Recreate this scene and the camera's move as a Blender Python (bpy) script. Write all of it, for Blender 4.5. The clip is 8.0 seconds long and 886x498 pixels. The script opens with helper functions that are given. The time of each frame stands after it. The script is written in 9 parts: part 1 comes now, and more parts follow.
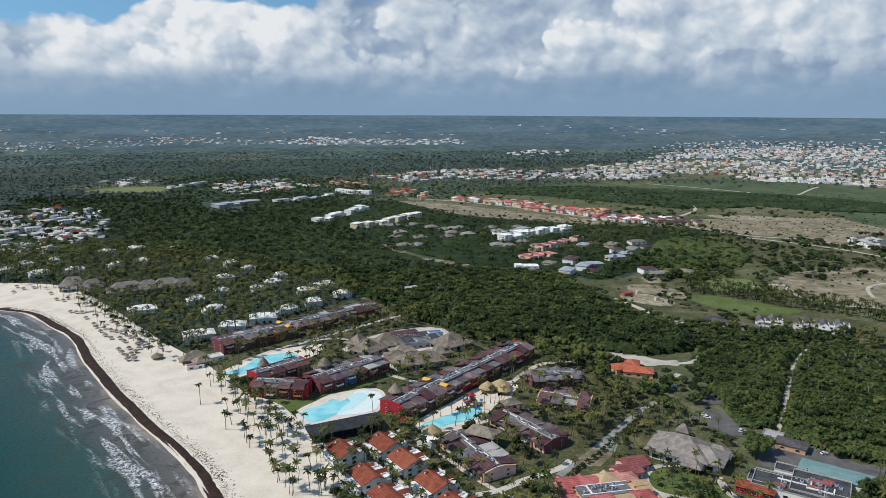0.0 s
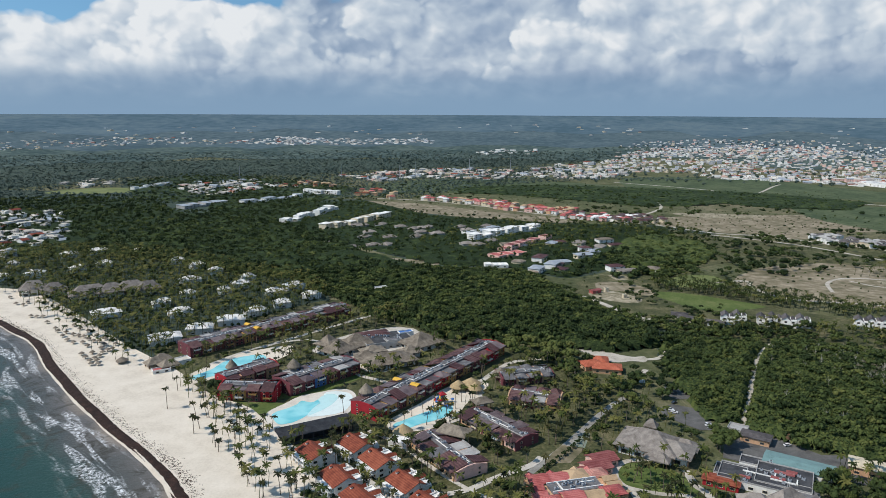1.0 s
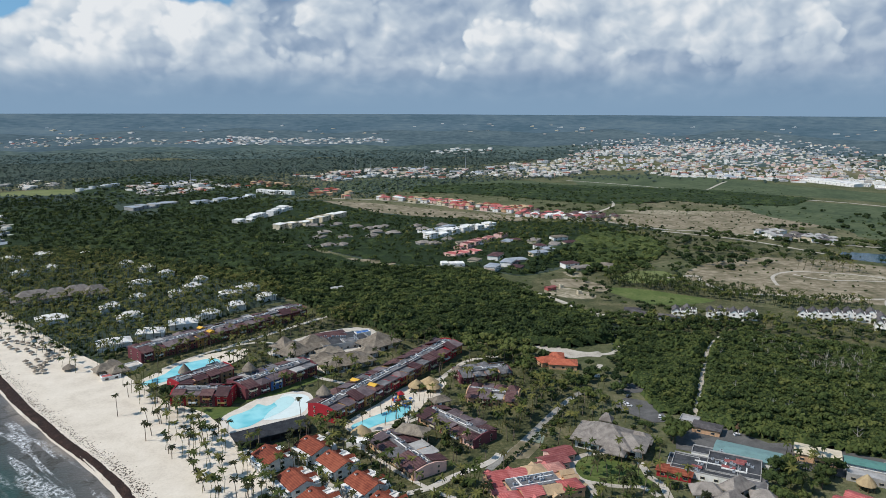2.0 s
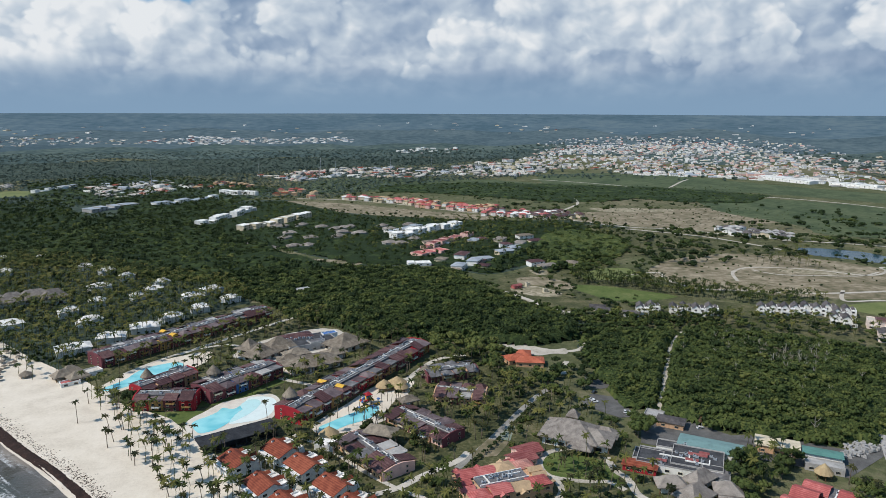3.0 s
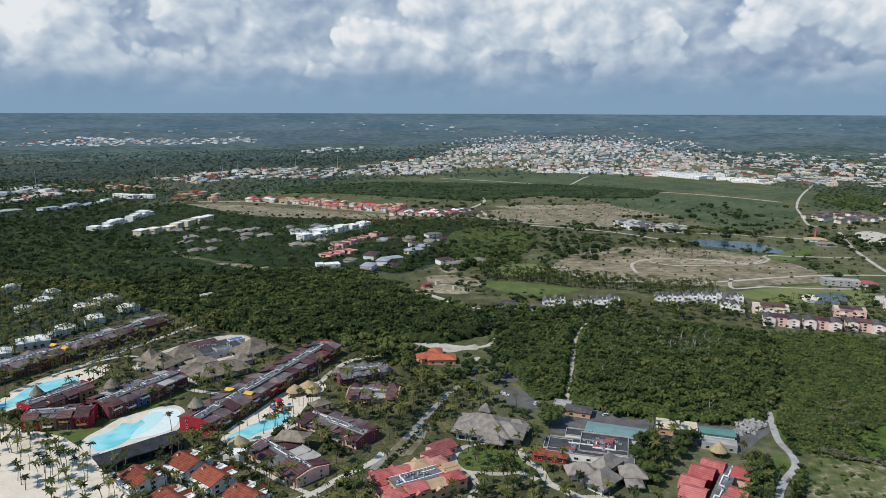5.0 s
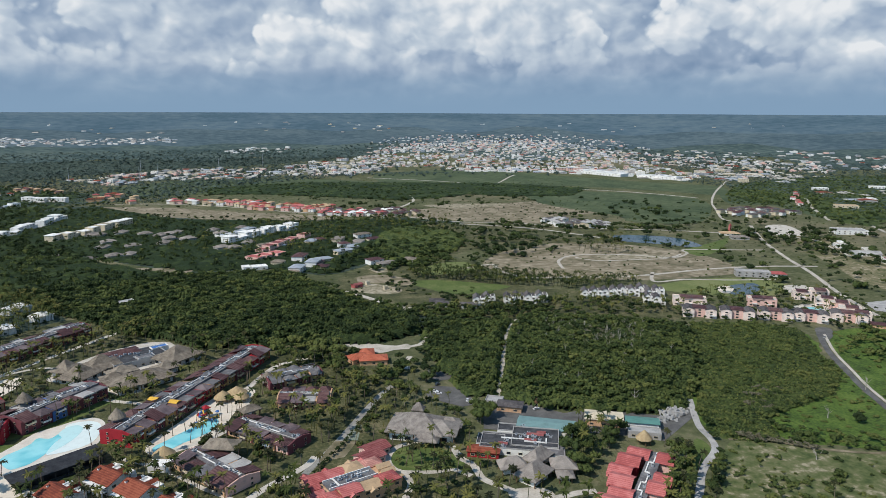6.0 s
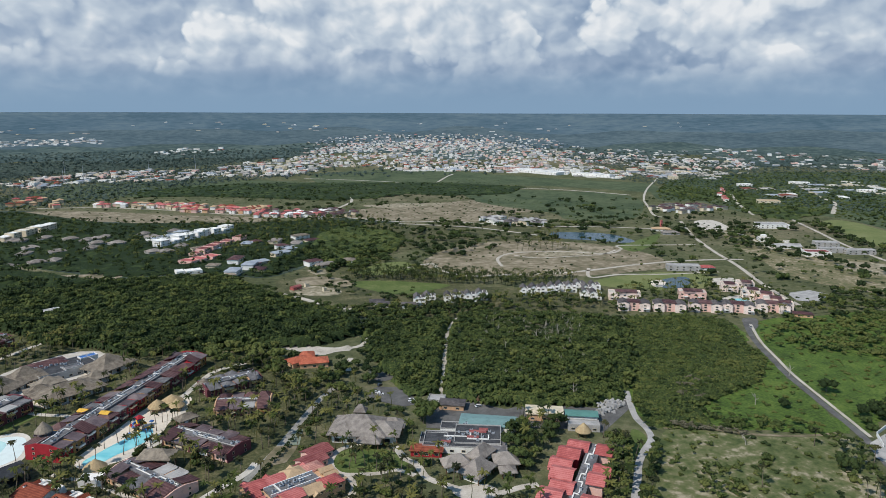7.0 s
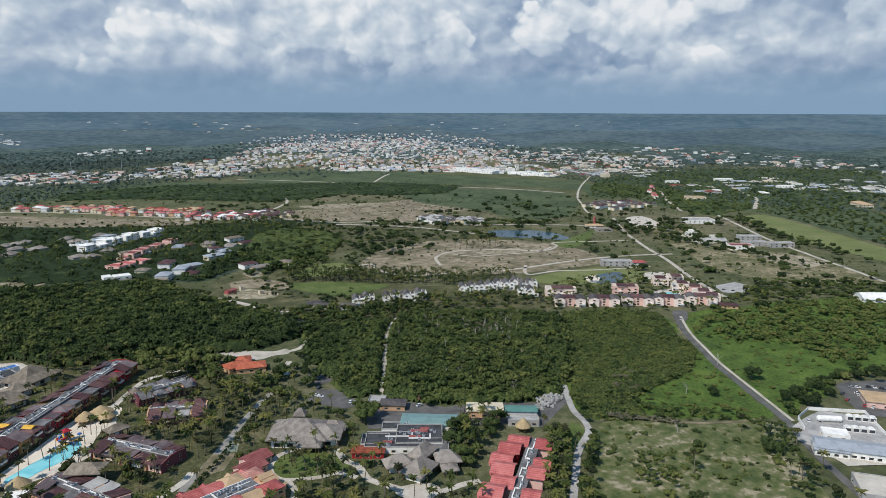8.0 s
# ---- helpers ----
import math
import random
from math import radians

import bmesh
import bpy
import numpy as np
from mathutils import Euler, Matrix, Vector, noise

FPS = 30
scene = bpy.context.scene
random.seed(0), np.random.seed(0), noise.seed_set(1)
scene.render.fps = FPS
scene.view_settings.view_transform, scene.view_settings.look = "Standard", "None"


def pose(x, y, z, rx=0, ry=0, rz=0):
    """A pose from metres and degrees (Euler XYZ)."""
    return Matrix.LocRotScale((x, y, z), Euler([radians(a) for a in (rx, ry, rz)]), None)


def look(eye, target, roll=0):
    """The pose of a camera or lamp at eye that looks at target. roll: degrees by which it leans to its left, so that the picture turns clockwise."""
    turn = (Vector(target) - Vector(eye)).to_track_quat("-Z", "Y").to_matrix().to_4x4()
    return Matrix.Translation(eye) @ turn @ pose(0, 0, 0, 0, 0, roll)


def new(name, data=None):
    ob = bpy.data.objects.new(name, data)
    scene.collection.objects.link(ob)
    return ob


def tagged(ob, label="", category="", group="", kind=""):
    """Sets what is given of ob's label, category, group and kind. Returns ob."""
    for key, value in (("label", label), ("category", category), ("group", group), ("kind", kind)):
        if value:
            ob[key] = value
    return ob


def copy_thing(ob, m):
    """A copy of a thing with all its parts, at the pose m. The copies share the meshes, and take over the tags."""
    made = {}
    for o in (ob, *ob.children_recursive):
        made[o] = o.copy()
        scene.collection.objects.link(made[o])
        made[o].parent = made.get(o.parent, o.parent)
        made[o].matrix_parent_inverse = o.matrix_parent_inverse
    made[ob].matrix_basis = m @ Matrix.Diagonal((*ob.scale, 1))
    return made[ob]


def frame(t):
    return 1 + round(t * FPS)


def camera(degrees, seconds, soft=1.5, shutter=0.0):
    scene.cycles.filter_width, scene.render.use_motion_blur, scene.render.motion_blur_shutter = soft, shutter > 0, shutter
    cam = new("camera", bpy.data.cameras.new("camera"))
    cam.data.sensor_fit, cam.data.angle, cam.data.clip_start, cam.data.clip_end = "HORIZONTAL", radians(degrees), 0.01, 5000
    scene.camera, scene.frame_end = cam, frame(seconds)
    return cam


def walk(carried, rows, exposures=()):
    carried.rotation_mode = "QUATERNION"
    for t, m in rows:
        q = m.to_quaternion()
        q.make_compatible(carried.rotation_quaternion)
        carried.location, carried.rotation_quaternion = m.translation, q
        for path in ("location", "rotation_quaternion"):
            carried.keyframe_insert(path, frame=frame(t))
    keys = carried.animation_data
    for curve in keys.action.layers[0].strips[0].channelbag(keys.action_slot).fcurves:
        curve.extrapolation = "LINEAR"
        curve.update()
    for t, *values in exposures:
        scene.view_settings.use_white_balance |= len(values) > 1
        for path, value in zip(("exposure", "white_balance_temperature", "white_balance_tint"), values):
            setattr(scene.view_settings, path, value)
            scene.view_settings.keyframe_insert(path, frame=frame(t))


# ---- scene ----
EYE = 185.0
K = 1.54  # plan sizes below are in units of this many metres
cam = camera(65.04, 8.0, 0.5)
PATH = [  # seconds, yaw, pitch, roll
    (0.0, 0.000, -11.147, 0.242),
    (0.5, -0.830, -11.159, 0.244),
    (1.0, -2.552, -11.180, 0.236),
    (1.5, -4.433, -11.205, 0.214),
    (3.0, -9.046, -11.279, 0.178),
    (3.5, -10.213, -11.278, 0.150),
    (4.0, -12.507, -11.292, 0.170),
    (5.5, -19.347, -11.314, 0.169),
    (6.0, -22.551, -11.338, 0.214),
    (6.5, -24.550, -11.350, 0.196),
    (7.0, -27.622, -11.351, 0.179),
    (7.5, -29.718, -11.374, 0.224),
    (8.0, -32.814, -11.374, 0.182),
]
walk(cam, [(t, pose(0, 0, EYE, 90 + p, 0, y) @ pose(0, 0, 0, 0, 0, r)) for t, y, p, r in PATH])

# ---------------------------------------------------------------- light
SUN_EL, SUN_AZ = 50.0, -102.0  # degrees; azimuth from +y towards +x
sun_way = Vector((math.cos(radians(SUN_EL)) * math.sin(radians(SUN_AZ)), math.cos(radians(SUN_EL)) * math.cos(radians(SUN_AZ)), math.sin(radians(SUN_EL))))
sun = new("sun", bpy.data.lights.new("sun", "SUN"))
sun.data.energy, sun.data.angle, sun.data.color = 3.75, radians(0.53), (1.0, 0.93, 0.85)
sun.matrix_world = look(sun_way * 400, (0, 0, 0))


class Nodes:
    """Short calls for building a node tree."""

    def __init__(self, tree):
        self.t = tree

    def add(self, kind):
        return self.t.nodes.new(kind)

    def put(self, socket, value):
        if isinstance(value, bpy.types.NodeSocket):
            self.t.links.new(value, socket)
        elif value is not None:
            socket.default_value = value

    def value(self, name):
        n = self.add("ShaderNodeAttribute")
        n.attribute_name = name
        return n.outputs["Fac"]

    def math(self, op, a, b=None, c=None, clamp=False):
        n = self.add("ShaderNodeMath")
        n.operation, n.use_clamp = op, clamp
        for s, v in zip(n.inputs, (a, b, c)):
            self.put(s, v)
        return n.outputs[0]

    def vec(self, op, a, b=None):
        n = self.add("ShaderNodeVectorMath")
        n.operation = op
        self.put(n.inputs[0], a)
        self.put(n.inputs[1], b)
        return n.outputs[0]

    def noise(self, v, scale, detail=4.0, rough=0.55, warp=0.0):
        n = self.add("ShaderNodeTexNoise")
        self.put(n.inputs["Vector"], v)
        n.inputs["Scale"].default_value, n.inputs["Detail"].default_value = scale, detail
        n.inputs["Roughness"].default_value, n.inputs["Distortion"].default_value = rough, warp
        return n.outputs[0]

    def voronoi(self, v, scale, detail=0.0, feature="F1"):
        n = self.add("ShaderNodeTexVoronoi")
        n.feature = feature
        self.put(n.inputs["Vector"], v)
        n.inputs["Scale"].default_value, n.inputs["Detail"].default_value = scale, detail
        return n.outputs["Distance"]

    def ramp(self, fac, stops, ease=False):
        n = self.add("ShaderNodeValToRGB")
        e = n.color_ramp.elements
        if ease:
            n.color_ramp.interpolation = "EASE"
        while len(e) < len(stops):
            e.new(0.5)
        for el, (pos, c) in zip(e, stops):
            el.position = pos
            el.color = (c, c, c, 1) if isinstance(c, (int, float)) else (*c, 1)
        self.put(n.inputs[0], fac)
        return n.outputs[0]

    def mix(self, fac, a, b, how="MIX"):
        n = self.add("ShaderNodeMix")
        n.data_type, n.blend_type = "RGBA", how
        for s, v in zip((n.inputs[0], n.inputs[6], n.inputs[7]), (fac, a, b)):
            self.put(s, (*v, 1) if isinstance(v, tuple) and len(v) == 3 else v)
        return n.outputs[2]


# sky: blue high on the sea side, cumulus with grey bases, hazy band at the horizon
world = bpy.data.worlds.new("world")
scene.world = world
world.use_nodes = True
W = Nodes(world.node_tree)
back = world.node_tree.nodes["Background"]
sky = W.add("ShaderNodeTexSky")
sky.sky_type, sky.sun_disc, sky.sun_elevation, sky.sun_rotation = "NISHITA", False, radians(SUN_EL), radians(SUN_AZ)
sky.altitude, sky.air_density, sky.dust_density, sky.ozone_density = 100.0, 1.0, 0.6, 2.0
ray = W.add("ShaderNodeTexCoord").outputs["Generated"]
axes = W.add("ShaderNodeSeparateXYZ")
W.put(axes.inputs[0], ray)
dx, dz = axes.outputs[0], axes.outputs[2]
flat = W.vec("MULTIPLY", ray, (1.0, 1.0, 1.35))
bend = W.add("ShaderNodeTexNoise")
bend.inputs["Scale"].default_value, bend.inputs["Detail"].default_value = 11.0, 4.0
W.put(bend.inputs["Vector"], flat)
flat = W.vec("ADD", flat, W.vec("MULTIPLY", W.vec("SUBTRACT", bend.outputs["Color"], (0.5, 0.5, 0.5)), (0.045, 0.045, 0.045)))


def billow(v):
    """Heaped cumulus: broad clumps with rounded lumps on lumps."""
    h = W.math("MULTIPLY", W.noise(v, 3.6, 3.0, 0.5), 0.80)
    for scale, weight in ((6.5, 0.25), (14.0, 0.16), (31.0, 0.09), (70.0, 0.042)):
        h = W.math("MULTIPLY_ADD", W.math("SUBTRACT", 1.0, W.voronoi(v, scale)), weight, h)
    return h


cloud = billow(flat)
SUNWARD = (-0.012, -0.002, 0.016)
relief = W.math("SUBTRACT", cloud, billow(W.vec("ADD", flat, SUNWARD)))
# heaps that stand before the others
ahead = W.vec("ADD", W.vec("MULTIPLY", flat, (1.15, 1.15, 1.0)), (3.1, 1.7, 0.4))
front = billow(ahead)
front_relief = W.math("SUBTRACT", front, billow(W.vec("ADD", ahead, SUNWARD)))
front_mask = W.ramp(front, [(0.625, 0.0), (0.665, 1.0)])
front_shade = W.math("MULTIPLY_ADD", front_relief, 3.6, 0.80)
tower = W.math("DIVIDE", W.math("ADD", dx, 0.335), 0.055)
tower = W.math("EXPONENT", W.math("MULTIPLY", W.math("MULTIPLY", tower, tower), -1.0))
rim = W.math("MULTIPLY_ADD", W.math("ADD", dx, 0.53), 0.145, 0.080)
rim = W.math("MULTIPLY_ADD", tower, 0.024, rim)
cover = W.math("MULTIPLY", W.math("SUBTRACT", rim, dz), 7.0)
cover = W.math("MAXIMUM", W.math("MINIMUM", cover, 0.45), -0.30)
mask = W.ramp(W.math("ADD", cloud, cover), [(0.55, 0.0), (0.61, 1.0)])
streaks = W.noise(W.vec("MULTIPLY", flat, (1.0, 1.0, 5.0)), 5.0, 5.0, 0.5, 0.1)
low = W.math("MULTIPLY", W.math("SUBTRACT", 0.10, dz), 9.0, clamp=True)
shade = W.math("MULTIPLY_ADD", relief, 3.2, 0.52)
melt = W.ramp(dz, [(0.02, 0.0), (0.075, 0.85)])
shade = W.mix(W.math("MULTIPLY", front_mask, melt), shade, front_shade)
shade = W.math("MULTIPLY_ADD", W.math("SUBTRACT", W.noise(flat, 3.0, 2.0, 0.5), 0.5), 0.9, shade)
shade = W.math("MULTIPLY_ADD", W.math("SUBTRACT", streaks, 0.5), W.math("MULTIPLY_ADD", low, 0.8, 0.1), shade)
shade = W.math("SUBTRACT", shade, W.math("MULTIPLY", low, 0.36))
tone = W.ramp(shade, [(0.05, (0.20, 0.29, 0.43)), (0.38, (0.32, 0.41, 0.54)), (0.68, (0.51, 0.59, 0.68)), (0.98, (0.78, 0.81, 0.84))])
haze = W.ramp(dz, [(0.0, 1.0), (0.012, 0.95), (0.03, 0.70), (0.062, 0.0)], ease=True)
blue = W.vec("MULTIPLY", sky.outputs[0], (0.098, 0.132, 0.132))
W.put(sky.inputs["Vector"], W.vec("NORMALIZE", W.vec("ADD", ray, (0.0, 0.0, 0.16))))
full = W.mix(mask, blue, tone)
full = W.mix(haze, full, (0.225, 0.345, 0.49))
W.put(back.inputs[0], full)
back.inputs[1].default_value = 1.0

# ---------------------------------------------------------------- materials


def material(name, stops, scale=0.3, rough=0.8, metal=0.0, bump=0.0, bump_scale=3.0, fine=6.0, fine_amount=0.25, spec=0.3, tint=False, vary=0.0, coat=0.0, courses=0.0):
    """A surface whose colour runs through stops by a broad noise, broken by a fine one; courses adds rows of tiles, tint adds the per-plant value, vary a per-object one."""
    m = bpy.data.materials.new(name)
    m.use_nodes = True
    N = Nodes(m.node_tree)
    bsdf = m.node_tree.nodes["Principled BSDF"]
    where = N.add("ShaderNodeNewGeometry").outputs["Position"]
    broad = N.noise(where, scale, 5.0, 0.6, 0.3)
    small = N.noise(where, fine, 3.0, 0.6)
    f = N.math("MULTIPLY_ADD", N.math("SUBTRACT", small, 0.5), fine_amount * 2, broad)
    if tint:
        a = N.value("tint")
        f = N.math("ADD", N.math("MULTIPLY", N.math("SUBTRACT", f, 0.5), 0.35), a)
        f = N.math("MULTIPLY_ADD", N.math("SUBTRACT", N.add("ShaderNodeNewGeometry").outputs["Random Per Island"], 0.5), 0.12, f)
    if vary:
        f = N.math("MULTIPLY_ADD", N.math("SUBTRACT", N.add("ShaderNodeObjectInfo").outputs["Random"], 0.5), vary, f)
    if courses:
        part_z = N.add("ShaderNodeSeparateXYZ")
        N.put(part_z.inputs[0], where)
        f = N.math("MULTIPLY_ADD", N.math("SINE", N.math("MULTIPLY", part_z.outputs[2], courses)), 0.11, f)
    k = len(stops) - 1
    col = N.ramp(f, [(0.28 + 0.44 * i / max(k, 1), c) for i, c in enumerate(stops)])
    N.put(bsdf.inputs["Base Color"], col)
    bsdf.inputs["Roughness"].default_value, bsdf.inputs["Metallic"].default_value = rough, metal
    bsdf.inputs["Specular IOR Level"].default_value = spec
    bsdf.inputs["Coat Weight"].default_value = coat
    if bump:
        b = N.add("ShaderNodeBump")
        b.inputs["Strength"].default_value, b.inputs["Distance"].default_value = 1.0, bump
        N.put(b.inputs["Height"], N.noise(where, bump_scale, 5.0, 0.65))
        N.put(bsdf.inputs["Normal"], b.outputs[0])
    return m


def paint(name, c, rough=0.75, wear=0.16, **more):
    d = tuple(v * (1 - wear * 1.6) for v in c)
    l = tuple(min(1, v * (1 + wear * 0.5)) for v in c)
    return material(name, [d, c, l], scale=0.25, rough=rough, fine=1.4, **more)


M = {
    "sand": material("sand", [(0.56, 0.49, 0.40), (0.66, 0.59, 0.49), (0.72, 0.65, 0.55)], 0.06, 0.95, bump=0.15, bump_scale=0.9, fine=0.8),
    "grass": material("grass", [(0.034, 0.042, 0.017), (0.074, 0.079, 0.032), (0.165, 0.145, 0.080)], 0.05, 0.95, bump=0.12, bump_scale=2.0, fine=0.5, fine_amount=0.4),
    "lawn": material("lawn", [(0.055, 0.085, 0.020), (0.09, 0.125, 0.032), (0.15, 0.165, 0.06)], 0.05, 0.95, bump=0.05, fine=0.4, fine_amount=0.3),
    "fairway": material("fairway", [(0.10, 0.13, 0.04), (0.145, 0.17, 0.058), (0.19, 0.20, 0.085)], 0.02, 0.95, fine=0.25, fine_amount=0.25),
    "meadow": material("meadow", [(0.038, 0.066, 0.013), (0.070, 0.122, 0.020), (0.120, 0.172, 0.034)], 0.05, 0.95, bump=1.0, bump_scale=0.7, fine=0.5, fine_amount=0.5),
    "pasture": material("pasture", [(0.036, 0.058, 0.025), (0.062, 0.086, 0.038), (0.100, 0.120, 0.058)], 0.012, 0.95, fine=0.08, fine_amount=0.45),
    # floor green with some blue added for the haze over far ground
    "forest_floor": material("forest_floor", [(0.027, 0.044, 0.032), (0.043, 0.064, 0.046), (0.062, 0.084, 0.058)], 0.02, 0.95, bump=2.0, bump_scale=0.15, fine=0.12, fine_amount=0.5),
    "field": material("rough_field", [(0.050, 0.072, 0.022), (0.085, 0.106, 0.036), (0.140, 0.142, 0.066), (0.33, 0.29, 0.20)], 0.035, 0.95, bump=0.15, bump_scale=0.8, fine=0.18, fine_amount=0.5),
    "dry": material("dry_field", [(0.080, 0.092, 0.036), (0.125, 0.125, 0.058), (0.20, 0.172, 0.098), (0.36, 0.31, 0.22)], 0.035, 0.95, bump=0.15, bump_scale=0.8, fine=0.18, fine_amount=0.5),
    "soil": material("bare_soil", [(0.105, 0.098, 0.052), (0.205, 0.172, 0.112), (0.34, 0.29, 0.21)], 0.03, 0.95, bump=0.2, bump_scale=0.6, fine=0.12, fine_amount=0.4),
    "dry_sand": material("dry_sand", [(0.15, 0.14, 0.08), (0.27, 0.235, 0.16), (0.42, 0.37, 0.28)], 0.05, 0.95, fine=0.2, fine_amount=0.6),
    "dirt": material("pale_dirt", [(0.30, 0.27, 0.22), (0.45, 0.41, 0.35), (0.55, 0.51, 0.45)], 0.08, 0.95, fine=0.9, fine_amount=0.3),
    "grey_path": material("grey_path", [(0.18, 0.172, 0.155), (0.27, 0.26, 0.235), (0.36, 0.345, 0.315)], 0.12, 0.9, fine=1.5),
    "bar_roof": material("dark_bar_roof", [(0.022, 0.024, 0.028), (0.036, 0.038, 0.043), (0.055, 0.058, 0.064)], 0.3, 0.7, fine=1.0, spec=0.12),
    "asphalt": material("asphalt", [(0.07, 0.069, 0.068), (0.11, 0.108, 0.105), (0.155, 0.152, 0.146)], 0.12, 0.9, fine=2.0),
    "concrete": material("concrete", [(0.24, 0.24, 0.23), (0.36, 0.35, 0.34), (0.47, 0.46, 0.44)], 0.12, 0.9, fine=1.5),
    "paving": material("paving", [(0.40, 0.36, 0.30), (0.52, 0.48, 0.42), (0.60, 0.56, 0.50)], 0.15, 0.85, fine=1.8),
    "weed": material("seaweed", [(0.016, 0.008, 0.006), (0.028, 0.014, 0.010), (0.058, 0.030, 0.021)], 0.25, 0.9, bump=0.3, bump_scale=1.5, fine=1.3),
    "leaf": material("leaf", [(0.022, 0.036, 0.013), (0.046, 0.067, 0.022), (0.078, 0.101, 0.030), (0.116, 0.129, 0.040)], 0.05, 0.75, bump=0.5, bump_scale=1.1, fine=0.7, fine_amount=0.16, tint=True, spec=0.10),
    "palm_grove": material("palm_grove_leaf", [(0.022, 0.034, 0.009), (0.050, 0.068, 0.016), (0.125, 0.120, 0.034)], 0.2, 0.7, fine=1.1, fine_amount=0.2, tint=True, spec=0.12),
    "palm_leaf": material("palm_leaf", [(0.014, 0.019, 0.008), (0.029, 0.034, 0.012), (0.074, 0.070, 0.026)], 0.2, 0.7, fine=1.1, fine_amount=0.3, spec=0.12, vary=0.35),
    "palm_trunk": material("palm_trunk", [(0.13, 0.10, 0.075), (0.22, 0.18, 0.14)], 1.0, 0.9, fine=6.0, vary=0.3),
    "bark": material("bark", [(0.10, 0.08, 0.06), (0.20, 0.17, 0.14)], 1.0, 0.9),
    "twig": material("dry_brush", [(0.060, 0.062, 0.036), (0.110, 0.104, 0.066), (0.17, 0.155, 0.11)], 0.05, 0.9, fine=0.7, fine_amount=0.2, tint=True),
    "dead_wood": material("dead_wood", [(0.26, 0.24, 0.20), (0.42, 0.39, 0.34)], 1.0, 0.9),
    "thatch": material("thatch", [(0.12, 0.10, 0.08), (0.21, 0.178, 0.14), (0.30, 0.255, 0.20)], 0.35, 0.95, bump=0.08, bump_scale=6.0, fine=3.0, vary=0.2),
    "grey_thatch": material("grey_thatch", [(0.14, 0.122, 0.108), (0.24, 0.213, 0.19), (0.33, 0.295, 0.262)], 0.3, 0.95, bump=0.08, bump_scale=6.0, fine=3.0, vary=0.2),
    "straw": material("straw", [(0.32, 0.23, 0.13), (0.45, 0.35, 0.20)], 0.6, 0.95, bump=0.05, bump_scale=6.0, fine=3.0),
    "maroon": material("maroon_roof", [(0.050, 0.024, 0.026), (0.088, 0.040, 0.041), (0.15, 0.085, 0.078)], 0.22, 0.65, fine=1.3, vary=0.3, courses=16.0),
    "plum_roof": material("plum_roof", [(0.075, 0.055, 0.060), (0.120, 0.090, 0.096), (0.19, 0.15, 0.15)], 0.22, 0.65, fine=1.3, vary=0.3),
    "terracotta": material("terracotta", [(0.13, 0.030, 0.017), (0.205, 0.048, 0.025), (0.29, 0.085, 0.046)], 0.3, 0.8, fine=1.6, vary=0.25, courses=16.0),
    "coral": material("coral_roof", [(0.30, 0.070, 0.066), (0.42, 0.110, 0.102), (0.52, 0.18, 0.165)], 0.25, 0.75, fine=1.5, vary=0.3, courses=16.0),
    "orange_roof": material("orange_tile_roof", [(0.30, 0.075, 0.040), (0.42, 0.115, 0.062), (0.52, 0.17, 0.10)], 0.3, 0.8, fine=1.5, vary=0.2, courses=16.0),
    "faded_coral": material("faded_coral_roof", [(0.36, 0.16, 0.13), (0.48, 0.23, 0.19), (0.56, 0.30, 0.25)], 0.25, 0.8, fine=1.5, vary=0.3, courses=16.0),
    "pool_stone": material("pale_pool_stone", [(0.54, 0.49, 0.42), (0.63, 0.58, 0.51), (0.69, 0.65, 0.58)], 0.15, 0.85, fine=1.6),
    "crimson": material("crimson_roof", [(0.17, 0.045, 0.045), (0.24, 0.072, 0.070), (0.31, 0.12, 0.11)], 0.3, 0.75, fine=1.5, vary=0.2, courses=16.0),
    "white": paint("white_paint", (0.78, 0.77, 0.74), vary=0.1),
    "cream": paint("cream_paint", (0.62, 0.54, 0.40)),
    "pink": paint("pink_paint", (0.72, 0.47, 0.41)),
    "blush": paint("pale_pink_paint", (0.80, 0.67, 0.60)),
    "peach": paint("peach_paint", (0.58, 0.36, 0.22)),
    "red": paint("red_paint", (0.34, 0.020, 0.030)),
    "yellow": paint("yellow_paint", (0.68, 0.40, 0.06)),
    "ochre": paint("ochre_paint", (0.40, 0.24, 0.09)),
    "plum": paint("plum_paint", (0.16, 0.050, 0.060)),
    "blue": paint("blue_paint", (0.06, 0.16, 0.42)),
    "teal": paint("teal_sheet_roof", (0.17, 0.28, 0.275), rough=0.5),
    "green": paint("green_sheet_roof", (0.10, 0.23, 0.20), rough=0.5),
    "steel": paint("grey_sheet_roof", (0.34, 0.37, 0.41), rough=0.45),
    "shallow_pale": paint("pool_beach", (0.70, 0.79, 0.77), 0.4, 0.06),
    "shallow": paint("shallow_pool", (0.52, 0.76, 0.76), 0.2, 0.06),
    "slate": material("slate_felt", [(0.034, 0.036, 0.040), (0.058, 0.060, 0.066), (0.095, 0.098, 0.105)], 0.2, 0.85, fine=1.0, spec=0.15),
    "deck": material("roof_felt", [(0.085, 0.082, 0.086), (0.135, 0.132, 0.138), (0.23, 0.225, 0.23)], 0.2, 0.8, fine=0.9),
    "shingle": material("dark_shingle", [(0.05, 0.045, 0.045), (0.10, 0.09, 0.09), (0.15, 0.135, 0.13)], 0.4, 0.8, fine=1.5, vary=0.3),
    "court": material("court_surface", [(0.12, 0.15, 0.10), (0.20, 0.24, 0.19), (0.30, 0.28, 0.22)], 0.08, 0.9, fine=0.5),
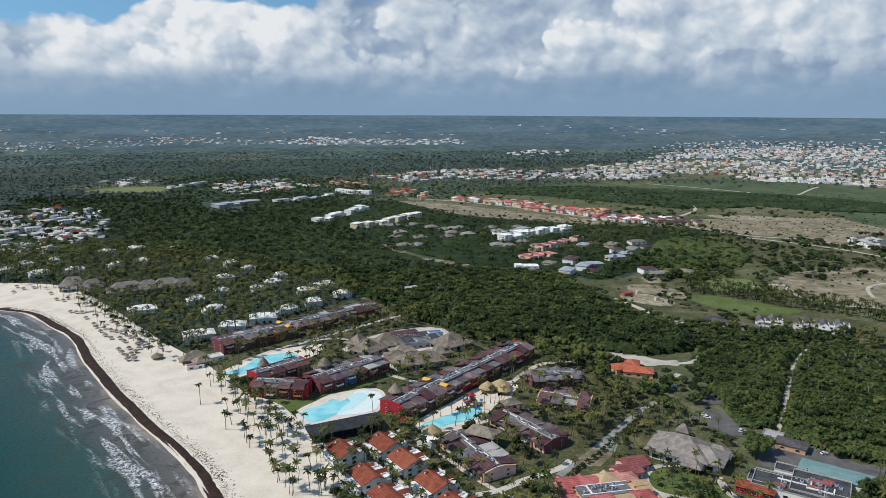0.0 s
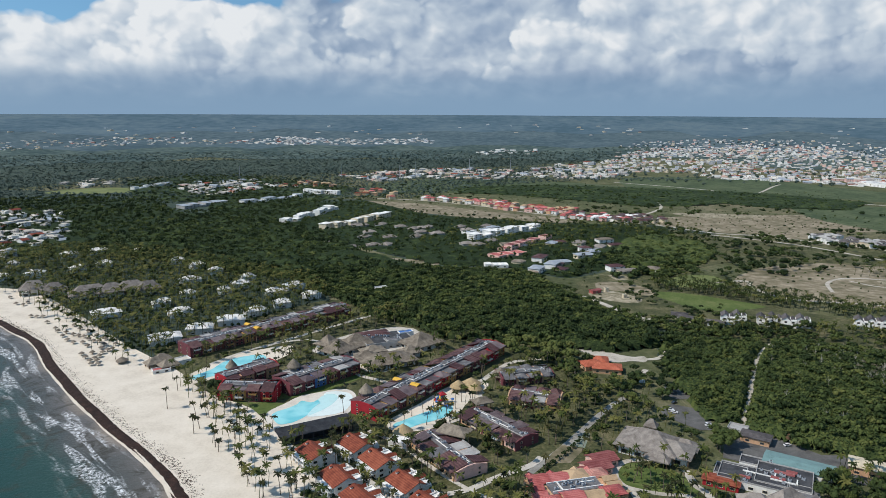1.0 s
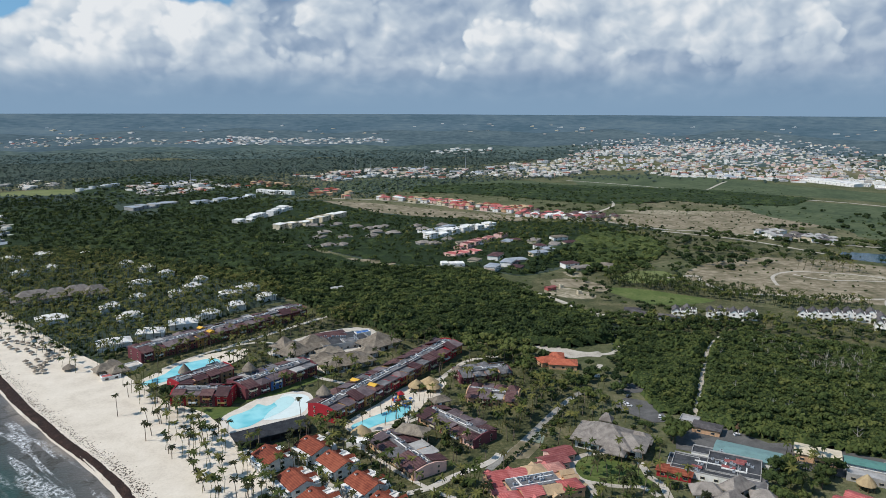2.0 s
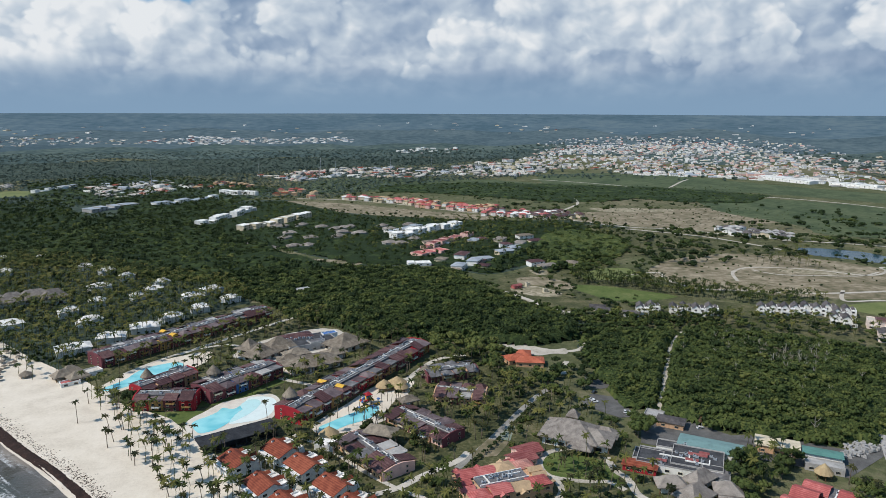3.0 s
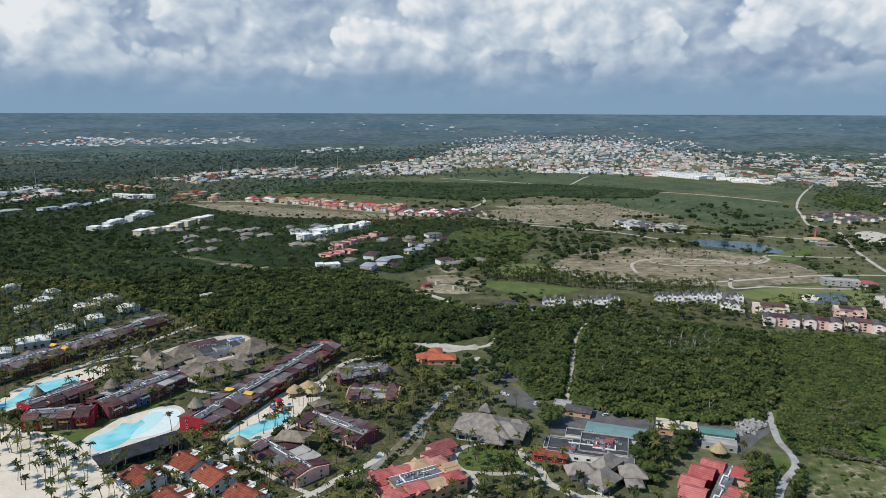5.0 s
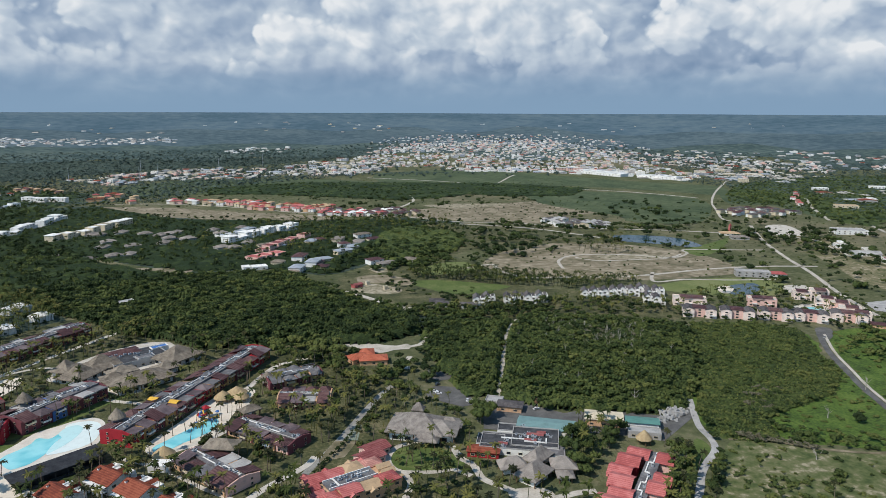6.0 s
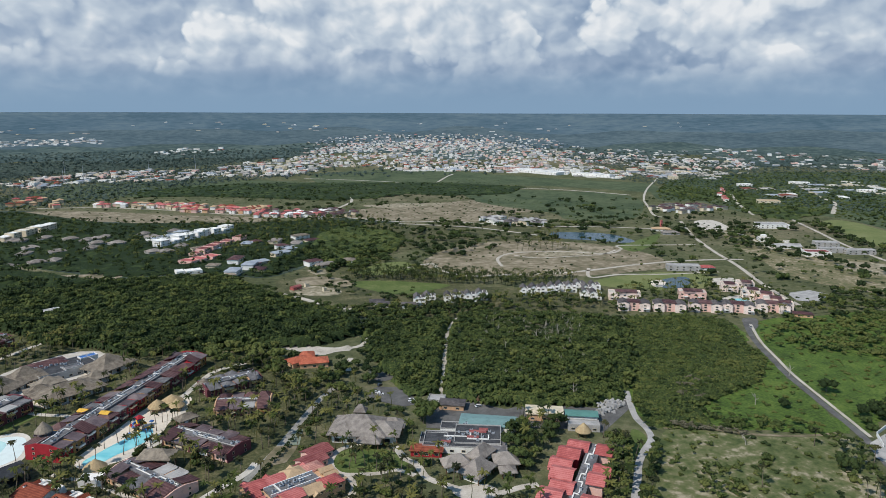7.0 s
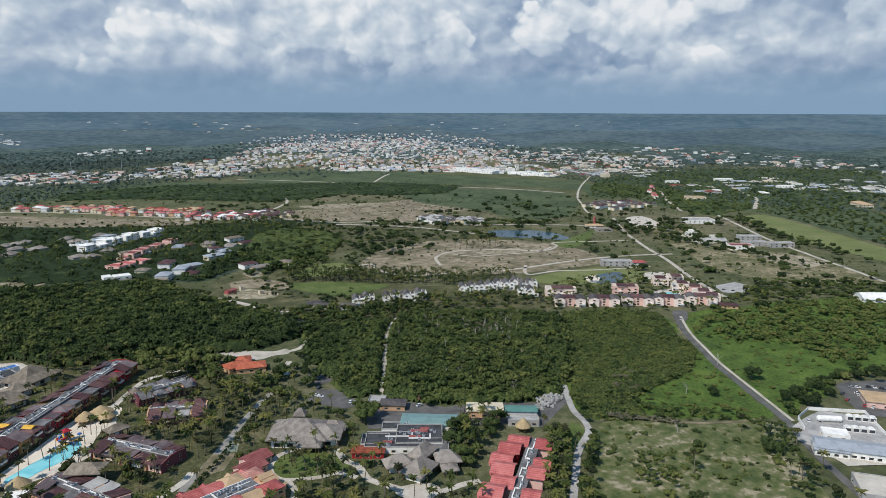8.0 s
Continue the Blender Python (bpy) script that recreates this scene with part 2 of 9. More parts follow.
    "tan_roof": paint("tan_roof", (0.47, 0.33, 0.20)),
    "glass": material("window_glass", [(0.018, 0.022, 0.028), (0.035, 0.042, 0.05)], 0.5, 0.08, spec=0.6),
    "wood": material("brown_wood", [(0.10, 0.06, 0.035), (0.19, 0.12, 0.07)], 0.8, 0.7),
    "tyre": paint("tyre_rubber", (0.02, 0.02, 0.02)),
    "car_white": paint("white_car_paint", (0.75, 0.75, 0.75), 0.25, 0.05, coat=0.8),
    "car_dark": paint("dark_car_paint", (0.04, 0.045, 0.055), 0.25, 0.05, coat=0.8),
    "car_red": paint("red_car_paint", (0.33, 0.02, 0.02), 0.25, 0.05, coat=0.8),
    "car_grey": paint("silver_car_paint", (0.42, 0.43, 0.45), 0.3, 0.05, metal=0.4, coat=0.8),
    # far greens with the blue of distance haze put into the base colour
    "haze_blue": material("distant_forest_haze", [(0.059, 0.104, 0.132), (0.085, 0.132, 0.163), (0.116, 0.163, 0.183)], 0.002, 0.95, fine=0.018, fine_amount=0.6, spec=0.1),
    "haze_mid": material("hazy_forest", [(0.054, 0.087, 0.104), (0.078, 0.116, 0.132), (0.111, 0.149, 0.158)], 0.003, 0.95, fine=0.03, fine_amount=0.6, spec=0.1),
    "haze_wood": material("far_forest_haze", [(0.040, 0.066, 0.064), (0.066, 0.098, 0.092), (0.106, 0.139, 0.120)], 0.004, 0.95, fine=0.035, fine_amount=0.75, spec=0.1),
    "haze_green": material("far_bush_haze", [(0.040, 0.066, 0.057), (0.058, 0.087, 0.073), (0.080, 0.110, 0.090)], 0.004, 0.9, fine=0.03, fine_amount=0.3, tint=True),
}


def ground_material():
    """Scrub, grass and bare soil mixed by noise at three sizes."""
    m = bpy.data.materials.new("scrubland")
    m.use_nodes = True
    N = Nodes(m.node_tree)
    bsdf = m.node_tree.nodes["Principled BSDF"]
    where = N.add("ShaderNodeNewGeometry").outputs["Position"]
    wide = N.noise(where, 0.0022, 6.0, 0.55, 0.4)
    mid = N.noise(where, 0.02, 6.0, 0.65, 0.3)
    tuft = N.noise(where, 0.16, 4.0, 0.6)
    f = N.math("MULTIPLY_ADD", mid, 0.55, N.math("MULTIPLY", tuft, 0.45))
    green = N.ramp(f, [(0.34, (0.050, 0.062, 0.030)), (0.5, (0.100, 0.110, 0.054)), (0.66, (0.190, 0.175, 0.105))])
    bare = N.ramp(f, [(0.4, (0.120, 0.118, 0.066)), (0.6, (0.25, 0.21, 0.145))])
    N.put(bsdf.inputs["Base Color"], N.mix(N.ramp(wide, [(0.50, 0.0), (0.66, 0.8)]), green, bare))
    bsdf.inputs["Roughness"].default_value, bsdf.inputs["Specular IOR Level"].default_value = 0.95, 0.1
    b = N.add("ShaderNodeBump")
    b.inputs["Distance"].default_value = 2.5
    N.put(b.inputs["Height"], N.noise(where, 0.13, 5.0, 0.7))
    N.put(bsdf.inputs["Normal"], b.outputs[0])
    return m


def sea_material():
    """Green deep water, sandy shallows with brown weed, and foam in broken bands; 'shore' is the distance from the waterline."""
    m = bpy.data.materials.new("sea_water")
    m.use_nodes = True
    N = Nodes(m.node_tree)
    bsdf = m.node_tree.nodes["Principled BSDF"]
    where = N.add("ShaderNodeNewGeometry").outputs["Position"]
    d = N.value("shore")
    along = N.vec("DOT_PRODUCT", where, (-0.49, 0.87, 0.0)).node.outputs["Value"]
    plain = d
    d = N.math("MULTIPLY_ADD", N.math("SUBTRACT", N.noise(where, 0.018, 4.0, 0.55, 0.5), 0.5), 34.0, d)
    deep = N.ramp(N.math("DIVIDE", d, 165.0), [(0.0, (0.24, 0.20, 0.16)), (0.04, (0.135, 0.125, 0.115)), (0.13, (0.080, 0.086, 0.080)), (0.24, (0.034, 0.070, 0.060)), (0.48, (0.010, 0.052, 0.046))])
    weed = N.ramp(N.noise(where, 0.06, 8.0, 0.72, 1.2), [(0.51, 0.0), (0.60, 0.85)])
    near = N.ramp(N.math("DIVIDE", d, 165.0), [(0.25, 0.85), (0.6, 0.0)])
    col = N.mix(N.math("MULTIPLY", weed, near), deep, (0.05, 0.045, 0.03))
    v = N.add("ShaderNodeCombineXYZ")
    N.put(v.inputs[0], N.math("MULTIPLY", plain, 0.13))
    N.put(v.inputs[1], N.math("MULTIPLY", along, 0.020))
    crest = N.ramp(N.noise(v.outputs[0], 1.0, 3.0, 0.5, 0.3), [(0.50, 0.0), (0.57, 1.0)])
    lace = N.ramp(N.noise(where, 0.42, 8.0, 0.80, 0.5), [(0.46, 0.0), (0.60, 1.0)])
    zone = N.ramp(N.math("DIVIDE", plain, 165.0), [(0.02, 0.0), (0.05, 1.0), (0.16, 1.0), (0.27, 0.0)])
    foam = N.math("MULTIPLY", crest, N.math("MULTIPLY", lace, zone))
    N.put(bsdf.inputs["Base Color"], N.mix(foam, col, (0.72, 0.74, 0.75)))
    N.put(bsdf.inputs["Roughness"], N.math("MULTIPLY_ADD", foam, 0.5, 0.32))
    bsdf.inputs["Specular IOR Level"].default_value = 0.10
    b = N.add("ShaderNodeBump")
    b.inputs["Distance"].default_value = 0.35
    N.put(b.inputs["Height"], N.noise(N.vec("MULTIPLY", where, (1.0, 1.6, 1.0)), 0.35, 5.0, 0.6, 0.5))
    N.put(bsdf.inputs["Normal"], b.outputs[0])
    return m


def pool_material():
    m = bpy.data.materials.new("pool_water")
    m.use_nodes = True
    N = Nodes(m.node_tree)
    bsdf = m.node_tree.nodes["Principled BSDF"]
    where = N.add("ShaderNodeNewGeometry").outputs["Position"]
    N.put(bsdf.inputs["Base Color"], N.ramp(N.noise(where, 0.09, 3.0, 0.5, 0.3), [(0.35, (0.17, 0.56, 0.62)), (0.6, (0.32, 0.70, 0.73))]))
    bsdf.inputs["Roughness"].default_value = 0.12
    b = N.add("ShaderNodeBump")
    b.inputs["Distance"].default_value = 0.03
    N.put(b.inputs["Height"], N.noise(where, 1.5, 3.0))
    N.put(bsdf.inputs["Normal"], b.outputs[0])
    return m


def lake_material():
    m = bpy.data.materials.new("lake_water")
    m.use_nodes = True
    N = Nodes(m.node_tree)
    bsdf = m.node_tree.nodes["Principled BSDF"]
    where = N.add("ShaderNodeNewGeometry").outputs["Position"]
    N.put(bsdf.inputs["Base Color"], N.ramp(N.noise(where, 0.04, 3.0), [(0.35, (0.018, 0.045, 0.065)), (0.6, (0.035, 0.075, 0.095))]))
    bsdf.inputs["Roughness"].default_value = 0.22
    bsdf.inputs["Specular IOR Level"].default_value = 0.4
    return m


M["scrub"], M["sea"], M["pool"], M["lake"] = ground_material(), sea_material(), pool_material(), lake_material()

# ---------------------------------------------------------------- mesh helpers


class Geo:
    """Points and faces of one mesh, with a material slot for each face."""

    def __init__(self):
        self.v, self.f, self.s = [], [], []

    def face(self, pts, slot=0):
        k = len(self.v)
        self.v += [tuple(p) for p in pts]
        self.f.append(tuple(range(k, k + len(pts))))
        self.s.append(slot)

    def box(self, x, y, z, sx, sy, sz, slot=0, taper=1.0, turn=0.0):
        """A box on its base centre."""
        a, b, k = sx / 2, sy / 2, len(self.v)
        c, s = math.cos(radians(turn)), math.sin(radians(turn))
        for w, h in ((1.0, 0.0), (taper, sz)):
            for p, q in ((-a, -b), (a, -b), (a, b), (-a, b)):
                self.v.append((x + (p * c - q * s) * w, y + (p * s + q * c) * w, z + h))
        for q in ((3, 2, 1, 0), (4, 5, 6, 7), (0, 1, 5, 4), (1, 2, 6, 5), (2, 3, 7, 6), (3, 0, 4, 7)):
            self.f.append(tuple(k + i for i in q))
            self.s.append(slot)

    def loft(self, rings, slot=0, closed=True, caps=True):
        """Skin over rings of equal counts."""
        k, n = len(self.v), len(rings[0])
        for r in rings:
            self.v += [tuple(p) for p in r]
        for i in range(len(rings) - 1):
            for j in range(n if closed else n - 1):
                q = (j + 1) % n
                self.f.append((k + i * n + j, k + i * n + q, k + (i + 1) * n + q, k + (i + 1) * n + j))
                self.s.append(slot)
        if caps:
            self.f += [tuple(range(k + n - 1, k - 1, -1)), tuple(range(k + (len(rings) - 1) * n, k + len(rings) * n))]
            self.s += [slot, slot]

    def tube(self, pts, radii, n=6, slot=0):
        rings = []
        for i, (p, r) in enumerate(zip(pts, radii)):
            p = Vector(p)
            a = Vector(pts[max(i - 1, 0)])
            b = Vector(pts[min(i + 1, len(pts) - 1)])
            d = (b - a).normalized()
            u = d.orthogonal().normalized()
            w = d.cross(u)
            rings.append([p + (u * math.cos(t * math.tau / n) + w * math.sin(t * math.tau / n)) * r for t in range(n)])
        self.loft(rings, slot)

    def hip(self, x, y, z, l, w, rise, thick=0.3, ridge=None, slot=0, sag=0.0):
        """A hipped roof slab; ridge is its ridge's length along x. sag curves it like thatch."""
        r = (max(l - w, 0.6) if ridge is None else ridge) / 2
        rings = [[(x + a * l / 2, y + b * w / 2, z) for a, b in ((-1, -1), (1, -1), (1, 1), (-1, 1))],
                 [(x + a * l / 2, y + b * w / 2, z + thick) for a, b in ((-1, -1), (1, -1), (1, 1), (-1, 1))]]
        if sag:
            h = 0.5
            rings.append([(x + a * (l / 2 * (1 - h) + r * h), y + b * w / 2 * (1 - h), z + thick + (rise - thick) * (h - sag)) for a, b in ((-1, -1), (1, -1), (1, 1), (-1, 1))])
        rings.append([(x + a * r, y + b * 0.12, z + rise) for a, b in ((-1, -1), (1, -1), (1, 1), (-1, 1))])
        self.loft(rings, slot)

    def gable(self, x, y, z, l, w, rise, thick=0.28, slot=0, turn=0.0, ends=None):
        """A gabled roof with its ridge along x; ends fills the triangles with that slot."""
        c, s = math.cos(radians(turn)), math.sin(radians(turn))
        def at(p, q, h):
            return (x + p * c - q * s, y + p * s + q * c, z + h)
        prof = [(-w / 2, 0), (0, rise), (w / 2, 0), (w / 2, -thick), (0, rise - thick), (-w / 2, -thick)]
        rings = [[at(e * l / 2, q, h) for q, h in prof] for e in (-1, 1)]
        k = len(self.v)
        for r in rings:
            self.v += r
        for j in range(6):
            q = (j + 1) % 6
            self.f.append((k + j, k + 6 + j, k + 6 + q, k + q))
            self.s.append(slot)
        for e in (0, 6):
            self.f += [(k + e, k + e + 1, k + e + 4, k + e + 5), (k + e + 1, k + e + 2, k + e + 3, k + e + 4)]
            self.s += [slot, slot]
        if ends is not None:
            for e in (-1, 1):
                i = l / 2 - 0.35
                self.face([at(e * i, -w / 2 + 0.3, -thick), at(e * i, w / 2 - 0.3, -thick), at(e * i, 0, rise - thick)], ends)

    def slab(self, pts, thick, slot=0):
        """A sloped plate through four points, thick downwards."""
        self.loft([[(p[0], p[1], p[2] - thick) for p in pts], pts], slot)

    def mesh(self, name, mats, smooth=False):
        me = bpy.data.meshes.new(name)
        me.from_pydata(self.v, [], self.f)
        for m in mats:
            me.materials.append(M[m] if isinstance(m, str) else m)
        me.polygons.foreach_set("material_index", self.s)
        if smooth:
            me.polygons.foreach_set("use_smooth", [True] * len(self.f))
        me.update()
        return me


def thing(name, x, y, heading, label, category, group="", z=0.0, wide=1.0, tall=1.0):
    ob = new(name)
    ob.empty_display_size = 0.5
    ob.matrix_world = pose(x, y, z, 0, 0, heading) @ Matrix.Diagonal((wide, wide, tall, 1))
    return tagged(ob, label, category, group)


def part(name, data, mats, parent, label="", at=None):
    """One mesh object under a thing or a part; data is a Geo or a shared mesh."""
    me = data.mesh(name, mats) if isinstance(data, Geo) else data
    ob = new(name, me)
    ob.parent = parent
    if at is not None:
        ob.matrix_local = at
    return tagged(ob, label)


def structure(name, data, mats, label, category):
    ob = new(name, data.mesh(name, mats) if isinstance(data, Geo) else data)
    return tagged(ob, label, category, kind="structure")


KEEP = []  # ground taken by buildings, roads and water: x, y, radius


def keep(x, y, r):
    KEEP.append((x, y, r))


def keep_line(x0, y0, x1, y1, r):
    n = max(1, int(math.hypot(x1 - x0, y1 - y0) / max(r * 0.8, 1)))
    for i in range(n + 1):
        keep(x0 + (x1 - x0) * i / n, y0 + (y1 - y0) * i / n, r)


def spline(pts, steps=6, closed=False):
    """Catmull-Rom through points."""
    n, out = len(pts), []
    for i in range(n if closed else n - 1):
        p = [pts[(i + k) % n] if closed else pts[min(max(i + k, 0), n - 1)] for k in (-1, 0, 1, 2)]
        for s in range(steps):
            t = s / steps
            out.append(tuple(0.5 * (2 * p[1][a] + (p[2][a] - p[0][a]) * t + (2 * p[0][a] - 5 * p[1][a] + 4 * p[2][a] - p[3][a]) * t * t + (3 * p[1][a] - p[0][a] - 3 * p[2][a] + p[3][a]) * t ** 3) for a in (0, 1)))
    if not closed:
        out.append(tuple(pts[-1]))
    return out


def patch(name, pts, z, mat, label, category, rough=0.0, curved=True, taken=False, thick=0.0):
    """A flat piece of ground with a soft, slightly uneven outline."""
    line = spline(pts, 6, True) if curved else list(pts)
    if rough:
        line = [(x + rough * noise.noise((x * 0.11, y * 0.11, 1.0)), y + rough * noise.noise((x * 0.11, y * 0.11, 9.0))) for x, y in line]
    bm = bmesh.new()
    vs = [bm.verts.new((x, y, z)) for x, y in line]
    es = [bm.edges.new((vs[i], vs[(i + 1) % len(vs)])) for i in range(len(vs))]
    bmesh.ops.triangle_fill(bm, edges=es, use_beauty=True)
    for f in bm.faces:
        if f.normal.z < 0:
            f.normal_flip()
    if thick:
        r = bmesh.ops.extrude_edge_only(bm, edges=[e for e in bm.edges if len(e.link_faces) == 1])
        for v in r["geom"]:
            if isinstance(v, bmesh.types.BMVert):
                v.co.z -= thick
    me = bpy.data.meshes.new(name)
    bm.to_mesh(me)
    bm.free()
    me.materials.append(M[mat])
    if taken:
        AREAS.append(line)
    return structure(name, me, (), label, category)


AREAS = []  # outlines on which no plants grow


def road(name, pts, width, z, mat, label, category="road", curved=True, room=1.0):
    """A strip along a line, with a low kerb's depth."""
    line = spline(pts, 6) if curved else list(pts)
    g = Geo()
    rings = []
    for i, (x, y) in enumerate(line):
        a, b = line[max(i - 1, 0)], line[min(i + 1, len(line) - 1)]
        d = Vector((b[0] - a[0], b[1] - a[1])).normalized()
        w = width / 2 * (1 + 0.12 * noise.noise((x * 0.07, y * 0.07, 3.0)))
        nx, ny = -d.y * w, d.x * w
        rings.append([(x + nx, y + ny, z - 0.15), (x + nx, y + ny, z), (x - nx, y - ny, z), (x - nx, y - ny, z - 0.15)])
        if i:
            keep_line(*line[i - 1], x, y, width / 2 + room)
    g.loft(rings, closed=False, caps=False)
    for i in range(len(g.f)):
        g.f[i] = g.f[i][::-1]
    return structure(name, g, [mat], label, category)


def big_mesh(name, verts, faces, mat, tint=None, smooth=False):
    """A mesh from arrays of quads or triangles (rows of equal length each)."""
    me = bpy.data.meshes.new(name)
    me.vertices.add(len(verts))
    me.vertices.foreach_set("co", np.asarray(verts, np.float32).ravel())
    total = sum(f.size for f in faces)
    count = sum(len(f) for f in faces)
    me.loops.add(total)
    me.polygons.add(count)
    me.loops.foreach_set("vertex_index", np.concatenate([f.ravel() for f in faces]).astype(np.int32))
    sizes = np.concatenate([np.full(len(f), f.shape[1]) for f in faces])
    me.polygons.foreach_set("loop_start", (np.cumsum(sizes) - sizes).astype(np.int32))
    if smooth:
        me.polygons.foreach_set("use_smooth", np.ones(count, bool))
    if tint is not None:
        me.attributes.new("tint", "FLOAT", "POINT").data.foreach_set("value", np.asarray(tint, np.float32))
    me.materials.append(M[mat])
    me.update(calc_edges=True)
    return me


# ---------------------------------------------------------------- ground, sea and shore


def far_height(r):
    """The plain is flat, and lifts to low hills at the horizon."""
    k = min(max((r - 2800.0) / 2050.0, 0.0), 1.0)
    return 159.0 * k ** 1.25


def build_ground():
    radii = [0, 60, 120, 200, 300, 420, 560, 740, 960, 1250, 1600, 2000, 2400, 2800, 2900, 3000, 3150, 3300, 3500, 3700, 3900, 4100, 4300, 4500, 4700, 4850, 4900]
    n = 144
    verts = [(0, 0, 0)]
    for r in radii[1:]:
        for i in range(n):
            a = i * math.tau / n
            x, y = r * math.sin(a), r * math.cos(a)
            h = far_height(r)
            verts.append((x, y, h + (2.5 * noise.noise((x * 0.0011, y * 0.0011, 0)) * min(1, h / 60) if h else 0)))
    tris = np.array([[0, 1 + (i + 1) % n, 1 + i] for i in range(n)])
    quads = np.array([[1 + k * n + i, 1 + k * n + (i + 1) % n, 1 + (k + 1) * n + (i + 1) % n, 1 + (k + 1) * n + i] for k in range(len(radii) - 2) for i in range(n)])
    me = big_mesh("ground", np.array(verts), [tris[:, ::-1], quads[:, ::-1]], "scrub", smooth=True)
    structure("ground", me, (), "green scrubland plain with bare patches reaching the horizon", "ground")


build_ground()


def far_ring(name, r0, r1, z, mat, label, seed):
    """A sheet of far forest over the plain, with a ragged near edge."""
    n = 288
    rings = []
    for k in range(17):
        ring = []
        for i in range(n):
            a = i * math.tau / n
            r = r0 + (r1 - r0) * k / 16
            r += (1 - k / 16) ** 2 * (330 * noise.noise((math.sin(a) * 9, math.cos(a) * 9, seed)) + 60 * noise.noise((math.sin(a) * 40, math.cos(a) * 40, seed)))
            x, y = r * math.sin(a), r * math.cos(a)
            ring.append((x, y, far_height(r) + z + 2.5 * noise.noise((x * 0.0011, y * 0.0011, 0)) * min(1, far_height(r) / 60)))
        rings.append(ring)
    g = Geo()
    g.loft(rings, caps=False)
    me = g.mesh(name, [mat], True)
    if me.polygons[0].normal.z < 0:
        me.flip_normals()
    structure(name, me, (), label, "forest")


# each ring outwards is painted bluer, standing in for haze
far_ring("far_plain", 2780, 4890, 1.0, "haze_wood", "far flat forest tinted bluish for distance haze", 3.0)
far_ring("hazy_plain", 3300, 4891, 1.6, "haze_mid", "distant forest plain with blue haze in its colour", 5.0)
far_ring("horizon_plain", 3900, 4892, 2.2, "haze_blue", "horizon forest plain with strong blue haze painted in", 8.0)

SHORE = [(-466.6, 656.9), (-417.8, 631.9), (-383.7, 619.3), (-341.1, 581.9), (-304.1, 547.0), (-268.0, 495.9), (-233.0, 452.0), (-207.2, 420.9), (-174.8, 384.4), (-147.7, 355.3), (-127.3, 331.0), (-112.9, 308.5)]
# on past the view at both ends
SHORE = [(SHORE[0][0] - 900, SHORE[0][1] + 900), (SHORE[0][0] - 260, SHORE[0][1] + 240)] + SHORE + [(SHORE[-1][0] + 60, SHORE[-1][1] - 90), (SHORE[-1][0] + 150, SHORE[-1][1] - 330), (SHORE[-1][0] + 300, SHORE[-1][1] - 1100)]
OUT = Vector((-0.87, -0.49))  # from the shore to the open sea


def shore_strip(name, offsets, heights, mat, label, category, wobble=0.0, smooth=True):
    line = spline(SHORE, 10)
    g = Geo()
    rings, value = [], []
    for x, y in line:
        ring = []
        for d, z in zip(offsets, heights):
            k = d + wobble * noise.noise((x * 0.05, y * 0.05, d * 0.3))
            ring.append((x + OUT.x * k, y + OUT.y * k, z))
            value.append(d)
        rings.append(ring)
    g.loft(rings, closed=False, caps=False)
    me = g.mesh(name, [mat], smooth)
    if me.polygons[len(me.polygons) // 2].normal.z < 0:
        me.flip_normals()
    me.attributes.new("shore", "FLOAT", "POINT").data.foreach_set("value", value)
    return structure(name, me, (), label, category)


shore_strip("sea", [-14, 0, 6, 12, 18, 25, 34, 43, 55, 70, 92, 123, 170, 250, 600, 1500, 4000], [0.16] * 17, "sea", "green sea with brown shallows and breaking white foam", "sea")
shore_strip("beach", [9, 4, 0, -6, -14, -24, -33, -38], [0.02, 0.12, 0.22, 0.34, 0.45, 0.5, 0.5, 0.05], "sand", "wide pale sand beach beside the sea", "beach", wobble=1.5)
# sargassum along the waterline: a dark bank, thinning out uphill
def seaweed():
    rnd = random.Random(4)
    line = spline(SHORE, 40)
    g = Geo()
    rings = []
    for x, y in line:
        w = 4.0 + 1.2 * noise.noise((x * 0.03, y * 0.03, 5.0))
        off = -2.6 + 1.0 * noise.noise((x * 0.02, y * 0.02, 2.0))
        ring = []
        for k, h in ((0.9, 0.0), (0.55, 0.32), (0.2, 0.5), (-0.2, 0.52), (-0.6, 0.38), (-1.0, 0.0)):
            d = off + k * w + 0.5 * noise.noise((x * 0.3, y * 0.3, k * 5))
            ring.append((x + OUT.x * d, y + OUT.y * d, 0.26 + h + 0.12 * noise.noise((x, y, k))))
        rings.append(ring)
    g.loft(rings, closed=False, caps=False)
    me = g.mesh("seaweed_bank", ["weed"], True)
    if me.polygons[len(me.polygons) // 2].normal.z < 0:
        me.flip_normals()
    tagged(new("seaweed_bank", me), "dark brown bank of washed-up seaweed along the beach", "seaweed", kind="stuff")
    g = Geo()
    for _ in range(3400):
        x, y = line[rnd.randrange(60, len(line) - 60)]
        if math.hypot(x, y) > 860:
            continue
        d = -7.0 - abs(rnd.gauss(0, 2.8))
        s = rnd.uniform(0.2, 0.75)
        px, py = x + OUT.x * d + rnd.uniform(-2, 2), y + OUT.y * d + rnd.uniform(-2, 2)
        g.box(px, py, 0.40, s * 1.8, s, 0.16 + 0.12 * s, 0, 0.5, rnd.uniform(0, 180))
    tagged(new("seaweed_scraps", g.mesh("seaweed_scraps", ["weed"])), "scattered brown seaweed scraps lying on the sand", "seaweed", kind="stuff")


seaweed()
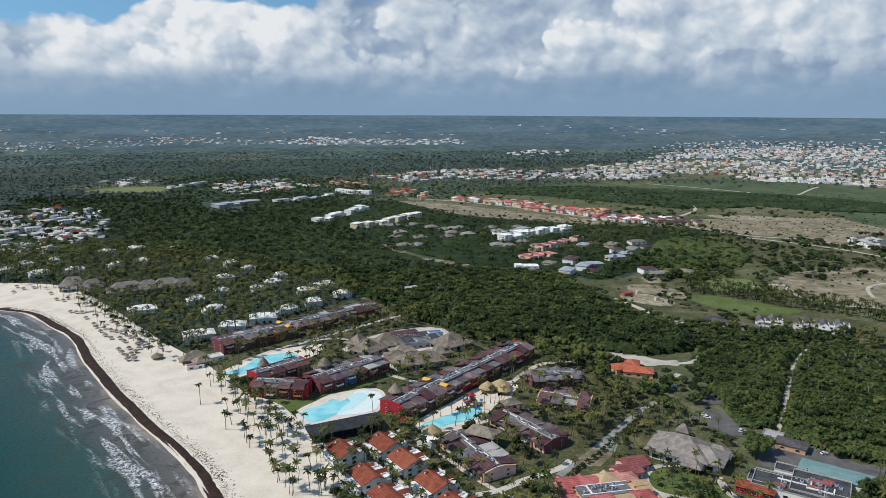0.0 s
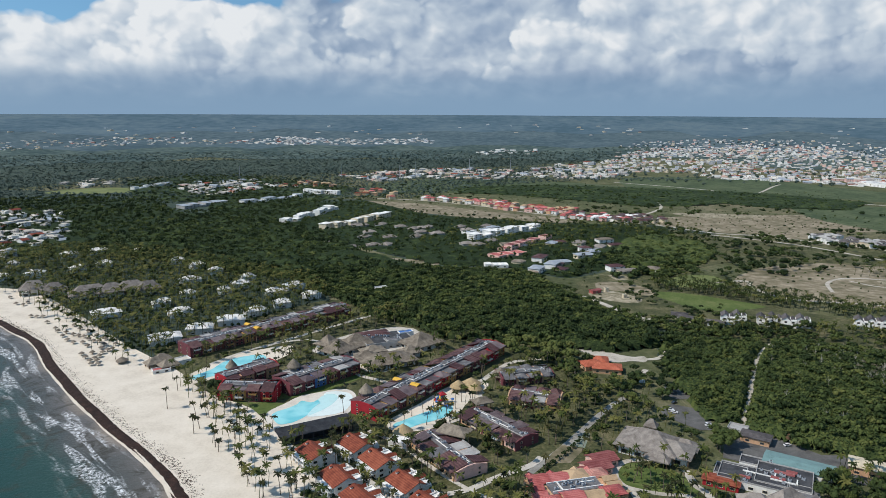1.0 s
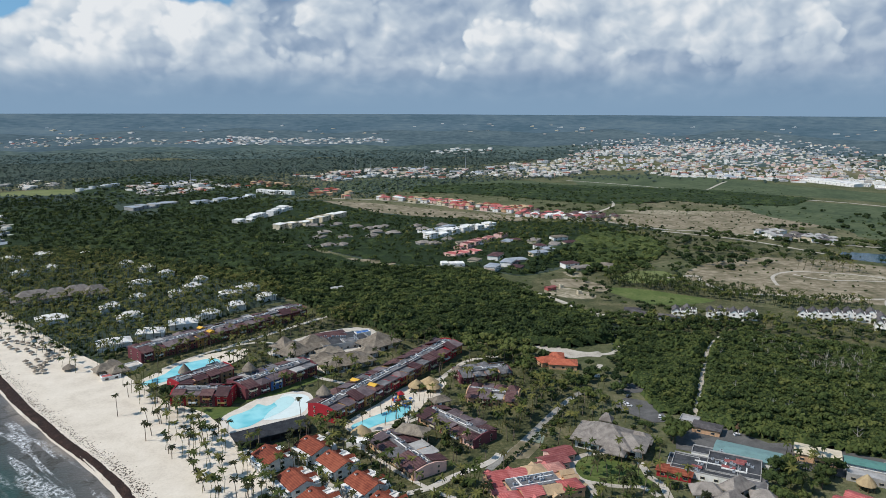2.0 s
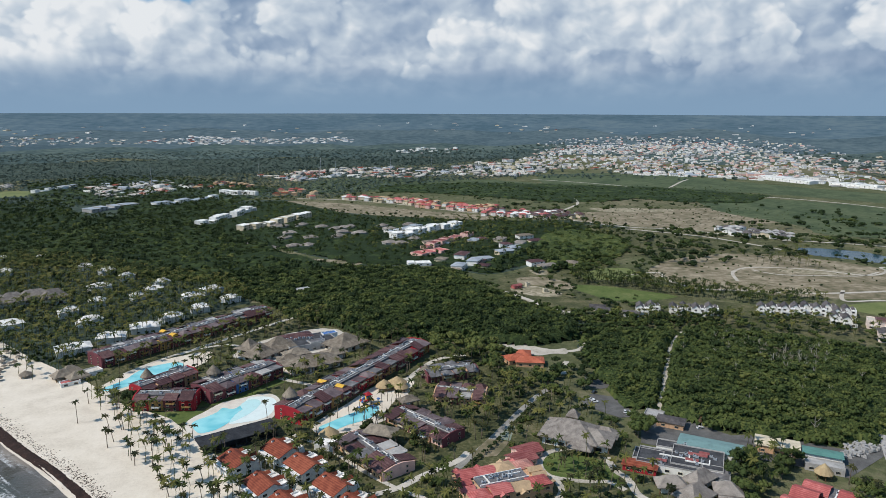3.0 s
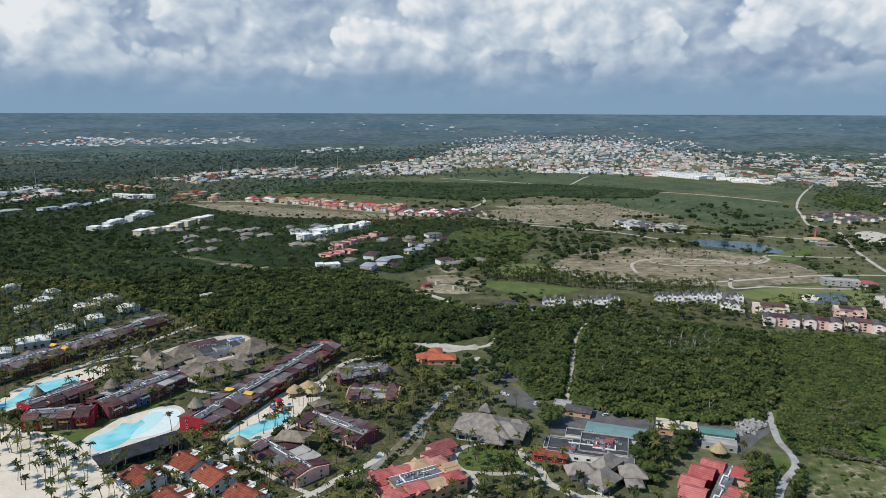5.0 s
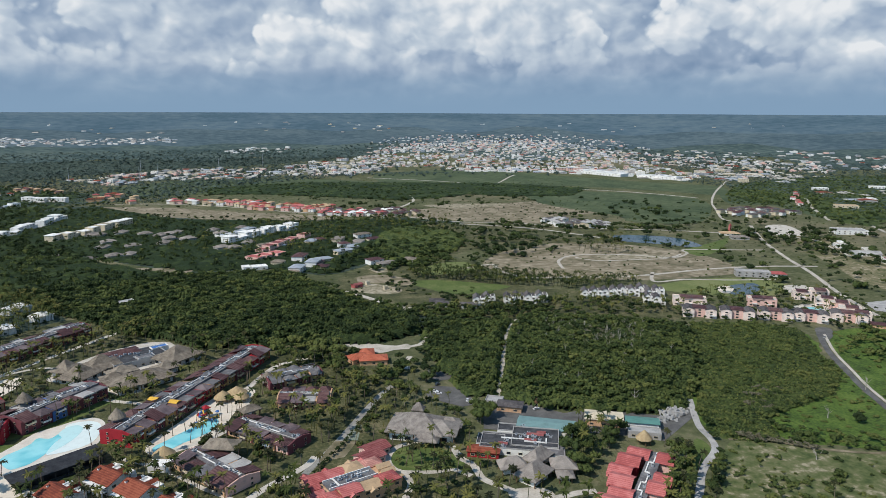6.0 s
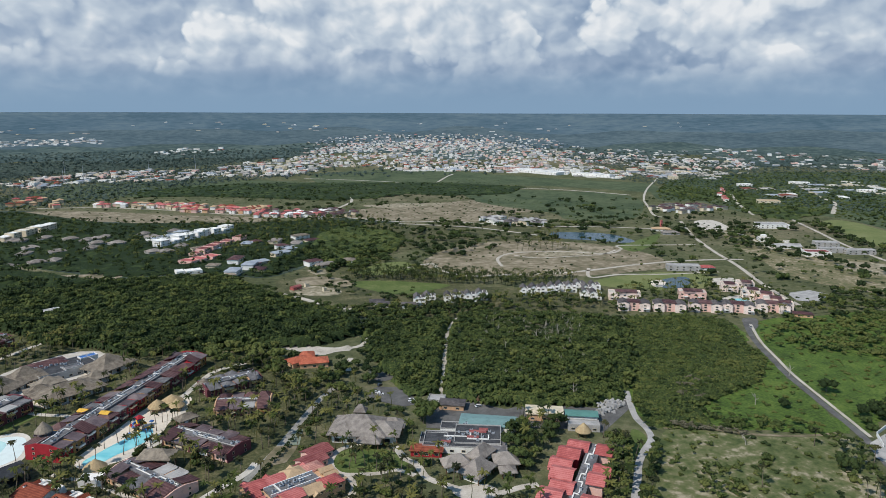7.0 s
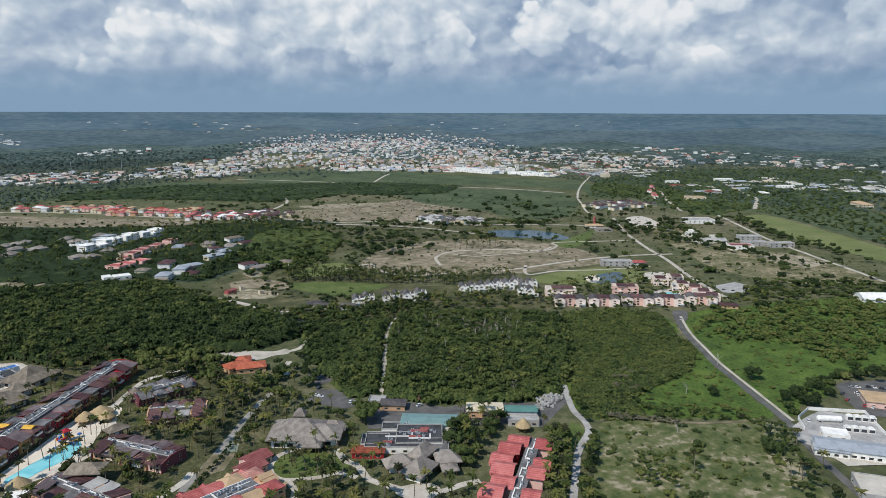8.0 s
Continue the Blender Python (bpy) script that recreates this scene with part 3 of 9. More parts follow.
AREAS.append([(x + OUT.x * 4000, y + OUT.y * 4000) for x, y in SHORE[::-1]] + [(x - OUT.x * 15, y - OUT.y * 15) for x, y in SHORE])

# sand further in, under the palms
patch("beach_upper", [(-501.3, 726.4), (-444.0, 732.5), (-390.0, 711.3), (-312.8, 635.4), (-249.8, 564.1), (-198.2, 511.6), (-171.1, 485.2), (-150.8, 457.0), (-124.9, 433.7), (-102.1, 415.9), (-89.3, 397.7), (-79.0, 380.1), (-60.3, 356.1), (-51.0, 334.5), (-50.2, 309.0), (-74.6, 273.5), (-88.0, 286.1), (-113.2, 309.6), (-153.3, 361.9), (-222.6, 442.2), (-288.4, 534.4), (-364.1, 612.3), (-457.0, 659.1)], 0.56, "sand", "pale loose sand under the beach palms", "beach", 1.5)
patch("forest_floor", [(-1135.8, 1537.7), (-980.0, 1659.2), (-791.9, 2012.2), (-517.3, 2025.0), (-252.6, 2153.3), (29.2, 2344.7), (342.4, 2410.7), (675.8, 2649.6), (1132.1, 2718.4), (1154.3, 2772.9), (492.2, 2829.3), (-638.0, 2772.8), (-1448.2, 2616.4), (-1808.1, 2471.2)], 0.06, "forest_floor", "dark green floor of the great forest", "forest", 20)
patch("forest_floor_east", [(1472.7, 1937.8), (1717.9, 1983.9), (1952.9, 1813.1), (2151.1, 1480.3), (2302.2, 1176.9), (2348.4, 880.9), (2915.3, 1101.3), (2400.5, 1654.5), (1875.6, 2033.2)], 0.06, "forest_floor", "dark green floor of the eastern forest", "forest", 20)
def floor_patch(level, nm, pts, mat, lb):
    patch(nm, pts, 0.062 + 0.004 * level, mat, lb, "ground", 6)


floor_patch(0, "wood_floor", [(-134.7, 772.4), (-55.7, 796.7), (31.4, 816.4), (135.7, 788.6), (156.8, 701.7), (185.7, 635.2), (216.8, 583.1), (203.8, 538.0), (159.5, 523.8), (125.4, 531.5), (100.5, 545.1), (74.5, 559.4), (54.9, 553.2), (22.4, 564.7), (3.3, 593.3), (-44.5, 631.8), (-57.8, 663.3), (-105.0, 720.9)], "forest_floor", "dark floor of the wood behind the resort")
floor_patch(1, "wood_floor_east", [(215.8, 571.3), (241.5, 543.2), (291.8, 531.6), (329.2, 533.6), (389.7, 491.2), (424.5, 452.2), (367.1, 380.7), (313.3, 328.9), (295.2, 322.3), (260.3, 337.9), (234.4, 352.2), (206.1, 376.6), (197.0, 391.2), (183.4, 397.5), (181.9, 412.1), (185.7, 460.4), (192.5, 516.6)], "forest_floor", "dark floor of the eastern wood")
floor_patch(2, "thicket_floor", [(422.0, 449.6), (473.7, 429.7), (500.5, 400.2), (469.3, 362.5), (452.8, 329.7), (431.6, 296.7), (400.9, 248.8), (386.4, 223.9), (335.2, 254.5), (295.5, 281.5), (294.2, 291.9), (307.9, 320.9)], "meadow", "green grass floor of the thicket")
floor_patch(3, "roadside_floor", [(511.8, 393.1), (549.7, 394.9), (647.7, 370.4), (750.4, 330.9), (724.4, 255.1), (583.3, 200.7), (501.2, 239.5), (459.8, 229.2), (415.4, 223.0), (392.8, 219.8), (414.5, 257.9), (448.6, 314.1), (473.8, 345.8)], "meadow", "rank green grass beyond the road")
floor_patch(4, "wood_floor_west", [(-451.7, 933.0), (-417.2, 1115.1), (-340.2, 1202.4), (-232.1, 1155.1), (-123.5, 1038.2), (-62.9, 902.6), (11.1, 822.2), (-15.6, 785.8), (-117.8, 767.2), (-225.8, 811.5), (-315.7, 875.5)], "forest_floor", "dark floor of the western forest")
floor_patch(5, "grove_floor", [(-513.4, 726.2), (-619.5, 883.6), (-554.1, 922.8), (-455.4, 941.0), (-328.4, 912.1), (-217.1, 830.4), (-117.8, 767.2), (-82.8, 686.5), (-117.6, 623.2), (-180.3, 553.0), (-196.3, 506.6), (-249.2, 549.2), (-316.2, 620.3), (-380.3, 692.8), (-448.3, 740.0)], "forest_floor", "shaded ground of the palm grove")
floor_patch(6, "village_floor", [(-257.5, 1402.3), (-102.2, 1481.7), (67.0, 1240.8), (262.5, 1156.3), (422.6, 1125.5), (465.7, 1032.9), (394.5, 869.0), (271.0, 821.0), (175.9, 761.6), (119.2, 811.9), (25.1, 835.1), (-65.5, 941.5), (-206.9, 1120.6)], "forest_floor", "leafy ground between hotels and bungalows")
floor_patch(7, "coast_floor", [(-596.2, 849.1), (-1114.3, 1617.6), (-788.3, 1654.3), (-684.9, 1735.7), (-464.7, 1562.0), (-251.4, 1368.1), (-156.4, 1322.4), (-82.0, 1183.8), (-124.7, 1048.0), (-234.5, 1167.2), (-336.7, 1189.6), (-417.2, 1115.1), (-451.7, 933.0), (-545.2, 907.5)], "forest_floor", "dark leafy ground of the coastal forest")
floor_patch(8, "hotel_floor", [(-743.5, 1848.1), (-630.8, 2019.7), (-460.4, 1991.8), (-280.3, 1868.0), (-129.3, 1679.7), (-176.8, 1498.9), (-242.7, 1319.8), (-364.4, 1416.6), (-479.4, 1449.7), (-595.5, 1504.6)], "forest_floor", "leafy ground round the far hotels")
floor_patch(9, "plot_floor", [(180.6, 737.2), (234.6, 777.5), (312.2, 763.6), (345.0, 708.4), (352.4, 641.1), (406.3, 590.0), (490.7, 560.3), (419.2, 472.6), (321.5, 521.2), (240.1, 540.2), (222.7, 575.1), (169.5, 638.5)], "grass", "green rough ground round the building plot")
floor_patch(10, "scrub_floor", [(1225.2, 1243.4), (1362.1, 1222.4), (1584.5, 1224.1), (1465.0, 958.4), (1464.1, 836.5), (1353.5, 614.8), (1203.9, 439.9), (980.2, 353.7), (1041.8, 468.0), (1116.9, 614.3), (1178.1, 755.6), (1131.8, 818.5), (1076.8, 852.2), (1133.7, 1015.2), (1075.5, 1073.2)], "pasture", "dense green scrubland before the far plain")
# resort grounds
patch("resort_lawn", [(-169.2, 479.5), (-206.8, 535.5), (-196.0, 572.6), (-147.5, 615.5), (-81.6, 675.6), (-45.4, 645.3), (3.3, 591.6), (56.3, 568.3), (104.2, 539.5), (125.8, 477.3), (152.9, 446.2), (133.9, 385.9), (150.2, 357.9), (151.7, 310.6), (99.9, 262.9), (27.9, 258.7), (-35.1, 273.7), (-53.0, 309.0), (-57.4, 337.4), (-90.5, 395.3)], 0.10, "grass", "mown resort lawn with worn dry spots", "lawn", 2.0)
patch("lawn_by_pool", [(-122.9, 429.0), (-104.5, 426.5), (-83.3, 432.2), (-61.9, 440.0), (-37.2, 464.6), (-17.8, 481.3), (-34.7, 486.8), (-57.4, 466.5), (-85.4, 443.7), (-117.9, 435.6), (-125.6, 422.7), (-113.2, 403.1), (-92.2, 403.3), (-81.7, 423.1)], 0.18, "lawn", "sunlit green lawn between hotel wing and pool", "lawn", 0.8)
patch("pool_terrace", [(-91.3, 405.5), (-89.6, 413.7), (-82.7, 423.8), (-77.3, 432.2), (-73.3, 436.8), (-64.5, 440.6), (-53.5, 446.1), (-43.6, 445.3), (-38.1, 436.5), (-38.4, 423.3), (-41.4, 407.3), (-57.1, 399.5), (-69.7, 387.8), (-79.4, 383.2), (-85.7, 390.6)], 0.24, "pool_stone", "pale paved terrace round the swimming pool", "terrace", 0.4, taken=True)
patch("swimming_pool_main", [(-87.2, 404.8), (-85.9, 410.7), (-80.2, 415.6), (-75.1, 421.3), (-72.3, 427.5), (-66.0, 424.7), (-62.0, 429.5), (-58.2, 436.4), (-55.1, 436.7), (-54.9, 428.3), (-59.8, 422.8), (-63.2, 416.3), (-65.6, 405.6), (-71.1, 397.1), (-75.4, 394.2), (-81.2, 393.4)], 0.34, "pool", "turquoise swimming pool with a curved rim", "pool")
patch("pool_beach_entry", [(-59.4, 437.9), (-53.2, 442.3), (-44.0, 439.8), (-39.9, 431.8), (-40.9, 417.4), (-44.9, 409.1), (-54.4, 404.4), (-65.3, 403.3), (-60.7, 409.5), (-55.0, 417.8)], 0.37, "shallow_pale", "white shallow beach entry of the pool", "pool")
patch("pool_shallows", [(-62.0, 429.5), (-58.3, 436.8), (-52.7, 437.7), (-49.5, 431.8), (-51.3, 423.4), (-55.5, 415.0), (-60.6, 408.7), (-65.5, 404.8), (-63.2, 416.3), (-59.8, 422.8)], 0.41, "shallow", "pale shallow water at the pool's beach entry", "pool")
patch("water_park_terrace", [(-16.4, 393.6), (-4.6, 410.0), (6.3, 424.0), (21.1, 444.8), (38.3, 459.1), (51.8, 455.1), (45.8, 433.6), (35.4, 420.8), (27.0, 402.0), (16.0, 387.8), (2.5, 381.6), (-10.9, 381.5)], 0.24, "sand", "pale sandy terrace round the water park pool", "terrace", 0.6, taken=True)
patch("swimming_pool_park", [(-11.8, 390.6), (-5.1, 396.9), (2.5, 403.4), (13.3, 411.9), (20.0, 418.9), (24.9, 415.4), (22.9, 403.6), (13.5, 395.5), (4.5, 390.7), (-3.6, 384.6), (-10.3, 384.5)], 0.34, "pool", "turquoise water park pool among palms", "pool")
patch("lagoon_terrace", [(-162.9, 465.3), (-152.9, 491.3), (-141.5, 512.3), (-118.9, 529.7), (-97.6, 536.9), (-95.9, 516.7), (-107.9, 497.8), (-120.0, 480.1), (-138.6, 469.9), (-151.4, 459.1)], 0.24, "sand", "pale terrace round the lagoon pool", "terrace", 0.5, taken=True)
patch("swimming_pool_lagoon", [(-157.9, 469.7), (-147.0, 485.5), (-142.0, 501.0), (-132.5, 511.1), (-118.3, 516.5), (-111.6, 507.6), (-120.7, 497.6), (-127.7, 488.0), (-136.6, 477.6), (-149.2, 467.6)], 0.34, "pool", "turquoise lagoon pool between two hotel wings", "pool")

# forecourt, drives and paths of the resort
patch("forecourt", [(156.0, 408.3), (167.3, 414.5), (178.2, 407.6), (181.8, 389.8), (179.2, 376.8), (170.3, 376.4), (161.3, 388.2), (155.7, 395.8)], 0.16, "asphalt", "grey asphalt forecourt with parked cars", "parking", 0.2, False, True)
patch("round_lawn", [(105.9, 328.0), (115.4, 339.1), (132.9, 334.0), (142.0, 320.7), (141.7, 309.4), (128.4, 308.2), (112.0, 313.4), (105.6, 318.8)], 0.16, "lawn", "planted round lawn inside the drive", "lawn")
road("drive_loop", [(135.0, 338.8), (123.1, 342.5), (113.4, 340.4), (106.1, 332.0), (104.4, 322.2), (108.2, 314.5), (122.2, 308.2), (133.8, 306.2), (139.7, 297.1)], 3.4, 0.22, "dirt", "pale paved drive curving round the lawn", "road")
road("drive_south", [(108.2, 314.5), (108.6, 302.8), (103.2, 293.2), (93.1, 277.7)], 3.6, 0.20, "dirt", "pale path between palms and villas", "road")
road("drive_east", [(143.4, 330.4), (142.3, 316.1), (145.2, 307.1), (144.1, 293.0), (148.3, 283.8), (154.1, 273.9), (160.2, 265.1), (171.8, 262.6), (181.9, 262.5), (191.0, 260.5)], 4.2, 0.21, "dirt", "pale curving drive before the thatched halls", "road")
patch("drive_apron", [(151.1, 277.1), (160.3, 276.2), (168.0, 272.5), (170.0, 265.0), (163.8, 260.4), (154.8, 261.4), (149.2, 270.9)], 0.26, "dirt", "pale apron before the thatched hall", "road")
road("wall_path", [(60.6, 330.9), (70.0, 342.1), (80.7, 353.8), (99.1, 377.8), (118.7, 403.2), (133.6, 420.4), (144.9, 428.7)], 4.0, 0.20, "grey_path", "grey concrete path along the garden boundary", "path", room=3.6)
road("sand_lane", [(160.0, 499.0), (174.0, 497.0), (188.0, 499.0), (201.0, 514.0), (213.6, 527.3)], 4.4, 0.20, "dirt", "pale dirt lane at the forest edge", "road")
road("lane_link", [(170.4, 475.6), (163.4, 463.7), (159.4, 450.6)], 4.0, 0.19, "dirt", "pale dirt lane beside the service yard", "road")
patch("dirt_yard", [(120.3, 524.3), (137.9, 529.9), (149.3, 521.7), (160.4, 507.5), (168.9, 502.5), (178.0, 503.0), (176.0, 492.0), (164.1, 493.1), (151.9, 491.3), (143.6, 502.0), (131.0, 516.5)], 0.18, "dirt", "bare pale dirt yard by the trees", "ground", 1.0, taken=True)
patch("service_yard", [(171.5, 441.7), (187.3, 448.5), (196.9, 445.1), (196.4, 432.3), (182.4, 422.5), (170.5, 424.0)], 0.18, "asphalt", "small grey parking yard among trees", "parking", taken=True)
patch("sports_court", [(96.2, 377.5), (103.5, 374.6), (96.1, 356.8), (84.8, 362.3)], 0.18, "court", "faded green sports court with sand patches", "court", 0.3, False, True)
patch("sports_court_end", [(84.2, 361.3), (95.4, 355.5), (84.3, 340.7), (70.1, 340.6), (76.1, 351.3)], 0.22, "soil", "worn tan end of the sports court", "court", 0.4, False, True)
road("forest_cut", [(197.0, 379.0), (206.3, 395.4), (218.2, 415.9), (236.4, 448.3), (257.6, 485.7), (273.3, 508.6), (292.0, 529.0)], 3.4, 0.20, "dirt", "narrow white track cut through the forest", "track", room=1.6)
patch("plaza_yard", [(185.8, 378.8), (196.1, 382.9), (204.3, 373.4), (224.7, 343.9), (241.7, 343.4), (263.3, 329.7), (280.6, 316.7), (308.0, 325.4), (295.3, 309.4), (258.1, 290.6), (243.0, 303.8), (214.4, 321.9), (187.9, 330.0), (168.9, 343.7)], 0.16, "asphalt", "grey service yard behind the shops", "yard", 0.5, False, True)
road("back_drive", [(312.7, 331.6), (299.6, 313.0), (289.4, 296.9), (284.6, 282.9), (277.2, 271.5), (262.9, 262.3), (251.6, 254.0), (240.0, 242.7), (224.5, 227.9), (206.3, 210.8)], 4.0, 0.20, "concrete", "grey concrete drive bending past hedges", "road")
patch("verge_lawn", [(276.5, 286.1), (278.0, 278.0), (270.9, 268.7), (255.0, 259.4), (250.1, 259.5), (263.6, 275.0)], 0.17, "lawn", "green verge inside the drive's bend", "lawn", taken=True)
road("east_road", [(510.4, 398.2), (479.1, 363.4), (454.4, 328.7), (434.9, 300.1), (409.3, 254.4), (388.3, 217.0), (364.6, 186.7), (349.7, 163.5), (338.6, 146.8), (324.8, 130.1)], 4.6, 0.20, "asphalt", "dark asphalt road running past meadows", "road")
road("east_road_side", [(513.5, 395.4), (482.4, 360.8), (457.8, 326.3), (438.5, 297.9), (413.0, 252.3), (392.0, 214.9)], 2.2, 0.24, "dirt", "pale footpath beside the asphalt road", "path")
patch("road_yard", [(519.5, 409.5), (532.5, 405.7), (517.1, 389.8), (498.6, 381.3), (500.7, 387.9)], 0.17, "asphalt", "grey turning yard at the road's end", "road", taken=True)
patch("south_field", [(289.3, 274.4), (310.6, 268.2), (328.8, 249.3), (356.0, 233.9), (380.5, 223.8), (370.2, 207.3), (347.2, 183.0), (325.7, 156.2), (296.7, 133.0), (237.8, 161.3), (204.9, 191.5), (236.3, 226.6), (264.3, 250.5)], 0.10, "field", "rough field of grass, sand and bare soil", "field", 1.5, taken=True)
patch("meadow_near", [(349.9, 298.8), (387.3, 301.3), (421.0, 303.4), (423.4, 286.1), (400.9, 248.8), (390.0, 225.4), (367.2, 237.9), (340.5, 258.7), (330.5, 276.8)], 0.12, "meadow", "bright green overgrown meadow", "meadow", 7.0)
patch("meadow_far", [(477.8, 343.3), (512.3, 338.9), (538.8, 304.8), (517.4, 256.3), (459.8, 229.2), (417.1, 223.9), (411.2, 231.7), (426.7, 261.8), (444.7, 296.6)], 0.12, "meadow", "bright green meadow beside the road", "meadow", 9.0)
road("field_edge", [(293.8, 278.9), (313.1, 270.4), (331.4, 251.3), (357.4, 234.8), (382.3, 226.5)], 2.4, 0.18, "soil", "strip of pale soil and cut brush", "track")

patch("lobby_terrace", [(-79.6, 526.2), (-62.9, 554.6), (-31.2, 579.7), (-1.7, 580.1), (12.4, 546.8), (-5.6, 499.0), (-17.8, 480.1), (-34.2, 480.0), (-57.6, 505.8)], 0.20, "paving", "pale paved terrace round the lobby halls", "terrace", 3.0, taken=True)
path_z = 0.262
for nm, pts, w in (
    ("garden_path", [(-119.8, 533.8), (-104.7, 551.1), (-84.2, 572.6), (-62.3, 595.7), (-33.5, 624.5), (-12.7, 639.9)], 4.0),
    ("garden_path_south", [(-61.1, 498.4), (-37.7, 471.0), (-16.8, 454.4), (-23.6, 434.7), (-35.6, 444.2)], 3.5),
    ("garden_path_west", [(-150.4, 497.3), (-134.7, 520.2), (-112.3, 542.3), (-86.0, 551.3), (-65.6, 537.3)], 3.0),
    ("shop_path", [(29.0, 435.3), (45.9, 455.1), (60.1, 476.6), (74.8, 494.0), (97.1, 500.2)], 4.0),
    ("block_path", [(-0.9, 383.1), (19.5, 390.9), (37.7, 404.6), (44.2, 417.4), (44.1, 435.5)], 3.0),
    ("villa_path", [(-60.3, 356.1), (-43.5, 346.6), (-23.9, 327.3), (-11.7, 310.3), (2.1, 286.7)], 3.0),
    ("villa_path_south", [(-65.3, 331.5), (-51.3, 316.3), (-36.5, 310.2), (-23.7, 286.5)], 4.0),
    ("block_path_south", [(-27.7, 384.3), (-7.2, 363.2), (14.0, 332.2), (32.6, 310.7), (47.9, 300.9)], 2.6),
    ("court_path", [(10.5, 310.5), (27.5, 315.8), (42.8, 326.8), (62.1, 338.4), (69.7, 347.6)], 4.0),
):
    path_z += 0.006
    road(nm, pts, w, path_z, "paving", "pale garden path between palms and hotel wings", "path", room=0.2)

# golf course and dry plain behind the white houses
patch("dry_plain_a", [(438.2, 1210.1), (604.1, 1234.4), (765.1, 1239.9), (845.1, 1148.0), (740.3, 1058.7), (654.5, 1060.7), (582.6, 998.6), (510.0, 1043.4), (417.8, 1114.4)], 0.10, "soil", "dry grass plain with bare sandy scars", "field", 8, taken=True)
patch("dry_plain_b", [(360.8, 740.5), (439.4, 814.2), (547.8, 825.4), (634.1, 751.2), (654.5, 680.4), (629.1, 603.2), (541.5, 599.2), (460.3, 623.1), (386.4, 675.8)], 0.10, "soil", "bare brown ground ringed by tracks", "field", 4, taken=True)
patch("dry_plain_c", [(314.6, 769.3), (348.8, 762.8), (336.4, 720.6), (292.1, 715.4), (274.6, 739.2)], 0.14, "fairway", "mown pale green fairway", "lawn", 2, taken=True)
patch("fairway_strip", [(245.6, 696.4), (282.0, 691.1), (321.3, 660.5), (342.5, 635.7), (279.4, 626.6), (257.2, 661.5)], 0.14, "lawn", "long green lawn before the white houses", "lawn", 2, taken=True)
patch("building_site", [(200.4, 748.2), (222.4, 759.1), (247.4, 756.2), (250.8, 710.6), (244.0, 659.1), (232.2, 599.0), (205.3, 616.0), (186.5, 660.1), (181.7, 698.2)], 0.13, "grass", "rough building plot with bare earth", "field", 2, taken=True)
road("plot_track_pale", [(172.0, 679.0), (181.9, 663.0), (190.9, 638.5), (200.8, 618.8), (211.7, 603.2)], 3.2, 0.22, "dirt", "pale track beside the building plot", "track")
road("plot_track", [(173.6, 682.9), (189.4, 651.2), (200.8, 618.8), (211.0, 601.4), (227.7, 601.9)], 4.0, 0.2, "dirt", "pale track beside the building plot", "track")
patch("plot_earth", [(204.1, 739.8), (228.9, 739.4), (247.3, 718.7), (254.1, 693.9), (240.6, 682.7), (219.7, 701.4), (196.7, 710.2)], 0.16, "soil", "bare brown earth on the building plot", "ground", 2, taken=True)
patch("plot_sand", [(224.6, 770.5), (236.3, 783.1), (246.7, 769.9), (242.5, 749.6), (228.7, 748.8)], 0.21, "dry_sand", "levelled pale sand pad on the building plot", "ground", 0.5, False)
patch("plot_scrape", [(184.6, 696.4), (205.0, 702.3), (221.6, 689.1), (229.6, 665.5), (218.7, 654.6), (198.4, 662.4), (183.7, 679.1)], 0.20, "dry_sand", "scraped pale ground on the building plot", "ground", 2)
patch("bare_clearing", [(-106.9, 894.3), (-46.8, 881.1), (11.5, 861.3), (32.1, 835.3), (-16.1, 809.4), (-66.1, 846.4), (-95.7, 859.2)], 0.14, "soil", "bare brown clearing in the forest", "field", 3, taken=True)
for nm, pts in (("sand_scar", [(487.7, 1267.6), (569.6, 1265.3), (650.1, 1226.0), (593.2, 1212.3), (512.4, 1216.0)]), ("sand_scar_loop", [(521.2, 736.4), (567.1, 730.2), (606.1, 705.9), (602.5, 694.6), (557.3, 705.2), (521.5, 719.0)]), ("sand_scar_field", [(810.4, 513.9), (864.6, 501.0), (852.5, 448.4), (814.7, 442.5), (797.6, 475.1)])):
    patch(nm, pts, 0.17, "dry_sand", "pale sandy scar in the dry grass", "ground", 7)
patch("green_mid", [(792.0, 1392.9), (973.7, 1323.5), (1065.3, 1150.4), (865.4, 914.8), (743.6, 943.2), (760.5, 1029.0), (718.5, 1164.4), (734.0, 1281.3)], 0.12, "pasture", "green grassland before the golf course", "field", 9)
patch("green_rough", [(365.6, 1104.9), (492.0, 1006.8), (571.2, 925.8), (647.6, 878.5), (628.8, 796.5), (547.8, 825.4), (450.9, 835.3), (390.7, 835.4), (324.6, 793.1), (266.5, 792.2), (277.7, 914.8)], 0.12, "grass", "green rough grass beside the copse", "field", 9)
patch("golf_lake", [(630.5, 852.4), (665.1, 843.0), (699.4, 815.7), (708.6, 780.6), (699.3, 742.0), (677.4, 739.7), (651.3, 771.8), (617.4, 809.1)], 0.30, "lake", "dark blue golf course lake", "lake", 1.0, taken=True)
patch("small_pond", [(545.8, 544.1), (571.2, 553.7), (595.1, 552.0), (590.2, 535.3), (559.9, 517.0), (539.4, 523.9)], 0.30, "lake", "small blue pond between the apartments", "lake", 0.5, taken=True)
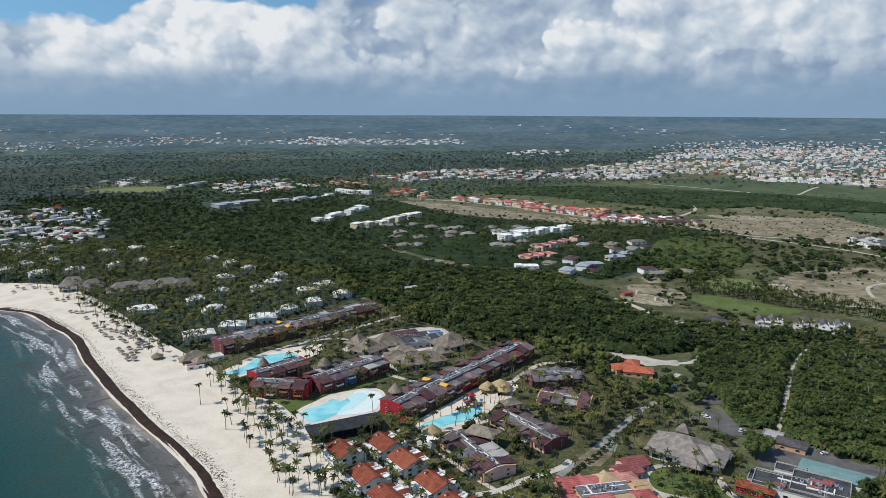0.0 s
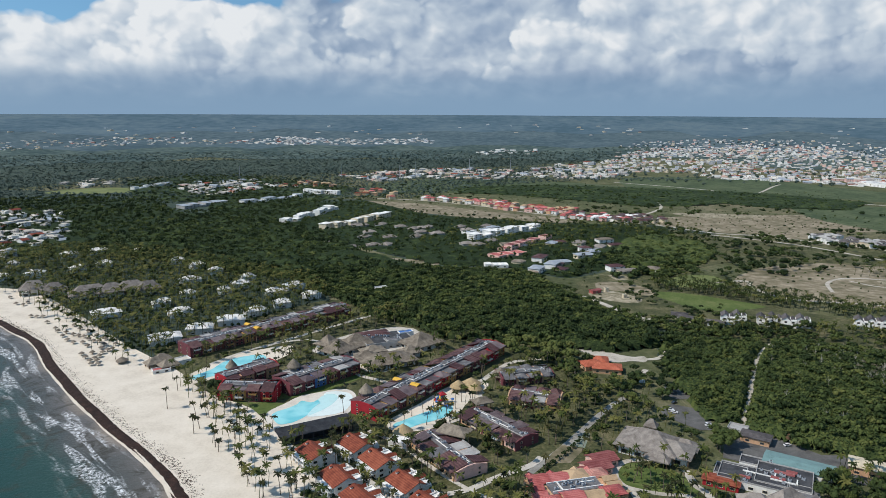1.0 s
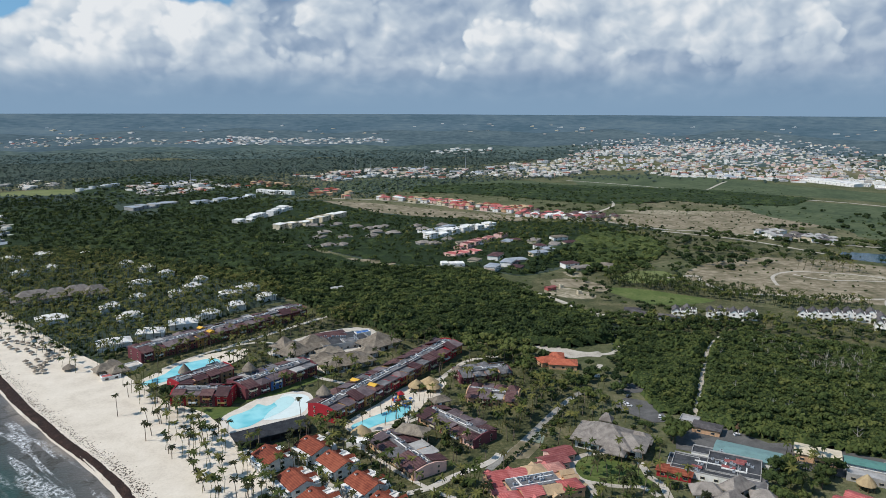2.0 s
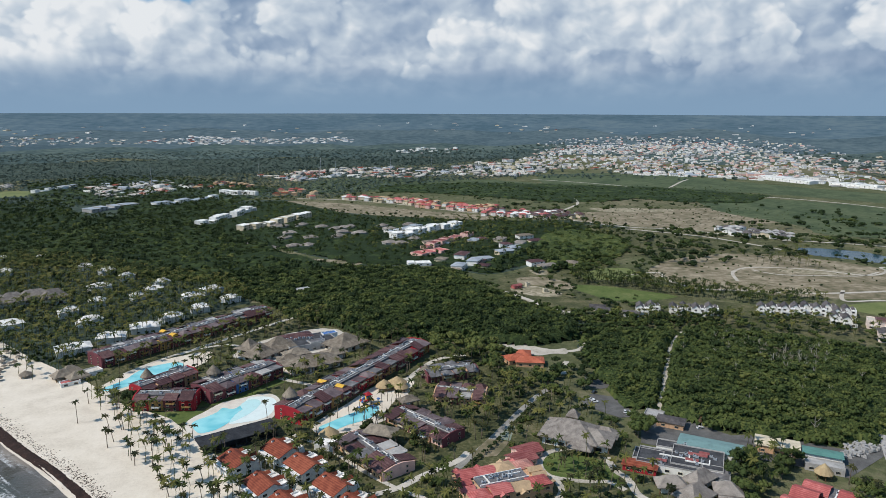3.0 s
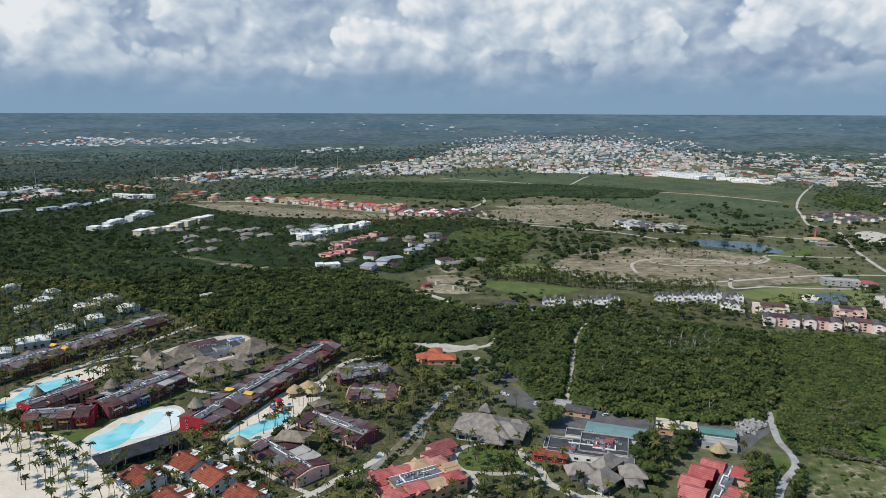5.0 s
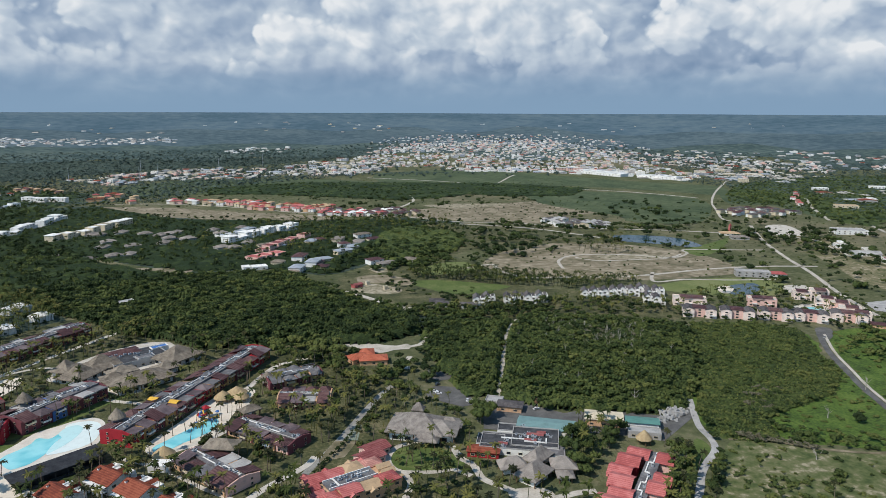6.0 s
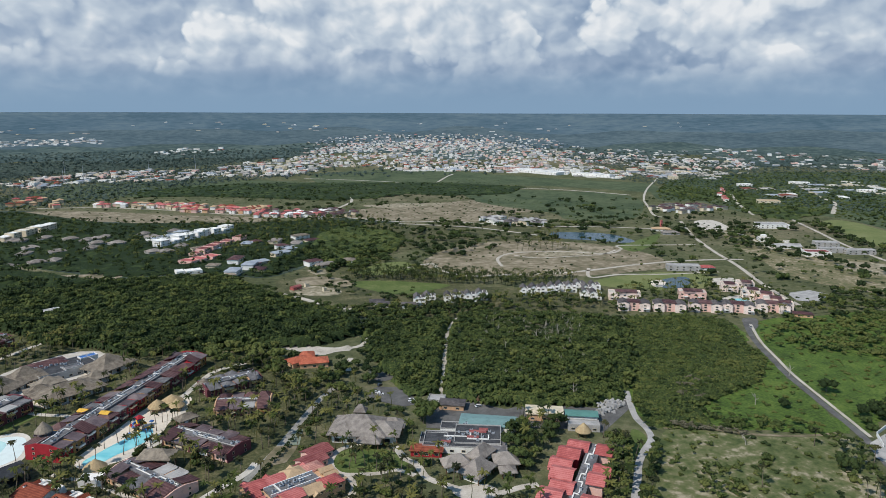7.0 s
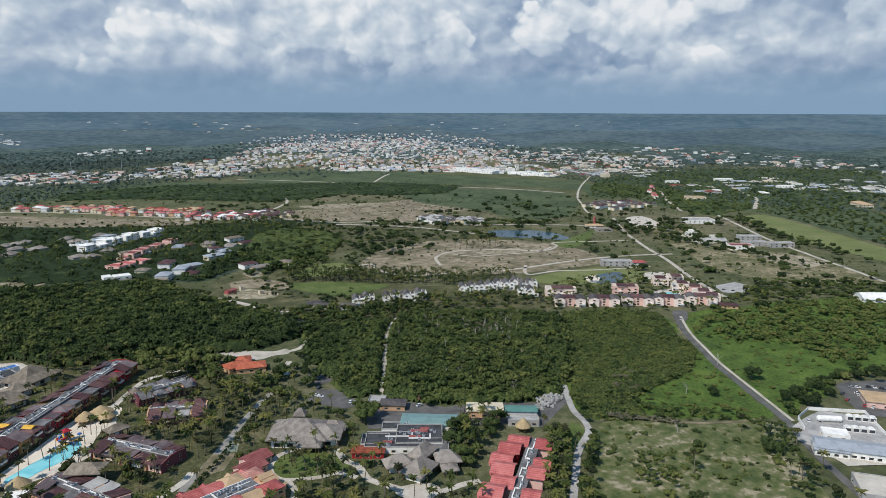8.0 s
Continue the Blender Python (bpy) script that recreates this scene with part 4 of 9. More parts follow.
patch("golf_green", [(655.8, 727.6), (720.8, 750.5), (778.1, 773.1), (712.3, 718.1), (647.9, 684.5)], 0.16, "lawn", "smooth green golf lawn beside the lake", "lawn", 2, taken=True)
patch("apartment_yard", [(544.0, 460.5), (571.7, 469.6), (592.6, 462.0), (595.3, 438.7), (581.8, 421.6), (547.9, 425.9), (530.7, 439.0)], 0.16, "paving", "pale paved yard round the apartment pool", "terrace", 1.0)
patch("pond_beach", [(545.3, 550.6), (560.7, 553.8), (559.3, 541.9), (541.0, 528.8), (533.7, 533.4)], 0.33, "sand", "small sand beach at the pond", "beach", 0.5)
patch("lot_pale", [(618.6, 530.6), (640.9, 523.3), (628.5, 504.9), (603.8, 501.6), (601.4, 515.5)], 0.18, "paving", "pale paved lot beside the avenue", "parking", 1.0, taken=True)
patch("lot_far", [(918.6, 835.4), (955.9, 827.7), (910.9, 754.8), (871.1, 753.1), (871.2, 779.3)], 0.20, "paving", "wide pale lot near the clubhouse", "parking", 1.0, taken=True)
patch("pond_lawn", [(481.5, 578.2), (539.3, 586.9), (595.5, 579.5), (626.4, 546.1), (611.1, 515.8), (556.6, 507.3), (504.8, 539.7)], 0.14, "fairway", "green lawn round the pond", "lawn", 2)
patch("long_fairway", [(1096.6, 725.8), (1157.0, 719.6), (1092.2, 591.1), (1015.6, 455.7), (940.3, 349.9), (917.4, 364.2), (939.1, 467.4), (999.5, 600.4)], 0.14, "fairway", "long mown golf fairway between tree belts", "lawn", 3, taken=True)
patch("far_fairway", [(1908.1, 994.1), (2020.4, 999.4), (1929.2, 896.7), (1752.5, 838.0), (1646.7, 874.7)], 0.14, "fairway", "far mown golf fairway", "lawn", 4)
patch("dry_plain_d", [(902.3, 780.5), (927.6, 699.1), (858.1, 553.7), (873.7, 491.1), (829.9, 385.3), (793.6, 355.8), (722.2, 415.3), (706.5, 489.1), (772.5, 607.0)], 0.09, "dry", "dry open field beside the road", "field", 5)
patch("green_field_a", [(606.8, 1962.0), (935.8, 1987.0), (1066.8, 1728.7), (1181.5, 1502.4), (1290.5, 1331.1), (1160.9, 1196.3), (1081.7, 1330.1), (919.1, 1489.5), (713.6, 1582.5), (545.9, 1596.4)], 0.10, "pasture", "wide green fields before the town", "field", 14)
patch("dark_field", [(-191.9, 1628.7), (56.1, 1946.8), (331.9, 1894.3), (523.0, 1757.0), (660.7, 1569.7), (540.6, 1484.0), (391.6, 1518.6), (251.8, 1576.9), (20.5, 1613.3), (-104.9, 1521.7)], 0.12, "pasture", "green pasture behind the red houses", "field", 10)
patch("brown_strip", [(-100.9, 1462.5), (18.1, 1411.2), (124.8, 1315.4), (220.6, 1245.2), (290.4, 1194.0), (252.9, 1156.0), (152.5, 1190.3), (37.2, 1268.1), (-72.4, 1373.8)], 0.12, "soil", "brown fallow strip along the red houses", "field", 3, taken=True)
patch("pasture", [(-830.7, 1604.8), (-805.6, 1691.3), (-693.7, 1721.9), (-611.0, 1648.8), (-709.8, 1597.8)], 0.12, "fairway", "pale green clearing in the forest", "field", 3, taken=True)
patch("green_patch", [(255.6, 916.9), (295.2, 974.5), (321.8, 992.6), (311.6, 949.8), (269.9, 887.6)], 0.14, "meadow", "bright green lawn among trees", "lawn", 2, taken=True)
def dirt_track(nm, pts, w):
    road(nm, pts, w, 0.24, "dirt", "pale dirt track across the open plain", "track")


dirt_track("loop_track", [(327.7, 732.9), (372.3, 740.7), (365.8, 709.0), (380.9, 666.2), (430.5, 648.3), (496.3, 627.4), (582.5, 624.5), (643.9, 617.7), (691.7, 604.5), (735.2, 585.9)], 5.0)
dirt_track("inner_track", [(441.7, 690.0), (461.4, 731.5), (498.3, 750.7), (558.3, 731.1), (605.1, 693.0), (642.3, 706.7), (655.8, 727.6), (702.9, 708.4), (757.8, 684.6)], 4.0)
dirt_track("oval_track", [(490.2, 738.5), (507.0, 711.3), (552.8, 699.5), (593.7, 691.3), (630.3, 704.7)], 3.0)
dirt_track("plain_road", [(405.9, 1136.3), (472.8, 1052.4), (542.3, 1023.5), (594.5, 963.6), (667.2, 905.3), (746.1, 856.6), (809.1, 804.4)], 5.0)
dirt_track("white_road", [(907.7, 812.5), (878.9, 748.3), (883.9, 707.6), (857.9, 665.5), (826.5, 611.6)], 5.0)
dirt_track("avenue", [(899.2, 847.3), (811.8, 740.1), (745.6, 642.5), (700.6, 566.4), (641.2, 478.2), (602.9, 408.4)], 5.0)
dirt_track("canal_road", [(1089.0, 777.4), (1013.9, 677.9), (940.8, 581.5), (879.3, 479.2), (830.2, 391.6), (785.8, 319.1)], 5.0)
dirt_track("winding_road", [(1422.7, 1434.5), (1210.8, 1252.1), (1060.3, 1105.5), (977.8, 1005.8), (909.8, 920.4), (907.2, 889.2)], 4.5)
dirt_track("north_road", [(1300.9, 1084.4), (1180.4, 964.7), (1070.0, 839.0)], 6.0)
dirt_track("long_road", [(541.3, 1850.3), (697.9, 1687.6), (820.7, 1487.8), (960.2, 1374.2), (1035.1, 1272.5), (1080.0, 1166.4)], 6.0)
dirt_track("cross_road", [(809.9, 1587.3), (920.9, 1734.5), (967.8, 1787.7)], 6.0)
dirt_track("far_road", [(1573.7, 1111.0), (1414.1, 938.4), (1359.6, 877.5), (1215.6, 784.9)], 8.0)
dirt_track("lane_yellow", [(528.7, 635.6), (500.9, 597.7), (540.4, 593.0), (586.8, 570.9), (652.0, 551.3)], 4.0)
dirt_track("strip_road", [(-79.0, 1502.3), (18.8, 1466.5), (130.7, 1380.2), (225.5, 1273.6), (296.5, 1220.2)], 5.0)
dirt_track("plain_track", [(452.6, 1042.2), (507.8, 996.9), (553.9, 946.9), (582.0, 894.0), (603.0, 846.4)], 5.0)
dirt_track("block_road", [(427.1, 1251.1), (490.2, 1342.1), (517.5, 1445.6)], 6.0)

# ---------------------------------------------------------------- buildings


def window_mesh():
    """A window one metre wide and high: a proud frame, a deeper pane and a sill; it faces -y."""
    g = Geo()
    g.loft([[(s * x, y, 0.5 + t * x) for s, t in ((-1, -1), (1, -1), (1, 1), (-1, 1))] for x, y in ((0.5, 0.02), (0.5, -0.08), (0.46, -0.08), (0.46, -0.02))], 0)
    g.s[-1] = 1
    return g.mesh("window", ["cream", "glass"])


WINDOW = window_mesh()


def window(parent, x, y, z, side, w=1.4, h=1.4):
    """side: the heading of the wall's outward face, in degrees from -y."""
    part("window", WINDOW, (), parent, at=pose(x, y, z, 0, 0, side) @ Matrix.Diagonal((w, 1.0, h, 1)))


def windows_round(root, l, w, storeys, step=3.6, sides="nsew", h=1.4, wide=1.5, base=0.9, storey=3.0):
    for k in range(storeys):
        z = base + k * storey
        for s in sides:
            run = l if s in "ns" else w
            n = max(1, int(run / step))
            for i in range(n):
                p = (i + 0.5) * run / n - run / 2
                if s == "s":
                    window(root, p, -w / 2, z, 0, wide, h)
                elif s == "n":
                    window(root, p, w / 2, z, 180, wide, h)
                elif s == "e":
                    window(root, l / 2, p, z, 90, wide, h)
                else:
                    window(root, -l / 2, p, z, -90, wide, h)


def balcony(root, x, y, z, side, w, mat="white"):
    g = Geo()
    g.box(0, -0.7, -0.15, w, 1.4, 0.15)
    g.box(0, -1.36, 0, w, 0.08, 0.95)
    for e in (-1, 1):
        g.box(e * (w / 2 - 0.04), -0.66, 0, 0.08, 1.3, 0.95)
    part("balcony", g, [mat], root, at=pose(x, y, z, 0, 0, side))


def ac_mesh():
    g = Geo()
    g.box(0, 0, 0, 1.3, 0.9, 0.9)
    g.tube([(0, 0, 0.9), (0, 0, 1.02)], [0.36, 0.36], 8, 1)
    return g.mesh("air_conditioner", ["steel", "slate"])


COOLER = ac_mesh()


def house(x, y, heading, l, w, storeys, roof, wall_mat, roof_mat, label, category="house", group="", rise=None, storey=3.0, name="house", panes=True, sides="nsew", step=3.6, balconies=0, over=0.5, z=0.0, trim=None):
    """A block of storeys with a hipped, gabled or flat roof, windows, and balconies on its long front."""
    root = thing(name, x, y, heading, label, category, group, z, K, 1.0)
    h = storeys * storey
    g = Geo()
    g.box(0, 0, 0, l, w, h)
    part("wall", g, [wall_mat], root)
    g = Geo()
    if roof == "hip":
        g.hip(0, 0, h, l + 2 * over, w + 2 * over, rise or w * 0.28, 0.25)
    elif roof == "gable":
        g.gable(0, 0, h + 0.28, l + 2 * over, w + 2 * over, rise or w * 0.32, 0.28, ends=1)
    else:
        g.box(0, 0, h, l - 0.5, w - 0.5, 0.12)
        for a, b, c, d in ((0, w / 2 - 0.12, l, 0.24), (0, -w / 2 + 0.12, l, 0.24), (l / 2 - 0.12, 0, 0.24, w - 0.5), (-l / 2 + 0.12, 0, 0.24, w - 0.5)):
            g.box(a, b, h, c, d, 0.7, 1)
    part("roof", g, [roof_mat, trim or wall_mat], root)
    if panes:
        windows_round(root, l, w, storeys, step, sides, storey=storey)
    for k in range(balconies):
        n = max(1, int(l / 6))
        for i in range(n):
            balcony(root, (i + 0.5) * l / n - l / 2, -w / 2, 3.0 * (k + 1) if storeys > 1 else 0.4, 0, 2.8)
    a, b = math.cos(radians(heading)) * (l / 2 - w / 3) * K, math.sin(radians(heading)) * (l / 2 - w / 3) * K
    keep_line(x - a, y - b, x + a, y + b, (w / 2 + 2.0) * K)
    return root


def wing(x0, y0, x1, y1, width, storeys, walls, roof_mat, label, group="", end_mat="red", dormers=(), name="hotel_wing", deck=2.7, category="hotel"):
    """A long hotel wing: bays in changing colours, roofs that fall outwards from a flat service deck, coolers and ducts on it."""
    rnd = random.Random(int(abs(x0 * 7 + y0 * 3)))
    l = math.hypot(x1 - x0, y1 - y0) / K
    heading = math.degrees(math.atan2(y1 - y0, x1 - x0))
    root = thing(name, (x0 + x1) / 2, (y0 + y1) / 2, heading, label, category, group, 0.0, K, 1.0)
    eave = storeys * 2.7
    n = max(2, round(l / 6.0))
    b = l / n
    body = width - 2.0
    for i in range(n):
        cx = (i + 0.5) * b - l / 2
        jog = rnd.choice((-0.5, 0.0, 0.6))
        g = Geo()
        g.box(cx, 0, 0, b - 0.006, body + jog, eave + rnd.choice((0, 0.004)))
        part("wall", g, [walls[i % len(walls)]], root)
        up = rnd.choice((-0.7, -0.2, 0.0, 0.6, 1.3))
        cover = roof_mat if rnd.random() < 0.76 else "plum_roof"
        for s in (-1, 1):
            y_in, y_out = s * deck * rnd.uniform(0.55, 1.0), s * (width / 2 + rnd.uniform(0.2, 0.8))
            kind, c0, c1 = rnd.random(), cx - b / 2 + rnd.uniform(0, 0.5), cx + b / 2 - rnd.uniform(0.05, 0.6)
            g = Geo()
            if kind < 0.62:
                pts = [(c0, y_in, eave + 1.9 + up), (c1, y_in, eave + 1.9 + up), (c1, y_out, eave - 0.1), (c0, y_out, eave - 0.1)]
                g.slab(pts if s < 0 else pts[::-1], 0.25)
                part("roof", g, [cover], root)
            elif kind < 0.80:
                g.hip((c0 + c1) / 2, (y_in + y_out) / 2, eave - 0.1, c1 - c0, abs(y_out - y_in) + 0.6, 2.3 + up * 0.5, 0.22)
                part("roof", g, [cover], root)
            else:
                g.box((c0 + c1) / 2, (y_in + y_out) / 2, eave, c1 - c0, abs(y_out - y_in), 0.25)
                g.box((c0 + c1) / 2, y_out, eave, c1 - c0, 0.25, 0.9)
                part("roof_terrace", g, [rnd.choice(("plum_roof", "deck", "deck", "concrete", "plum_roof"))], root)
            for k in range(storeys):
                for j in range(2):
                    px = cx + (j - 0.5) * b / 2.2
                    yy = s * (body + jog) / 2
                    window(root, px, yy, 0.7 + 2.7 * k, 0 if s < 0 else 180, 1.1, 1.6)
                if (i + k) % 2 == 0 and k:
                    balcony(root, cx, s * (body + jog) / 2, 2.7 * k + 0.2, 0 if s < 0 else 180, b * 0.55, rnd.choice(("cream", "white", "ochre")))
        if i in dormers:
            for s in (-1, 1):
                g = Geo()
                g.box(cx, s * width * 0.30, eave, 2.8, width * 0.22, 1.7, 0)
                g.gable(cx, s * width * 0.30, eave + 1.7, width * 0.25, 3.3, 1.0, 0.2, 0, 90.0, 0)
                part("dormer", g, ["yellow"], root, "bright yellow gabled dormer")
        for _ in range(2):
            part("air_conditioner", COOLER, (), root, at=pose(cx + rnd.uniform(-b / 2.4, b / 2.4), rnd.uniform(-deck * 0.6, deck * 0.6), eave + 1.24, 0, 0, rnd.choice((0, 90))))
    g = Geo()
    g.box(0, 0, eave, l - 0.3, deck * 2 - 0.1, 1.2)
    part("deck", g, ["deck"], root, "grey felted service deck")
    for s in (-1, 1):
        p = -l / 2
        while p < l / 2 - 3:
            run = min(rnd.uniform(3, 11), l / 2 - p)
            if rnd.random() < 0.6:
                g = Geo()
                g.box(p + run / 2, s * deck * 0.93, eave + 1.2, run, 0.16, 0.45)
                part("parapet", g, ["concrete"], root, "low pale parapet along the deck")
            p += run
    g = Geo()
    p = -l / 2 + 1
    side = 0.5
    while p < l / 2 - 9:
        run = rnd.uniform(7, 14)
        run = min(run, l / 2 - 1 - p)
        g.box(p + run / 2, side * deck * 0.7, eave + 1.32, run, 0.28, 0.4)
        g.box(p + run, 0, eave + 1.32, 0.28, deck * 1.0, 0.4)
        p, side = p + run, -side
    part("duct", g, ["white"], root, "white sheet-metal duct")
    for e in (-1, 1):
        g = Geo()
        prof = [(-body / 2, eave - 0.02), (-deck, eave + 1.7), (deck, eave + 1.7), (body / 2, eave - 0.02), (body / 2, 0.0), (-body / 2, 0.0)]
        g.loft([[(e * (l / 2 - 0.1), q, h) for q, h in prof], [(e * (l / 2 + 0.35), q, h) for q, h in prof]])
        end = part("gable_wall", g, [end_mat], root)
        for k in range(storeys):
            for q in (-body / 4, body / 4):
                window(end, e * (l / 2 + 0.37), q, 0.7 + 2.7 * k, e * 90, 0.9, 1.4)
    keep_line(x0, y0, x1, y1, (width / 2 + 1.0) * K)
    return root


def villa(x, y, heading, label="white beach villa with orange tiled gable roofs", roof_mat="terracotta", wall="white", scale=1.0):
    """A two-storey villa: crossed gables, roof terraces, dormers and arched verandas on the front."""
    root = thing("villa", x, y, heading, label, "house", "beach villas", 0.0, K * 0.98, 1.05)
    l, w, h = 11.0 * scale, 7.6 * scale, 5.4
    g = Geo()
    g.box(0, 0, 0, l, w, h)
    g.box(-l * 0.10, -w * 0.62, 0, l * 0.86, w * 0.46, h - 0.3)
    part("wall", g, [wall], root)
    ridge = -w * 0.16
    top = h + 2.9
    for y0, z0 in ((w / 2 + 0.7, h + 0.1), (-w / 2 - 0.3, h + 0.7)):
        pts = [(-l / 2 - 0.4, y0, z0), (l / 2 + 0.4, y0, z0), (l / 2 + 0.4, ridge, top), (-l / 2 - 0.4, ridge, top)]
        g = Geo()
        g.slab(pts if y0 < 0 else pts[::-1], 0.25)
        part("roof", g, [roof_mat], root)
    for e in (-1, 1):
        g = Geo()
        prof = [(-w / 2, h - 0.02), (w / 2, h - 0.02), (ridge, top - 0.3)]
        g.loft([[(e * (l / 2 - 0.3), q, z) for q, z in prof], [(e * (l / 2 - 0.02), q, z) for q, z in prof]])
        part("gable_wall", g, [wall], root)
    g = Geo()
    g.gable(-l * 0.10, -w * 0.52, h + 0.35, w * 0.80, 3.0, 1.7, turn=90, ends=1)
    part("cross_gable", g, [roof_mat, wall], root)
    g = Geo()
    g.gable(l * 0.42, -w * 0.30, h + 0.35, w * 0.7, 3.0, 1.6, turn=90, ends=1)
    part("cross_gable", g, [roof_mat, wall], root)
    for cx, cy, a, b, up in ((l * 0.16, -w * 0.66, 2.8, 3.0, 0.7), (-l * 0.36, -w * 0.62, 3.0, 3.2, 0.5), (l * 0.36, -w * 0.62, 2.4, 3.0, 0.6)):
        g = Geo()
        g.box(cx, cy, h - 0.3, a, b, up)
        for p, q, c, d in ((0, b / 2 - 0.1, a, 0.2), (0, -b / 2 + 0.1, a, 0.2), (a / 2 - 0.1, 0, 0.2, b - 0.4), (-a / 2 + 0.1, 0, 0.2, b - 0.4)):
            g.box(cx + p, cy + q, h - 0.3 + up, c, d, 0.75)
        part("roof_terrace", g, [wall], root, "white walled roof terrace")
    g = Geo()
    g.box(l * 0.38, w * 0.05, h + 1.0, 0.7, 0.7, 2.0)
    g.box(l * 0.38, w * 0.05, h + 3.0, 0.95, 0.95, 0.25, 1)
    part("chimney", g, [wall, roof_mat], root)
    g = Geo()
    for i in range(5):
        g.box(-l / 2 + 0.9 + i * (l - 1.8) / 4, w / 2 + 1.9, 0, 0.4, 0.4, 4.7)
    g.box(0, w / 2 + 1.05, 2.4, l - 1.0, 2.1, 0.3)
    g.box(0, w / 2 + 1.05, 4.7, l - 1.0, 2.1, 0.3)
    g.box(0, w / 2 + 2.05, 2.7, l - 1.0, 0.12, 0.9)
    part("veranda", g, [wall], root, "white two-storey veranda on posts")
    windows_round(root, l, w, 2, 3.2, "nsew", base=0.7, storey=2.6)
    keep(x, y, 6.5 * K)
    keep(x - 2, y - 9, 5.5 * K)
    return root


def hall(x, y, heading, l, w, eave, ridge, label, mat="thatch", wall="white", walls=True, lantern=True, name="thatched_hall", category="hall", sag=0.07, peak=0.9):
    """A hall under a big thatched hip, on posts, with an upper lantern roof."""
    root = thing(name, x, y, heading, label, category, "", 0.0, K, 1.2)
    g = Geo()
    g.hip(0, 0, eave, l, w, ridge - eave, 0.45, max(l - w, 1.0) * peak + 0.5, sag=sag)
    part("roof", g, [mat], root, "weathered thatched roof")
    if lantern:
        g = Geo()
        g.hip(0, 0, ridge - (ridge - eave) * 0.34, l * 0.42, w * 0.40, (ridge - eave) * 0.52, 0.35, max(l - w, 1.0) * 0.5)
        part("upper_roof", g, [mat], root)
    if walls:
        g = Geo()
        g.box(0, 0, 0, l - 3.4, w - 3.4, eave + 0.3)
        part("wall", g, [wall], root)
        windows_round(root, l - 3.4, w - 3.4, 1, 4.5, h=2.0, wide=2.4, base=0.5)
    n = max(2, int(l / 5))
    for i in range(n + 1):
        for s in (-1, 1):
            g = Geo()
            g.tube([(0, 0, 0), (0, 0, eave + 0.3)], [0.22, 0.18], 6)
            part("post", g, ["wood"], root, at=pose(-l / 2 + 1 + i * (l - 2) / n, s * (w / 2 - 1), 0))
    a, b = math.cos(radians(heading)) * max(0, l - w) / 2 * K, math.sin(radians(heading)) * max(0, l - w) / 2 * K
    keep_line(x - a, y - b, x + a, y + b, (w / 2 + 1.5) * K)
    return root


def hut(x, y, r, eave, top, label, mat="straw", group="", name="thatched_hut", posts=6, category="hut"):
    """A round thatched hut on posts, its cone ragged at the rim."""
    rnd = random.Random(int(abs(x * 11 + y * 5)))
    root = thing(name, x, y, rnd.uniform(0, 60), label, category, group, 0.0, 1.4, 1.2)
    n = 14
    g = Geo()
    rings = [[(math.cos(i * math.tau / n) * r * k, math.sin(i * math.tau / n) * r * k, eave + (top - eave) * h - (0.25 * rnd.random() if k > 0.95 else 0)) for i in range(n)] for k, h in ((0.86, 0.02), (1.0, -0.04), (0.98, 0.05), (0.55, 0.50), (0.18, 0.86), (0.04, 1.0))]
    g.loft(rings)
    part("roof", g, [mat], root)
    for i in range(posts):
        g = Geo()
        q = r * 0.78 if posts > 1 else 0
        g.tube([(0, 0, 0), (0, 0, eave + 0.35)], [0.12, 0.10], 6)
        part("post", g, ["wood"], root, at=pose(math.cos(i * math.tau / posts) * q, math.sin(i * math.tau / posts) * q, 0))
    if r > 2:
        keep(x, y, r * 1.4 + 1)
    return root


